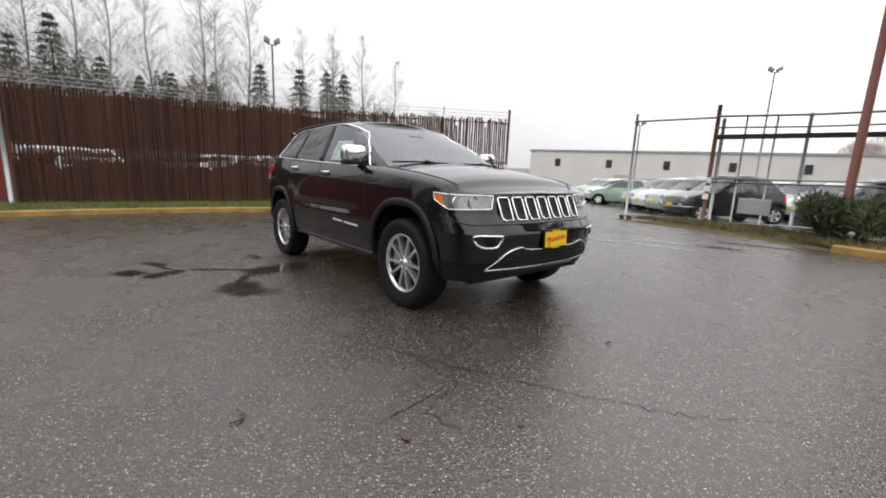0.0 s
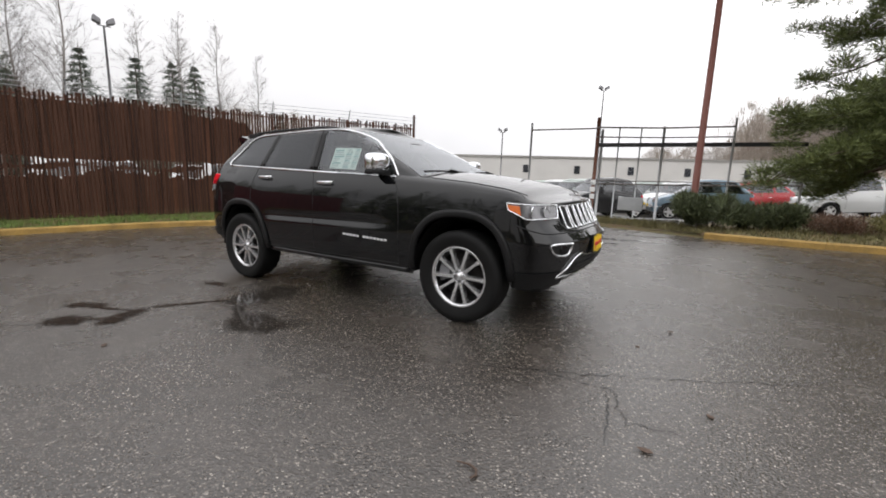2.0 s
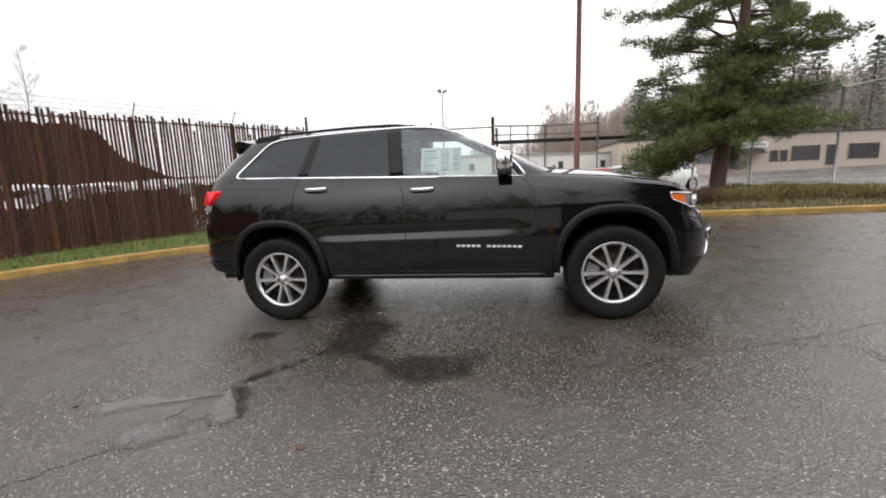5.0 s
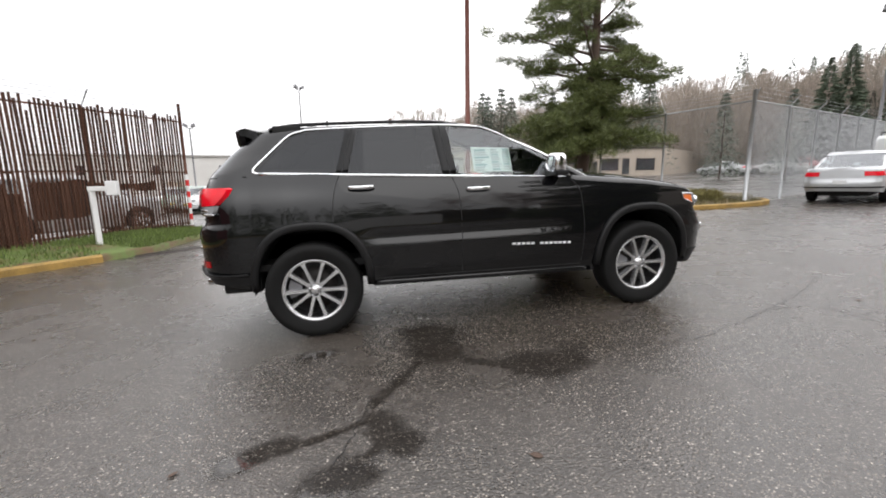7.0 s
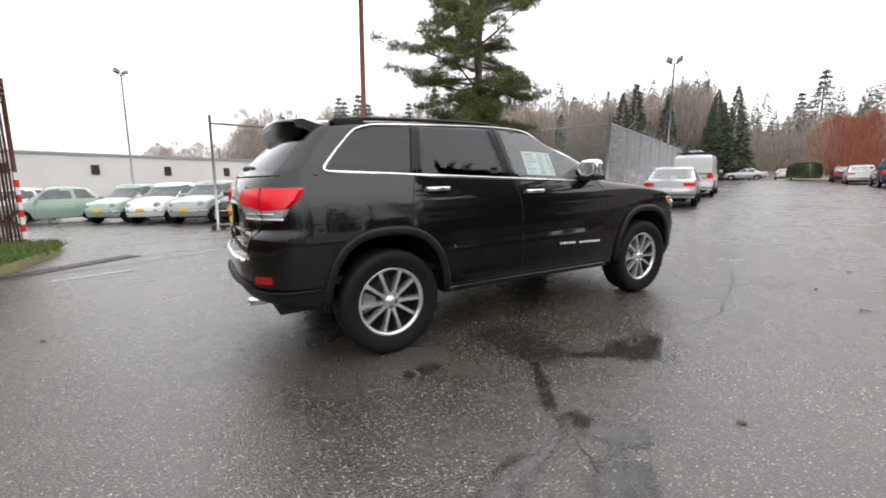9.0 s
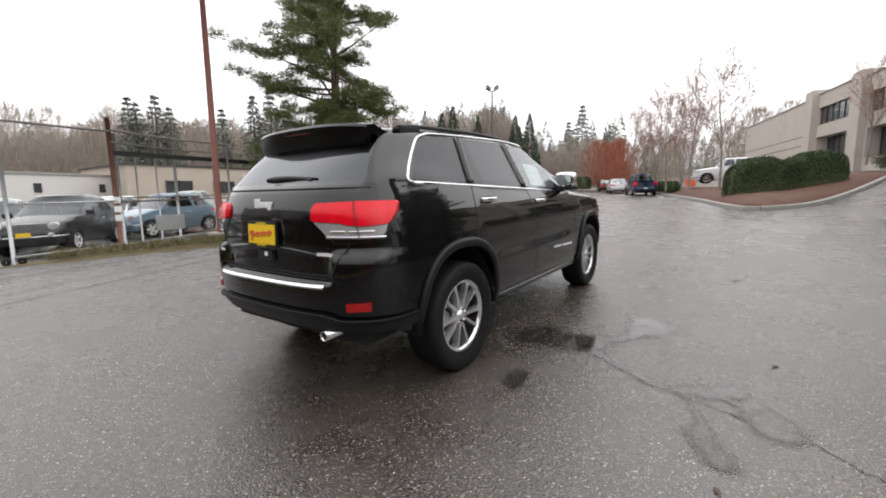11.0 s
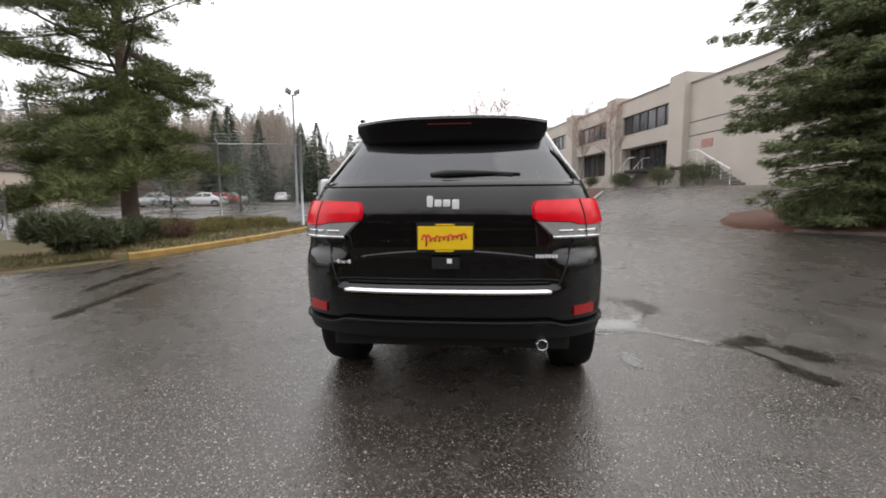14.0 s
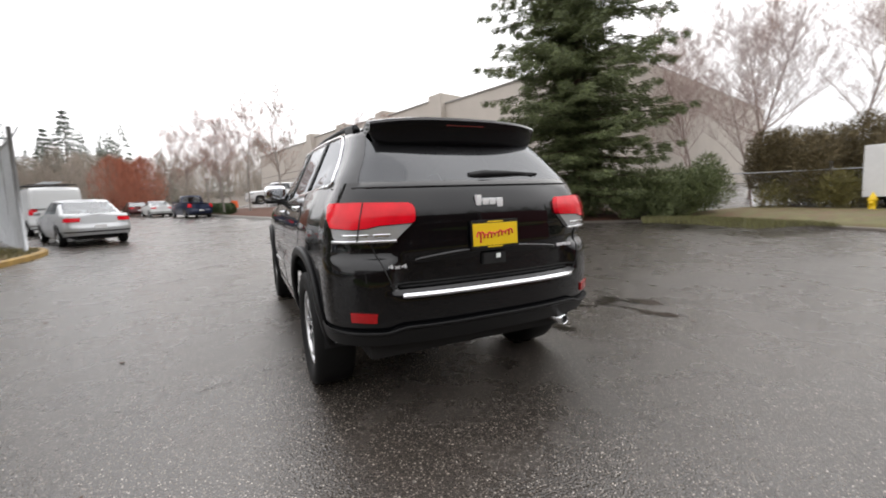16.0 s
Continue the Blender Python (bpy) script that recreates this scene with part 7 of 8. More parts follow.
def park(car, x, y, heading, dz=0.0):
    """Stands the car on the ground, tilted as the ground is."""
    a = radians(heading)
    d = Vector((math.cos(a), math.sin(a)))
    n = Vector((-d.y, d.x))
    zx = (gz(x + d.x, y + d.y) - gz(x - d.x, y - d.y)) / 2
    zy = (gz(x + n.x * 0.7, y + n.y * 0.7) - gz(x - n.x * 0.7, y - n.y * 0.7)) / 1.4
    X = Vector((d.x, d.y, zx)).normalized()
    Y = Vector((n.x, n.y, zy)).normalized()
    Z = X.cross(Y).normalized()
    Y = Z.cross(X)
    m = Matrix((X, Y, Z)).transposed().to_4x4()
    m.translation = (x, y, gz(x, y) + dz)
    car.matrix_basis = m
    return car


def recolour(car, old, colour):
    for o in car.children_recursive:
        if o.type == "MESH" and o.data.materials and o.data.materials[0] == old:
            o.material_slots[0].link = "OBJECT"
            o.material_slots[0].material = colour
    return car


P_GREEN, P_SAGE, P_BLACK = paint("pale green", (0.28, 0.38, 0.31)), paint("sage grey", (0.33, 0.38, 0.35)), paint("plain black", (0.010, 0.010, 0.012))
P_WHITE, P_BLUE, P_RED, P_SILVER = paint("white", (0.70, 0.71, 0.71)), paint("slate blue", (0.16, 0.235, 0.30)), paint("red", (0.42, 0.02, 0.025)), paint("silver", (0.52, 0.53, 0.54), 0.6)
P_NAVY, P_MAROON = paint("dark blue", (0.012, 0.020, 0.055)), paint("maroon", (0.10, 0.02, 0.022))
hatch = make_car("hatchback", "pale green retro hatchback with white wheels in the lot", "hatch", P_GREEN, True)
park(hatch, -7.6, 20.2, 195)
LOT = "small cars in the dealer lot"
tagged(hatch, group=LOT)
ROWS = (
    ((-0.45, 12.95), 4, ((P_BLACK, "black"), (P_SAGE, "sage grey"), (P_WHITE, "white"), (P_GREEN, "pale green"))),
    ((1.9, 17.0), 6, ((P_WHITE, "white"), (P_SAGE, "sage grey"), (P_WHITE, "white"), (P_GREEN, "pale green"))),
    ((-9.6, 22.6), 4, ((P_WHITE, "white"), (P_SAGE, "sage grey"), (P_GREEN, "pale green"))))
for start, count, colours in ROWS:
    for i in range(count):
        col, word = colours[i % len(colours)]
        c = recolour(copy_thing(hatch, Matrix.Identity(4)), P_GREEN, col)
        park(c, start[0] - 1.40 * i, start[1] + 1.72 * i, 234 + (i * 37 % 5) - 2)
        tagged(c, word + " retro hatchback parked in a row behind the gate")
for x, y, h, col, word in ((2.83, 14.8, 197, P_BLUE, "slate blue"), (4.6, 18.6, 215, P_RED, "red"), (7.6, 17.6, 205, P_WHITE, "white"), (6.6, 22.0, 205, P_SAGE, "sage grey"), (-5.0, 27.4, 215, P_GREEN, "pale green"), (1.4, 23.4, 215, P_WHITE, "white"), (-14.5, 20.5, 192, P_WHITE, "white")):
    c = recolour(copy_thing(hatch, Matrix.Identity(4)), P_GREEN, col)
    park(c, x, y, h)
    tagged(c, word + " retro hatchback in the dealer lot")
sedan = park(make_car("sedan", "silver four-door sedan parked at the kerb, seen from behind", "sedan", P_SILVER), 14.2, 6.3, 26)
van = park(make_car("work_van", "white work van with a ladder rack on its roof", "van", P_WHITE), 21.5, 9.4, 24)
pickup = park(make_car("pickup", "dark blue pickup truck parked along the road", "pickup", P_NAVY), 36.5, 5.0, 20)
estate = park(make_car("suv_parked", "white SUV in the upper parking lot", "estate", P_WHITE), 33.3, -1.5, 100, 0.9)
c = recolour(copy_thing(sedan, Matrix.Identity(4)), P_SILVER, P_WHITE)
tagged(park(c, 43.0, 8.4, 20), "white car parked along the road")
c = recolour(copy_thing(sedan, Matrix.Identity(4)), P_SILVER, P_MAROON)
tagged(park(c, 49.5, 11.2, 20), "maroon car parked along the road")
for x, y, h, col, word in ((56, 30, 20, P_WHITE, "white"), (60, 24, 110, P_SILVER, "silver"), (52, 36, 110, P_WHITE, "white"), (66, 22, 20, P_WHITE, "white"), (38, 30, 110, P_WHITE, "white"), (42, 31, 110, P_RED, "red"), (35, 33, 110, P_SILVER, "silver"), (46, -4, 100, P_SILVER, "silver")):
    c = recolour(copy_thing(sedan, Matrix.Identity(4)), P_SILVER, col)
    tagged(park(c, x, y, h), word + " sedan in a distant parking lot")
for i, (x, y, h) in enumerate(((-13.6, -2.6, 95), (-13.2, 2.4, 80), (-11.6, 6.6, 62), (-9.4, 9.6, 50), (-15.5, 7.5, 62))):
    c = copy_thing(estate, Matrix.Identity(4)) if i % 3 else recolour(copy_thing(estate, Matrix.Identity(4)), P_WHITE, P_SILVER)
    tagged(park(c, x, y, h), "pale SUV parked behind the slatted fence")
# ---- trees ----
def leaf_cloud(verts, faces, centre, radius, count, size, rng, flat=1.0, droop=0.0):
    """Small leaf blades scattered through an uneven ball."""
    for _ in range(count):
        d = Vector((rng.gauss(0, 1), rng.gauss(0, 1), rng.gauss(0, 1) * flat))
        d = d.normalized() * radius * rng.random() ** 0.45
        d.z *= flat
        p = Vector(centre) + d
        a = Vector((rng.uniform(-1, 1), rng.uniform(-1, 1), rng.uniform(-0.6, 0.6))).normalized()
        b = a.cross(Vector((rng.uniform(-1, 1), rng.uniform(-1, 1), rng.uniform(-1, 1)))).normalized()
        s = size * rng.uniform(0.6, 1.3)
        i = len(verts)
        verts += [p - a * s, p + b * s * 0.3, p + a * s + Vector((0, 0, -droop * s)), p - b * s * 0.3]
        faces.append((i, i + 1, i + 2, i + 3))


def bare_tree(name, label, h, seed, bark, twig, levels=4, upright=0.55, trunk_r=0.12, kids=(7, 5, 4), leaves=None, leaf_count=0):
    """A leafless tree of forking tapered branches."""
    rng = random.Random(seed)
    root = thing(name, label, "tree")
    tv, tf, bv, bf, lv, lf = [], [], [], [], [], []

    def grow(p, d, L, r, lev):
        pts, rad = [p], [r]
        n = 4
        for i in range(n):
            d = (d + Vector((rng.uniform(-1, 1), rng.uniform(-1, 1), rng.uniform(-0.3, 0.7))) * 0.16).normalized()
            p = p + d * L / n
            pts.append(p)
            rad.append(max(0.004, r * (1 - 0.75 * (i + 1) / n)))
        limb(tv if lev == 0 else bv, tf if lev == 0 else bf, pts, rad, 7 if lev == 0 else (4 if lev == 1 else 3))
        if lev >= levels - 1:
            if leaves and leaf_count:
                leaf_cloud(lv, lf, pts[-1], L * 0.5, leaf_count, 0.07, rng)
            return
        k = kids[min(lev, len(kids) - 1)]
        for j in range(k):
            t = rng.uniform(0.3 if lev == 0 else 0.2, 1.0)
            i = min(n - 1, int(t * n))
            q = pts[i].lerp(pts[i + 1], t * n - i)
            out = Vector((rng.uniform(-1, 1), rng.uniform(-1, 1), rng.uniform(0.1, 1.0) * upright * 1.6)).normalized()
            grow(q, (d * upright + out * (1 - upright * 0.4)).normalized(), L * rng.uniform(0.35, 0.55) * (1.15 - 0.4 * t), max(0.005, rad[i] * 0.45), lev + 1)

    grow(Vector((0, 0, 0)), Vector((0, 0, 1)), h * 0.9, trunk_r, 0)
    mesh_part("trunk", tv, tf, bark, root, "", True)
    mesh_part("branchwork", bv, bf, twig, root)
    if lv:
        mesh_part("crown", lv, lf, leaves, root)
    return root


def at(x, y, dz=0.0, turn=0.0, scale=1.0):
    return Matrix.Translation((x, y, gz(x, y) + dz)) @ Matrix.Rotation(turn, 4, "Z") @ Matrix.Scale(scale, 4)


def put(root, x, y, dz=0.0, turn=0.0):
    root.matrix_basis = at(x, y, dz, turn)
    return root


def old_pine():
    """An open-crowned pine: a dense skirt of low limbs, a bare stretch of trunk, then layered tufts."""
    rng = random.Random(21)
    root = thing("pine_tree", "tall old pine with layered dark green needle tufts", "tree")
    h = 12.5
    tv, tf, lv, lf = [], [], [], []
    bend = lambda z: Vector((0.65 * sstep(z / 5.5), 0.46 * sstep(z / 5.5), z))
    limb(tv, tf, [bend(h * i / 12) for i in range(13)], [0.22 * (1 - i / 13) + 0.02 for i in range(13)], 10)
    for n in range(160):
        z = rng.uniform(1.6, 4.4) if n < 62 else rng.uniform(4.3, 12.2)
        if n < 62:
            L = 3.35 * (1 - 0.45 * max(0, z - 2.4) / 1.6) * rng.uniform(0.4, 1.1)
        else:
            L = lerp(3.6, 0.8, ((z - 4.3) / 7.9) ** 1.1) * rng.uniform(0.40, 1.05)
        a = rng.uniform(0, 2 * math.pi)
        if n < 62:
            L *= 1 + 0.20 * math.cos(a - 2.5)
            z += 0.75 * max(0.0, math.cos(a + 0.5))
        else:
            L *= 1 + 0.22 * math.cos(a - 2.6) * max(0.0, 1 - (z - 4.3) / 3.5)
        droop = max(0.0, math.cos(a - 2.4)) ** 0.7 * 0.24
        rise = rng.uniform(-0.12, 0.12) - droop if n < 62 else rng.uniform(-0.30, 0.55)
        o = bend(z)
        pt = lambda t: o + Vector((math.cos(a) * L * t, math.sin(a) * L * t, rise * L * t - 0.10 * L * t * t + 0.08 * math.sin(t * 5 + n)))
        limb(tv, tf, [pt(t) for t in (0, 0.3, 0.65, 1.0)], [0.055 * L / 4 + 0.012, 0.04 * L / 4 + 0.01, 0.018, 0.008], 5)
        m = max(3, int(L * (2.4 if n < 62 else 2.0)))
        for q in range(m):
            t = lerp(0.38, 1.0, (q + rng.random()) / m)
            c = pt(t) + Vector((rng.gauss(0, 0.20), rng.gauss(0, 0.20), 0.04 + rng.gauss(0, 0.13)))
            for k in range(360):
                d = Vector((rng.gauss(0, 1), rng.gauss(0, 1), rng.gauss(0, 0.55)))
                d = d.normalized() * rng.random() ** 0.5
                p = c + Vector((d.x * 0.33, d.y * 0.33, d.z * 0.27))
                s = rng.uniform(0.11, 0.19)
                ax = (d + Vector((rng.gauss(0, 0.5), rng.gauss(0, 0.5), 0.35))).normalized()
                b = ax.cross(Vector((rng.gauss(0, 1), rng.gauss(0, 1), rng.gauss(0, 1)))).normalized() * s * 0.07
                i = len(lv)
                lv += [p - b, p + b, p + ax * s]
                lf.append((i, i + 1, i + 2))
    mesh_part("trunk", tv, tf, M_BARK, root, "", True)
    mesh_part("crown", lv, lf, M_NEEDLE, root)
    return root


def dense_fir():
    """A full fir with drooping sprays down to the ground."""
    rng = random.Random(8)
    root = thing("fir_tree", "dense dark green fir tree on a bark bed", "tree")
    h = 17.0
    tv, tf, lv, lf = [], [], [], []
    limb(tv, tf, [Vector((0, 0, h * i / 8)) for i in range(9)], [0.24 * (1 - i / 8.5) + 0.01 for i in range(9)], 9)
    for n in range(480):
        f = rng.random() ** 1.1
        z = 0.35 + f * (h - 0.5)
        L = interp(z, [(0.3, 2.2), (2.5, 2.9), (5.0, 3.5), (9.0, 3.1), (13.0, 1.9), (17.0, 0.2)]) * rng.uniform(0.42, 1.18)
        a = rng.uniform(0, 2 * math.pi)
        pt = lambda t: Vector((math.cos(a) * L * t, math.sin(a) * L * t, z + 0.05 * L * t - 0.34 * L * t * t + 0.22 * L * t ** 4))
        limb(tv, tf, [pt(t) for t in (0, 0.4, 0.75, 1.0)], [0.03, 0.02, 0.012, 0.006], 4)
        m = max(2, int(L * 3.2))
        side = Vector((-math.sin(a), math.cos(a), 0))
        for q in range(m):
            t = (q + rng.random()) / m
            c = pt(t)
            spread = 0.55 * (1.2 - t) * rng.uniform(0.6, 1.3)
            for k in range(125):
                u = rng.uniform(-1, 1)
                p = c + side * u * spread + Vector((rng.gauss(0, 0.06), rng.gauss(0, 0.06), -0.30 * abs(u) * spread - rng.random() * 0.12 + rng.gauss(0, 0.045))) + Vector((math.cos(a), math.sin(a), 0)) * abs(u) * 0.2
                s = rng.uniform(0.08, 0.17)
                ax = (side * math.copysign(0.8, u) + Vector((math.cos(a), math.sin(a), -0.5)) + Vector((rng.gauss(0, 0.45), rng.gauss(0, 0.45), rng.gauss(0, 0.4)))).normalized()
                b = ax.cross(Vector((rng.gauss(0, 1), rng.gauss(0, 1), rng.gauss(0, 1)))).normalized() * s * 0.12
                i = len(lv)
                lv += [p - b, p + b, p + ax * s]
                lf.append((i, i + 1, i + 2))
    mesh_part("trunk", tv, tf, M_BARK, root, "", True)
    mesh_part("crown", lv, lf, M_SPRUCE, root)
    return root


def shrub(name, label, sx, sy, h, material, seed, count=2600, blade=0.11, upright=0.6, stems=14, lumps=9):
    """A shrub of stems and many small leaves over an uneven outline."""
    rng = random.Random(seed)
    root = thing(name, label, "shrub")
    tv, tf, lv, lf = [], [], [], []
    blobs = [(Vector((rng.uniform(-0.7, 0.7) * sx, rng.uniform(-0.7, 0.7) * sy, h * rng.uniform(0.35, 0.72))), rng.uniform(0.35, 0.6) * (9 / lumps) ** 0.6) for _ in range(lumps)]
    for i in range(stems):
        c, _ = blobs[i % lumps]
        limb(tv, tf, [Vector((c.x * 0.3 + rng.uniform(-.1, .1), c.y * 0.3, 0)), c * 0.55, c], [0.02, 0.014, 0.006], 4)
    for _ in range(count * 2):
        c, rr = blobs[rng.randrange(lumps)]
        d = Vector((rng.gauss(0, 1), rng.gauss(0, 1), rng.gauss(0, 1))).normalized() * rng.random() ** 0.4
        p = c + Vector((d.x * sx * rr, d.y * sy * rr, d.z * h * 0.42 * min(1.0, rr / 0.35)))
        if p.z < 0.02:
            p.z = rng.uniform(0.02, 0.2)
        s = blade * rng.uniform(0.6, 1.4)
        ax = Vector((rng.gauss(0, 1 - upright) + d.x * 0.5, rng.gauss(0, 1 - upright) + d.y * 0.5, rng.gauss(upright, 0.4))).normalized()
        b = ax.cross(Vector((rng.gauss(0, 1), rng.gauss(0, 1), rng.gauss(0, 1)))).normalized() * s * 0.11
        i = len(lv)
        lv += [p - b, p + b, p + ax * s * 1.4]
        lf.append((i, i + 1, i + 2))
    mesh_part("branchwork", tv, tf, M_TWIG, root)
    mesh_part("foliage", lv, lf, material, root)
    return root


def hedge(line, width, h, seed):
    """A clipped hedge: a rounded body of dense leaves over a dark core."""
    rng = random.Random(seed)
    root = thing("hedge", "clipped evergreen hedge on a bark bank", "hedge")
    pts = smooth_line(line, 0.2)
    n = len(pts)
    swell = lambda i: max(0.0, 1 - abs(2 * i / (n - 1) - 1) ** 9) ** 0.5 * (1 + 0.07 * math.sin(i * 0.55 + seed))

    def surface(i, a, f=1.0):
        """A point of the rounded outline at station i and angle a from the ground."""
        lo = min(int(i), n - 2)
        p = pts[lo].lerp(pts[lo + 1], i - lo)
        d = (pts[lo + 1] - pts[lo]).normalized()
        s = swell(i) * f
        o = math.copysign(abs(math.cos(a)) ** 0.55, math.cos(a)) * width / 2 * s
        return Vector((p.x - d.y * o, p.y + d.x * o, gz(p.x, p.y) + 0.22 + abs(math.sin(a)) ** 0.5 * (h + 0.1) * s))

    cv, cf = [], []
    for i in range(n):
        cv += [surface(i, math.pi * k / 12, 0.93) for k in range(13)]
    for i in range(n - 1):
        cf += [(i * 13 + k, i * 13 + k + 1, i * 13 + k + 14, i * 13 + k + 13) for k in range(12)]
    mesh_part("core", cv, cf, M_BUSH, root)
    lv, lf = [], []
    for _ in range(26000):
        c = surface(rng.uniform(0, n - 1.001), math.pi * rng.random(), rng.uniform(0.93, 1.04))
        s = rng.uniform(0.035, 0.07)
        ax = Vector((rng.gauss(0, 1), rng.gauss(0, 1), rng.gauss(0, 1))).normalized()
        q = ax.cross(Vector((rng.gauss(0, 1), rng.gauss(0, 1), rng.gauss(0, 1)))).normalized() * s * 0.5
        k = len(lv)
        lv += [c - q, c + q, c + ax * s * 1.3]
        lf.append((k, k + 1, k + 2))
    mesh_part("foliage", lv, lf, M_HEDGE, root)


put(old_pine(), 6.95, 10.3, 0.1)
put(dense_fir(), 8.35, -10.85, 0.1)
for x, y, sx, sy, h, m, sd, lab, cnt, bl in (
    (3.15, 8.15, 0.85, 0.75, 0.88, M_BROOM, 1, "feathery dark broom shrub at the kerb", 6500, 0.12), (4.35, 8.1, 0.7, 0.6, 0.70, M_BROOM, 2, "feathery dark broom shrub at the kerb", 4500, 0.11), (5.5, 7.8, 0.7, 0.5, 0.5, M_REDLEAF, 21, "low bramble with dull red-brown leaves", 2600, 0.05), (6.6, 8.0, 0.9, 0.6, 0.45, M_OLIVE, 3, "low brown-green shrub under the pine", 4000, 0.05),
    (8.2, 8.1, 1.2, 0.8, 0.42, M_OLIVE, 4, "low brown-green shrub under the pine", 4000, 0.08), (9.3, 7.4, 0.9, 0.7, 0.36, M_OLIVE, 5, "low brown-green shrub under the pine", 2200, 0.08), (8.2, 10.2, 1.5, 0.9, 0.38, M_OLIVE, 6, "low brown-green shrub under the pine", 3000, 0.09),
    (7.0, -12.4, 1.5, 1.3, 1.9, M_SPRUCE, 7, "spreading juniper below the fir", 9000, 0.13), (6.7, -14.4, 1.5, 1.3, 2.1, M_SPRUCE, 8, "spreading juniper below the fir", 9000, 0.13), (8.9, -9.9, 1.3, 1.0, 1.0, M_SPRUCE, 9, "spreading juniper below the fir", 5200, 0.13),
    (5.0, -20.6, 2.0, 1.6, 3.5, M_SCRUB, 10, "tall brown-green scrub behind a fence", 17000, 0.16), (2.9, -21.6, 1.8, 1.5, 3.3, M_SCRUB, 11, "tall brown scrub behind a fence", 13000, 0.16), (4.6, -19.9, 1.6, 1.2, 1.7, M_OLIVE, 12, "brown scrub behind a fence", 6000, 0.13),
    (31.0, -11.1, 1.0, 0.8, 1.1, M_BUSH, 13, "round shrub at the office wall", 2000, 0.1), (26.2, -12.3, 1.0, 0.9, 1.3, M_BUSH, 14, "round shrub at the office wall", 2000, 0.1), (22.4, -13.2, 1.3, 0.9, 1.5, M_BUSH, 15, "round shrub at the office wall", 2000, 0.1), (36.0, -9.9, 0.9, 0.8, 1.0, M_BUSH, 16, "round shrub at the office wall", 1500, 0.1)):
    put(shrub("shrub", lab, sx, sy, h, m, sd, cnt, bl, lumps=26 if m is M_BROOM else 9), x, y, 0.08)
hedge([(21.2, -1.9), (23.2, -3.9), (25.0, -6.4)], 1.6, 1.75, 3)
hedge([(32.6, 1.9), (36, 2.6), (41, 4.6)], 0.9, 0.7, 4)
hedge([(55, 15.5), (60, 18.5)], 2.2, 1.5, 5)

# bare trees
def alder(h, seed):
    """A tall straight trunk with many short rising side shoots."""
    rng = random.Random(seed)
    root = thing("alder_tree", "tall leafless pale alder with fine twigs", "tree")
    tv, tf, bv, bf = [], [], [], []
    stem = lambda z: Vector((0.22 * math.sin(z * 0.4 + seed), 0.22 * math.sin(z * 0.33 + 2 * seed), z))
    limb(tv, tf, [stem(h * i / 12) for i in range(13)], [0.13 * (1 - i / 12.6) + 0.008 for i in range(13)], 7)
    for n in range(95):
        f = rng.uniform(0.20, 0.98)
        a = rng.uniform(0, 6.28)
        L = h * lerp(0.30, 0.06, f) * rng.uniform(0.5, 1.15)
        o = stem(h * f)
        d = Vector((math.cos(a), math.sin(a), rng.uniform(0.7, 1.5))).normalized()
        p = [o, o + d * L * 0.5, o + d * L + Vector((0, 0, 0.12 * L))]
        limb(bv, bf, p, [0.018 * (1.1 - f) + 0.006, 0.009, 0.004], 3)
        for k in range(7):
            t = rng.uniform(0.25, 1.0)
            q = o + d * L * t
            e = (d + Vector((rng.gauss(0, 0.6), rng.gauss(0, 0.6), rng.gauss(0.2, 0.4)))).normalized() * L * rng.uniform(0.25, 0.5)
            limb(bv, bf, [q, q + e], [0.006, 0.003], 3)
            for _ in range(3):
                g = (e.normalized() + Vector((rng.gauss(0, 0.6), rng.gauss(0, 0.6), rng.gauss(0, 0.5)))).normalized() * L * rng.uniform(0.10, 0.25)
                limb(bv, bf, [q + e * rng.uniform(0.3, 1), q + e + g], [0.004, 0.002], 3)
    mesh_part("trunk", tv, tf, M_PALEBARK, root, "", True)
    mesh_part("branchwork", bv, bf, M_TWIG, root)
    return root


T_ALDER = [alder(17.0 + i, 40 + i) for i in range(2)]
put(T_ALDER[0], -40.5, -5.9, 0.0, 0.4)
put(T_ALDER[1], -40.6, -1.1, 0.0, 1.9)
for i, (x, y, sc) in enumerate(((-39.8, 5.4, 1.05), (-39, 9.0, 1.0), (-42.0, 7.2, 0.95), (-43, 2.0, 1.0), (-44, -9.0, 1.1), (-44, -3.2, 1.05), (-36.3, 16.3, 0.86), (-35, 18.8, 0.8), (-39, 14.0, 0.85), (-33.5, 21.4, 0.68), (-40, 18.0, 0.8))):
    copy_thing(T_ALDER[i % 2], at(x, y, 0, i * 1.7, sc))
T_MAPLE = [bare_tree("street_tree", "young leafless street tree with a few rust-coloured leaves", 6.6, 60 + i, M_PALEBARK, mat("pale russet twigs", (0.27, 0.20, 0.17), 0.9, 0, 0, 0.3), 4, 0.55, 0.075, (16, 9, 6), M_RUSSET, 1) for i in range(2)]
put(T_MAPLE[0], 26.2, -1.3, 0.6, 0.3)
put(T_MAPLE[1], 29.5, 0.6, 0.5, 1.3)
for i, (x, y, sc) in enumerate(((32.5, 2.4, 1.0), (36.0, 3.6, 1.05), (40, 5.4, 1.0), (44, 7.2, 1.0), (35.6, -9.0, 0.95), (30.4, -10.2, 0.8), (47, 3, 1.1), (38.5, 2.0, 0.95))):
    copy_thing(T_MAPLE[i % 2], at(x, y, 0.4, i * 2.1, sc))
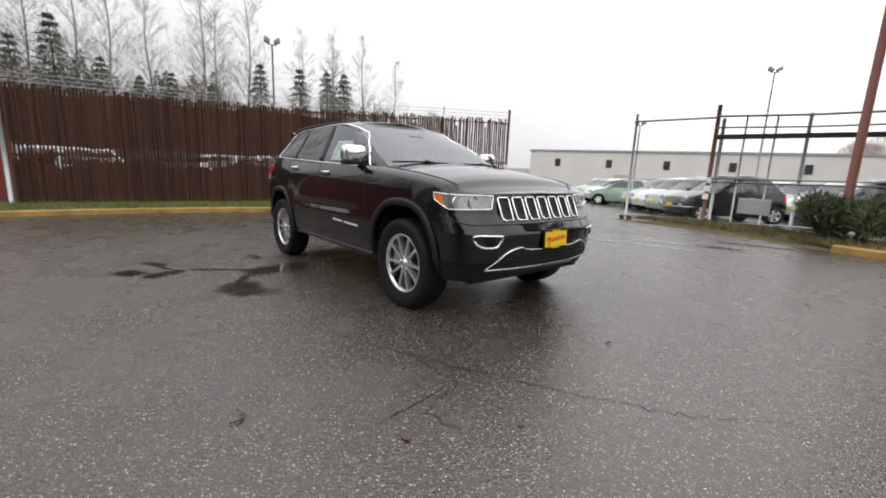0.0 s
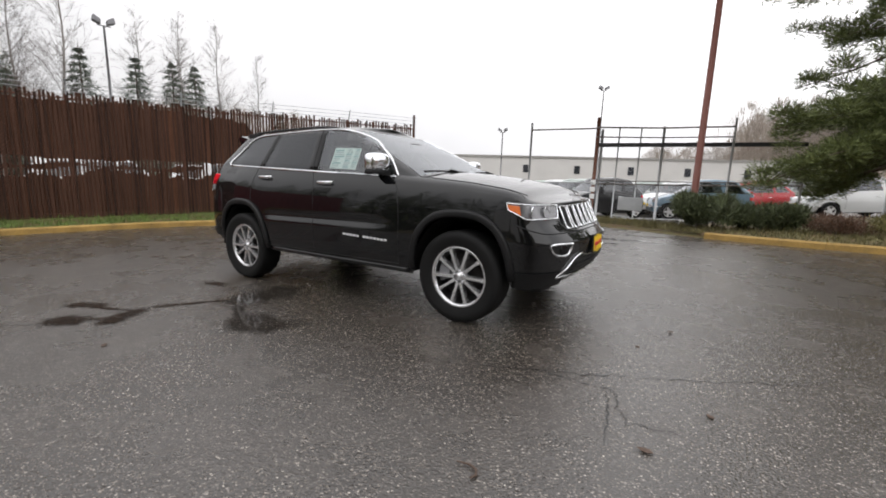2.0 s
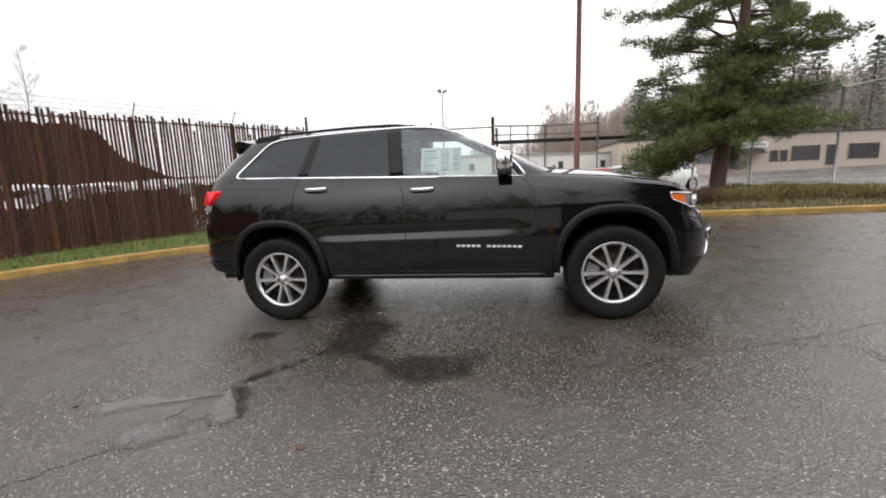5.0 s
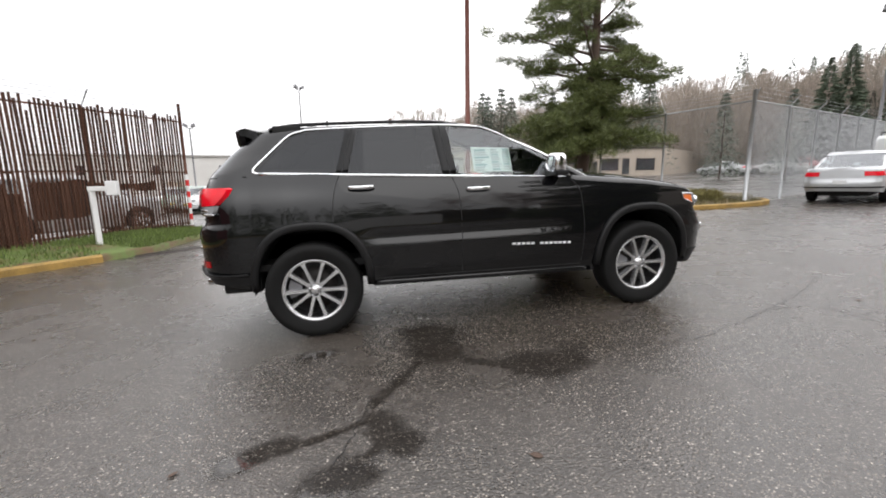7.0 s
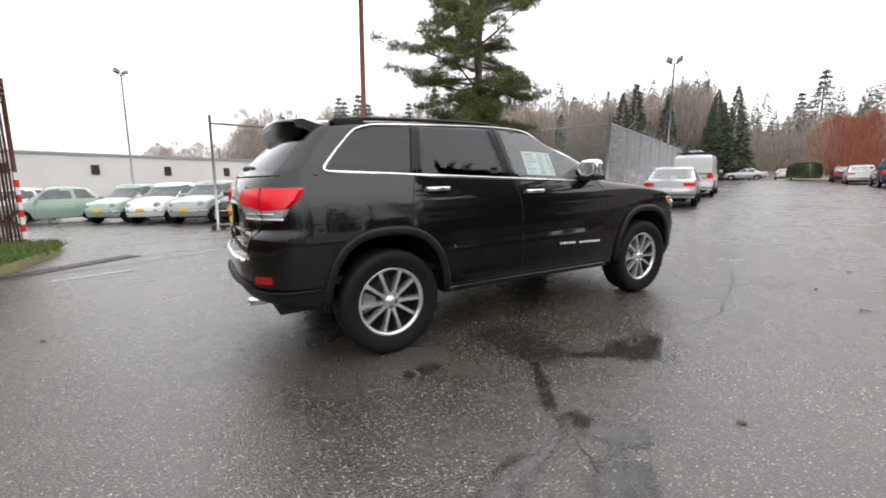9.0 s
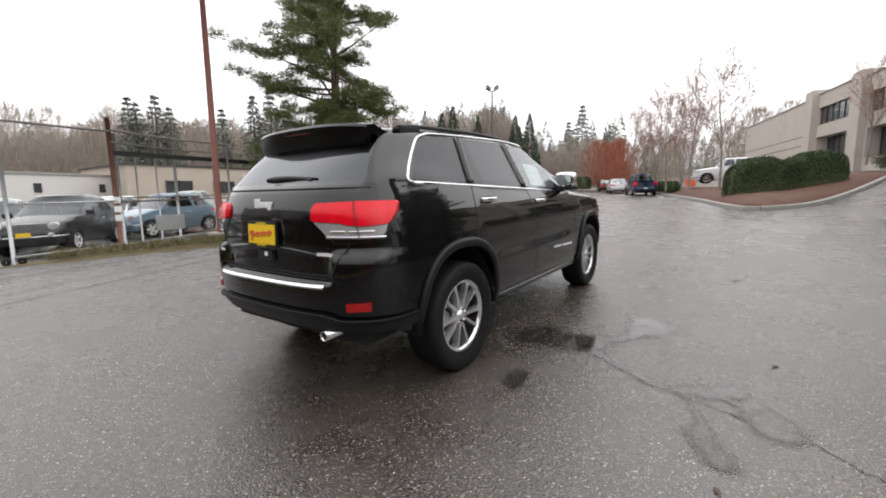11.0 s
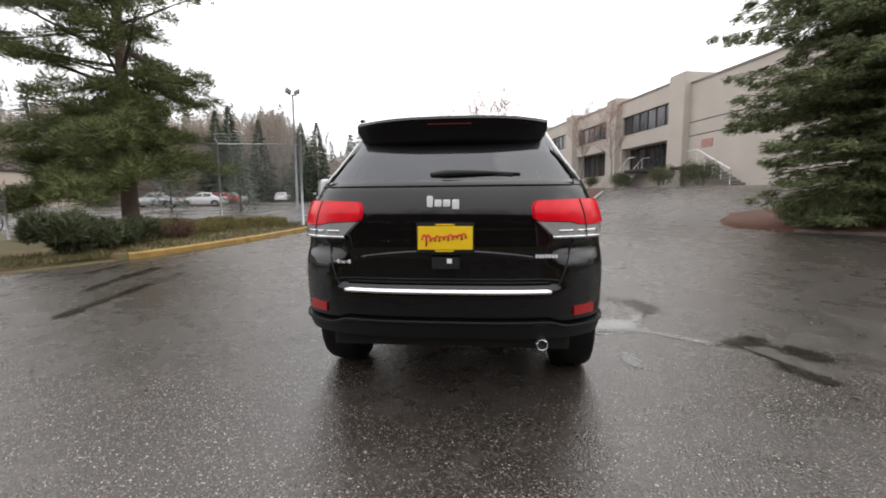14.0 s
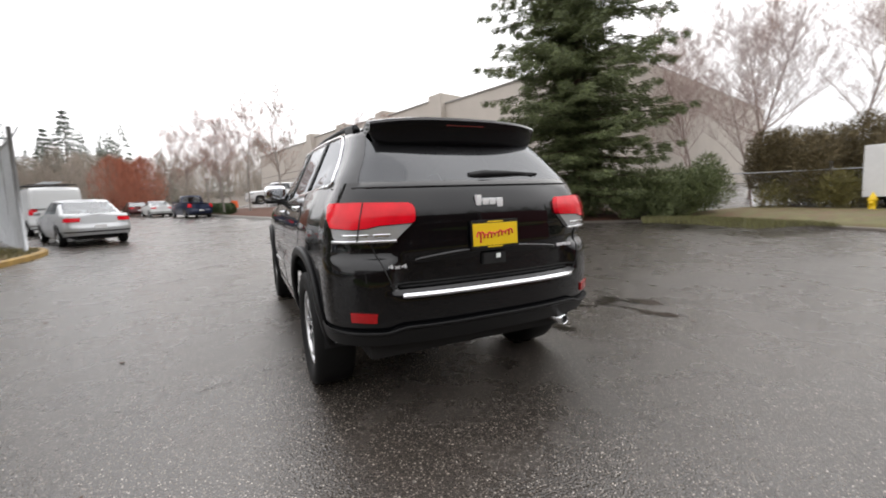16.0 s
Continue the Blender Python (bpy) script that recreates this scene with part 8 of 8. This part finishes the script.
T_BIRCH = bare_tree("birch_tree", "large leafless birch with spreading pinkish twigs", 11.5, 77, mat("pinkish birch bark", (0.27, 0.20, 0.18), 0.9, 0, 0, 0.3), mat("pinkish twigs", (0.40, 0.31, 0.28), 0.9, 0, 0, 0.3), 5, 0.5, 0.08, (20, 9, 6, 4))
put(T_BIRCH, 9.6, -26.0)
for i, (x, y, sc) in enumerate(((12.8, -24.5, 0.9), (6.6, -28.0, 1.0), (15.5, -27, 0.95), (8.4, -22.6, 0.62), (11.2, -27.5, 1.05), (10.6, -20.8, 0.66))):
    copy_thing(T_BIRCH, at(x, y, 0, 1.1 + i * 2.3, sc))

# distant firs, one by one where they stand clear
def small_fir(name, label, h, spread, seed, material, tiers=13, per=11):
    rng = random.Random(seed)
    root = thing(name, label, "tree")
    tv, tf, lv, lf = [], [], [], []
    limb(tv, tf, [Vector((0, 0, 0)), Vector((0, 0, h * 0.5)), Vector((0, 0, h))], [0.16, 0.09, 0.02], 6)
    for t in range(tiers):
        f = 0.08 + 0.92 * t / tiers
        R = spread * (1 - f) ** 0.9 * rng.uniform(0.85, 1.1) + 0.06
        for k in range(per):
            a = 2 * math.pi * (k + rng.random()) / per
            L = R * rng.uniform(0.55, 1.15)
            z = h * f + rng.uniform(-0.1, 0.1)
            for j in range(13):
                t2 = rng.uniform(0.25, 1.0)
                aa = a + rng.gauss(0, 0.16)
                p = Vector((math.cos(aa) * L * t2, math.sin(aa) * L * t2, z - 0.3 * L * t2 * t2 + rng.gauss(0, 0.20 * (1.15 - f))))
                s = rng.uniform(0.16, 0.34) * h / 9 * (0.62 + 0.38 * (1 - f))
                ax = Vector((math.cos(aa), math.sin(aa), rng.uniform(-0.8, 0.5))) * s
                b = Vector((-math.sin(aa), math.cos(aa), rng.uniform(-0.9, 0.9))) * s * 0.24
                i = len(lv)
                lv += [p - b, p + b, p + ax]
                lf.append((i, i + 1, i + 2))
    mesh_part("trunk", tv, tf, M_BARK, root)
    mesh_part("crown", lv, lf, material, root)
    return root


F = [small_fir("fir", "haze-pale green fir beyond the fences", 11.0, 3.5, 90 + i, M_HAZEFIR, 20, 17) for i in range(3)]
put(F[0], -38.7, 10.0)
put(F[1], -37.6, 13.3)
put(F[2], -36.6, 15.6)
rng = random.Random(9)
spots = [(-40.6, -4.4, 1.12), (-44, -7, 1.0), (-35.9, 17.1, 1.0), (-36.5, 19.5, 0.75), (-33.0, 23.5, 0.7), (-42, 1.0, 0.8), (-41, 3.2, 0.85), (-41.5, 6.5, 0.8), (-45, -1.5, 0.95),
         (18.6, 63.8, 1.31), (21.4, 62.8, 1.35), (19.9, 65.0, 1.27), (23.2, 63, 1.23), (28.6, 59.5, 1.23), (32.3, 57.5, 1.43), (34.3, 56.2, 1.51), (36.2, 55, 1.39), (40, 52, 1.31), (101, 30.4, 1.92), (99, 33, 1.55), (78.8, 70.8, 1.88), (88, 59, 1.47), (24.5, 17.5, 0.51), (26.5, 24.5, 0.61)]
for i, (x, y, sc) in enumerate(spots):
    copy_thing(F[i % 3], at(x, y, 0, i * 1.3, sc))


def far_woods(name, label, arcs, material, seed, tall, fuzz):
    """A distant wood as one mass of many crowns."""
    rng = random.Random(seed)
    lv, lf = [], []
    for (a0, a1, d0, d1, n, base, h0, h1) in arcs:
        for _ in range(n):
            a, d = radians(rng.uniform(a0, a1)), rng.uniform(d0, d1)
            x, y, h = d * math.cos(a), d * math.sin(a), rng.uniform(h0, h1)
            w = h * (0.22 if tall else 0.42)
            z0 = gz(x, y) + base
            for k in range(fuzz):
                f = rng.random() ** (1.3 if tall else 1.0)
                R = w * (1 - f if tall else math.sin(math.pi * min(1, 0.15 + f * 0.85)) ** 0.7)
                b = rng.uniform(0, 2 * math.pi)
                q = R * rng.random() ** 0.5
                p = Vector((x + math.cos(b) * q, y + math.sin(b) * q, z0 + f * h))
                s = h * (rng.uniform(0.035, 0.075) * (1.15 - 0.75 * f) if tall else rng.uniform(0.05, 0.13))
                ax = Vector((math.cos(b), math.sin(b), rng.uniform(-0.7, 0.25) if tall else rng.uniform(1.5, 6.0))).normalized() * s
                c = ax.cross(Vector((rng.gauss(0, 1), rng.gauss(0, 1), rng.gauss(0, 1)))).normalized() * s * (0.24 if tall else 0.028)
                i = len(lv)
                lv += [p - c, p + c, p + ax * 1.3]
                lf.append((i, i + 1, i + 2))
    ob = mesh_part(name, lv, lf, material)
    return tagged(ob, label, "woods", "", "stuff")


def hills():
    verts, faces = [], []
    ring = [(75, 0.0), (95, 3.0), (125, 8.0), (170, 13.0), (260, 9.0)]
    n = 120
    for k in range(n + 1):
        a = 2 * math.pi * k / n
        deg = math.degrees(a) % 360
        amp = 0.9 if deg < 75 else (0.25 if deg < 160 else (0.7 if deg < 300 else 0.9))
        for d, h in ring:
            v = 0.75 + 0.5 * noise.noise(Vector((math.cos(a) * 2.3, math.sin(a) * 2.3, d * 0.01)))
            x, y = d * math.cos(a), d * math.sin(a)
            verts.append((x, y, gz(x, y) - 0.4 + h * v * amp))
    m = len(ring)
    for k in range(n):
        for i in range(m - 1):
            q = k * m + i
            faces.append((q, q + m, q + m + 1, q + 1))
    ob = mesh_part("backdrop", verts, faces, M_HILL, None, "", True)
    tagged(ob, "low wooded hills in mist", "hills", "", "structure")


hills()
far_woods("far_firs", "haze-pale fir wood on the hillside", [(12, 26, 100, 140, 70, 3.5, 9, 15), (26, 38, 100, 130, 55, 7.5, 11, 17), (38, 56, 100, 130, 40, 7.5, 9, 16), (170, 189, 43, 52, 40, 0, 8.0, 10.5), (150, 200, 60, 90, 60, 0, 6, 10), (60, 84, 105, 130, 40, 1.5, 11, 17), (84, 112, 105, 135, 40, 0.5, 4, 8), (-20, 15, 100, 140, 60, 2, 7, 12)], M_HAZEFIR, 5, True, 560)
far_woods("roadside_firs", "dark firs along the road beyond the wire fence", [(23, 36, 66, 88, 18, 0.3, 9, 14)], M_ROADFIR, 15, True, 2200)
far_woods("far_bare_woods", "haze-pale grey leafless woods on the hillside", [(26, 60, 74, 100, 150, 2.0, 8, 13), (12, 26, 85, 120, 60, 1.5, 6, 10), (60, 86, 85, 125, 150, 1.0, 9, 15), (84, 96, 90, 125, 45, 0.5, 5, 9), (95, 112, 95, 130, 40, 0.2, 3, 6), (140, 200, 58, 85, 60, 0, 7, 11), (-25, 12, 85, 130, 70, 1, 7, 12)], M_HAZE, 6, False, 900)
far_woods("russet_trees", "russet autumn trees beyond the road", [(10, 15, 55, 66, 6, 0.3, 4.5, 6.5)], M_RUSSET, 7, False, 2200)
# out of view: added so that the car's sides reflect dark trees, not sky
far_woods("south_woods", "dark evergreen trees added out of view behind the south verge", [(200, 273, 30, 42, 70, -0.5, 8, 13)], M_SPRUCE, 8, True, 360)
# ---- small things on the ground ----
def puddle(runs, seed, label="shallow rain puddle on the asphalt", step=0.035):
    """Films of water about a few runs (a, b, radius) that flow together; deepest in the middle of each."""
    runs = [(Vector(a), Vector(b), r) for a, b, r in runs]
    x0, x1 = min(min(a.x, b.x) - 1.5 * r for a, b, r in runs), max(max(a.x, b.x) + 1.5 * r for a, b, r in runs)
    y0, y1 = min(min(a.y, b.y) - 1.5 * r for a, b, r in runs), max(max(a.y, b.y) + 1.5 * r for a, b, r in runs)
    nx, ny = int((x1 - x0) / step) + 2, int((y1 - y0) / step) + 2
    index, verts, depth, faces = {}, [], [], []
    level = {}
    for i in range(nx):
        for j in range(ny):
            p = Vector((x0 + i * step, y0 + j * step))
            wave = noise.noise(Vector((p.x * 3.1, p.y * 3.1, seed))) * 0.5 + noise.noise(Vector((p.x * 9.0, p.y * 9.0, seed + 5))) * 0.25
            best = -1.0
            for a, b, r in runs:
                t = max(0.0, min(1.0, (p - a).dot(b - a) / max(1e-9, (b - a).length_squared)))
                best = max(best, 1 - (p - a.lerp(b, t)).length / (r * 1.25) * (1 + 0.45 * wave) - 0.25 * wave)
            level[i, j] = best

    def corner(i, j):
        if (i, j) not in index:
            index[i, j] = len(verts)
            x, y = x0 + i * step, y0 + j * step
            verts.append((x, y, gz(x, y) + 0.004))
            depth.append(max(0.0, min(1.0, 1.4 * level[i, j])))
        return index[i, j]

    for i in range(nx - 1):
        for j in range(ny - 1):
            cell = ((i, j), (i + 1, j), (i + 1, j + 1), (i, j + 1))
            if max(level[c] for c in cell) > 0.0:
                faces.append(tuple(corner(*c) for c in cell))
    me = bpy.data.meshes.new("puddle")
    me.from_pydata(verts, [], faces)
    me.materials.append(M_WATER)
    layer = me.attributes.new("depth", "FLOAT", "POINT")
    for i, d in enumerate(depth):
        layer.data[i].value = d
    return tagged(new("puddle", me), label, "puddle", "puddles on the lot", "structure")


for i, runs in enumerate((
        [((-0.02, -1.88), (0.28, -1.82), 0.21), ((-0.42, -1.68), (-0.10, -1.86), 0.06), ((-0.58, -1.12), (-0.55, -1.50), 0.26), ((-0.74, -1.64), (-1.05, -2.10), 0.05)],
        [((-1.03, -2.26), (-0.93, -2.48), 0.12), ((-1.04, -2.24), (-1.70, -2.49), 0.032), ((-1.70, -2.46), (-1.50, -2.36), 0.10), ((-1.28, -2.70), (-1.16, -2.66), 0.16), ((-1.05, -2.50), (-1.16, -2.60), 0.04)],
        [((-1.52, -1.32), (-1.34, -1.30), 0.08)],
        [((0.45, 5.15), (1.3, 5.40), 0.10), ((1.2, 5.35), (2.1, 5.50), 0.14)],
        [((1.75, 6.35), (2.65, 6.52), 0.12)],
        [((-0.7, 4.26), (0.6, 4.54), 0.10), ((0.6, 4.54), (1.7, 4.74), 0.08)],
        [((-4.3, 3.82), (-3.5, 4.05), 0.10)])):
    puddle(runs, 30 + 7 * i)


def crack(line, seed, width=0.0045):
    rng = random.Random(seed)
    pts = [Vector(p) for p in line]
    fine = []
    for a, b in zip(pts, pts[1:]):
        n = max(2, int((b - a).length / 0.035))
        d = (b - a).normalized()
        nn = Vector((-d.y, d.x))
        fine += [a.lerp(b, k / n) + nn * rng.gauss(0, 0.012) for k in range(n)]
    fine.append(pts[-1])
    verts, faces = [], []
    for i, p in enumerate(fine):
        d = (fine[min(i + 1, len(fine) - 1)] - fine[max(i - 1, 0)]).normalized()
        w = width * rng.uniform(0.25, 1.0) * min(1.0, 0.25 + 4 * min(i, len(fine) - 1 - i) / len(fine))
        for s in (-1, 1):
            q = p + Vector((-d.y, d.x)) * w * s
            verts.append((q.x, q.y, gz(q.x, q.y) + 0.003))
    faces = [(2 * i, 2 * i + 1, 2 * i + 3, 2 * i + 2) for i in range(len(fine) - 1)]
    return tagged(mesh_part("asphalt_crack", verts, faces, M_CRACK), "thin dark crack in the asphalt", "crack", "cracks in the asphalt", "structure")


for i, line in enumerate((
        [(4.1, -0.35), (3.62, -0.8), (2.84, -1.22), (2.37, -1.40), (1.91, -1.58), (1.36, -1.78), (0.68, -1.86)], [(2.27, -1.44), (2.77, -1.42), (2.9, -1.75), (3.14, -1.72)], [(2.75, -1.4), (2.81, -1.74), (2.85, -2.0)],
        [(-0.72, -1.68), (-1.05, -2.02), (-1.32, -2.83), (-1.45, -3.0), (-2.1, -3.6)], [(-1.05, 1.05), (-1.15, 1.40), (-1.32, 1.72)],
        [(6.3, -1.9), (7.4, -2.6), (9.0, -2.9)])):
    crack(line, 50 + i)
# long paving joints towards the gate
for i, line in enumerate(([(-5.4, 4.1), (-3.4, 4.75), (-1.7, 5.3), (0.1, 5.95), (2.3, 6.5)], [(-4.6, 5.0), (-2.2, 5.85), (0.0, 6.6), (1.9, 7.3)], [(-4.8, 7.4), (-2.2, 7.6), (0.6, 7.9)], [(-5.0, 9.0), (-2.4, 9.5), (0.2, 9.6)])):
    crack(line, 70 + i, 0.022)


def twig(x, y, turn, size, seed):
    rng = random.Random(seed)
    bm = bmesh.new()
    pts = [(x + math.cos(turn + 0.5 * i) * size * i * 0.3, y + math.sin(turn + 0.5 * i) * size * i * 0.3, gz(x, y) + 0.008 + 0.004 * rng.random()) for i in range(5)]
    tube(bm, pts, [0.004, 0.006, 0.006, 0.005, 0.003], 5)
    tagged(finish("fallen_twig", bm, M_BARK, None), "small dark fallen twig on the asphalt", "twig", "twigs and leaves on the lot")


rng = random.Random(12)
twig(2.45, -2.51, 0.6, 0.09, 1)
twig(3.0, -0.2, 2.0, 0.03, 2)
for i in range(46):
    x, y = rng.uniform(-7, 7), rng.uniform(-5, 6)
    if -2.7 < x < 2.6 and -1.1 < y < 1.1:
        continue
    bm = bmesh.new()
    s, t = rng.uniform(0.012, 0.03), rng.uniform(0, 6.28)
    z = gz(x, y)
    q = [(x + math.cos(t + k) * s * f, y + math.sin(t + k) * s * f, z + 0.003 + 0.006 * rng.random()) for k, f in ((0, 1.3), (0.9, 0.7), (2.2, 0.8), (3.14, 1.2), (4.1, 0.8), (5.4, 0.7))]
    slab(bm, q, (0, 0, 0.002))
    tagged(finish("fallen_leaf", bm, M_BARK, None), "small dark fallen leaf on the asphalt", "leaf", "twigs and leaves on the lot")


def grass_tufts(name, label, areas, seed, count, blade=0.09, colour=(0.105, 0.150, 0.031)):
    """Grass blades over the verges as one mass."""
    rng = random.Random(seed)
    lv, lf = [], []
    for _ in range(count):
        x0, x1, y0, y1, line, lo = areas[rng.randrange(len(areas))]
        i = rng.randrange(len(line) - 1)
        p = line[i].lerp(line[i + 1], rng.random())
        d = (line[i + 1] - line[i]).normalized()
        o = rng.uniform(*lo)
        x, y = p.x - d.y * o + rng.gauss(0, 0.05), p.y + d.x * o + rng.gauss(0, 0.05)
        z = gz(x, y) + 0.10 + 0.10 * sstep(abs(o) / 1.5)
        s = blade * rng.uniform(0.6, 1.6)
        a = rng.uniform(0, 6.28)
        k = len(lv)
        w = 0.012
        lv += [(x - math.cos(a) * w, y - math.sin(a) * w, z - 0.02), (x + math.cos(a) * w, y + math.sin(a) * w, z - 0.02), (x + rng.gauss(0, 0.04), y + rng.gauss(0, 0.04), z + s)]
        lf.append((k, k + 1, k + 2))
    ob = mesh_part(name, lv, lf, island(mat(name.replace("_", " "), colour, 0.6, 0, 0, 0.4, 0.1, 2.0), 0.5))
    return tagged(ob, label, "grass", "", "stuff")


grass_tufts("grass_blades", "wet green grass blades on the verges", [(0, 0, 0, 0, smooth_line(WEST_KERB, 0.3), (0.1, 2.4)), (0, 0, 0, 0, smooth_line([(-5.3, 4.7), (-5.0, 6.5), (-5.2, 8.3)], 0.3), (-0.05, 1.8)), ], 3, 24000)
grass_tufts("weed_blades", "yellow-brown weeds along the north kerb and gate", [(0, 0, 0, 0, smooth_line(NORTH_KERB, 0.3), (0.1, 1.6)), (0, 0, 0, 0, smooth_line([(-1.6, 9.3), (0.4, 8.75), (1.6, 8.1), (3.0, 7.2)], 0.3), (0.0, 1.0))], 5, 9000, 0.07, (0.115, 0.10, 0.036))


grass_tufts("verge_blades", "rough yellow-green grass on the south verge", [(0, 0, 0, 0, smooth_line(SOUTH_KERB[2:6], 0.3), (-3.2, -0.1))], 6, 9000, 0.09, (0.11, 0.105, 0.035))


def hydrant(x, y):
    root = thing("fire_hydrant", "yellow fire hydrant on the grass", "hydrant", Matrix.Translation((x, y, gz(x, y) + 0.1)))
    bm = bmesh.new()
    lathe(bm, [(0.14, 0), (0.14, 0.05), (0.10, 0.06), (0.10, 0.45), (0.13, 0.47), (0.13, 0.52), (0.11, 0.56), (0.07, 0.66), (0.03, 0.70), (0.03, 0.76), (0.0005, 0.76)], 20, "z")
    part("barrel", bm, M_YELLOW, root, "", True)
    for s in (-1, 1):
        bm = bmesh.new()
        lathe(bm, [(0.06, 0.0), (0.06, s * 0.17), (0.035, s * 0.18), (0.03, s * 0.21), (0.0005, s * 0.21)], 14, "y", (0, 0, 0.40))
        part("outlet_cap", bm, M_YELLOW, root, "", True)


hydrant(2.35, -18.5)
u = thing("utility_box", "small white utility pedestal on the grass", "utility box")
bm = bmesh.new()
box(bm, 6.42, 6.68, -15.9, -15.7, gz(6.5, -15.8), gz(6.5, -15.8) + 0.85, 0.02)
part("housing", bm, M_WHITE, u)
sh = thing("storage_trailer", "white storage trailer behind the verge", "trailer")
bm = bmesh.new()
box(bm, -3.0, 2.9, -21.5, -19.2, 0.75, 2.6, 0.04)
part("body", bm, M_WHITE, sh)
for x in (-2.2, 1.9):
    bm = bmesh.new()
    box(bm, x, x + 0.3, -21.2, -19.5, -0.1, 0.76)
    part("support", bm, M_GALV, sh)
wire_fence("chain_link_fence", "low chain-link fence with a bare top rail before the scrub", [(7.8, -18.4), (3.9, -19.4), (-6, -20.2)], 1.75, 3.0, arms=False, cell=0.1)


def trench_drain(a, b):
    """A slotted iron drain across the gateway."""
    root = thing("trench_drain", "rusty slotted iron trench drain across the paving", "drain")
    a, b = Vector(a), Vector(b)
    d = (b - a).normalized()
    n = Vector((-d.y, d.x))
    L = (b - a).length
    k = int(L / 0.06)
    for i in range(k):
        p = a + d * (i + 0.5) * 0.06
        bm = bmesh.new()
        q = [(p.x + d.x * u + n.x * v, p.y + d.y * u + n.y * v, gz(p.x, p.y) + 0.003) for u, v in ((-0.02, -0.11), (0.02, -0.11), (0.02, 0.11), (-0.02, 0.11))]
        slab(bm, q, (0, 0, 0.012))
        part("bar", bm, M_IRON, root)
    for o in (-0.125, 0.125):
        bm = bmesh.new()
        tube(bm, [(a.x + n.x * o, a.y + n.y * o, gz(a.x, a.y) + 0.006), (b.x + n.x * o, b.y + n.y * o, gz(b.x, b.y) + 0.006)], 0.012, 4)
        part("edge_rail", bm, M_IRON, root)


trench_drain((-5.25, 4.25), (-3.6, 5.6))


def orange_cover(x, y, dz):
    """A squat orange cover on a short post, on the upper bank."""
    root = thing("equipment_cover", "bright orange equipment cover on the mulch bank", "cover", Matrix.Translation((x, y, gz(x, y) + dz)))
    bm = bmesh.new()
    slab(bm, [(-0.75, -0.4, 0.0), (0.75, -0.4, 0.0), (0.65, -0.35, 0.75), (-0.65, -0.35, 0.75)], (0, 0.75, 0))
    bmesh.ops.bevel(bm, geom=list(bm.edges), offset=0.08, segments=2, affect="EDGES")
    part("cover", bm, mat("orange plastic sheet", (0.75, 0.12, 0.02), 0.5, 0, 0, 0.2, 0.1, 4), root)
    tube_part("pole", [(0.35, 0.0, 0.7), (0.45, 0.05, 1.7)], 0.03, M_LAMP, root, 6)


orange_cover(44.0, 1.8, 0.5)
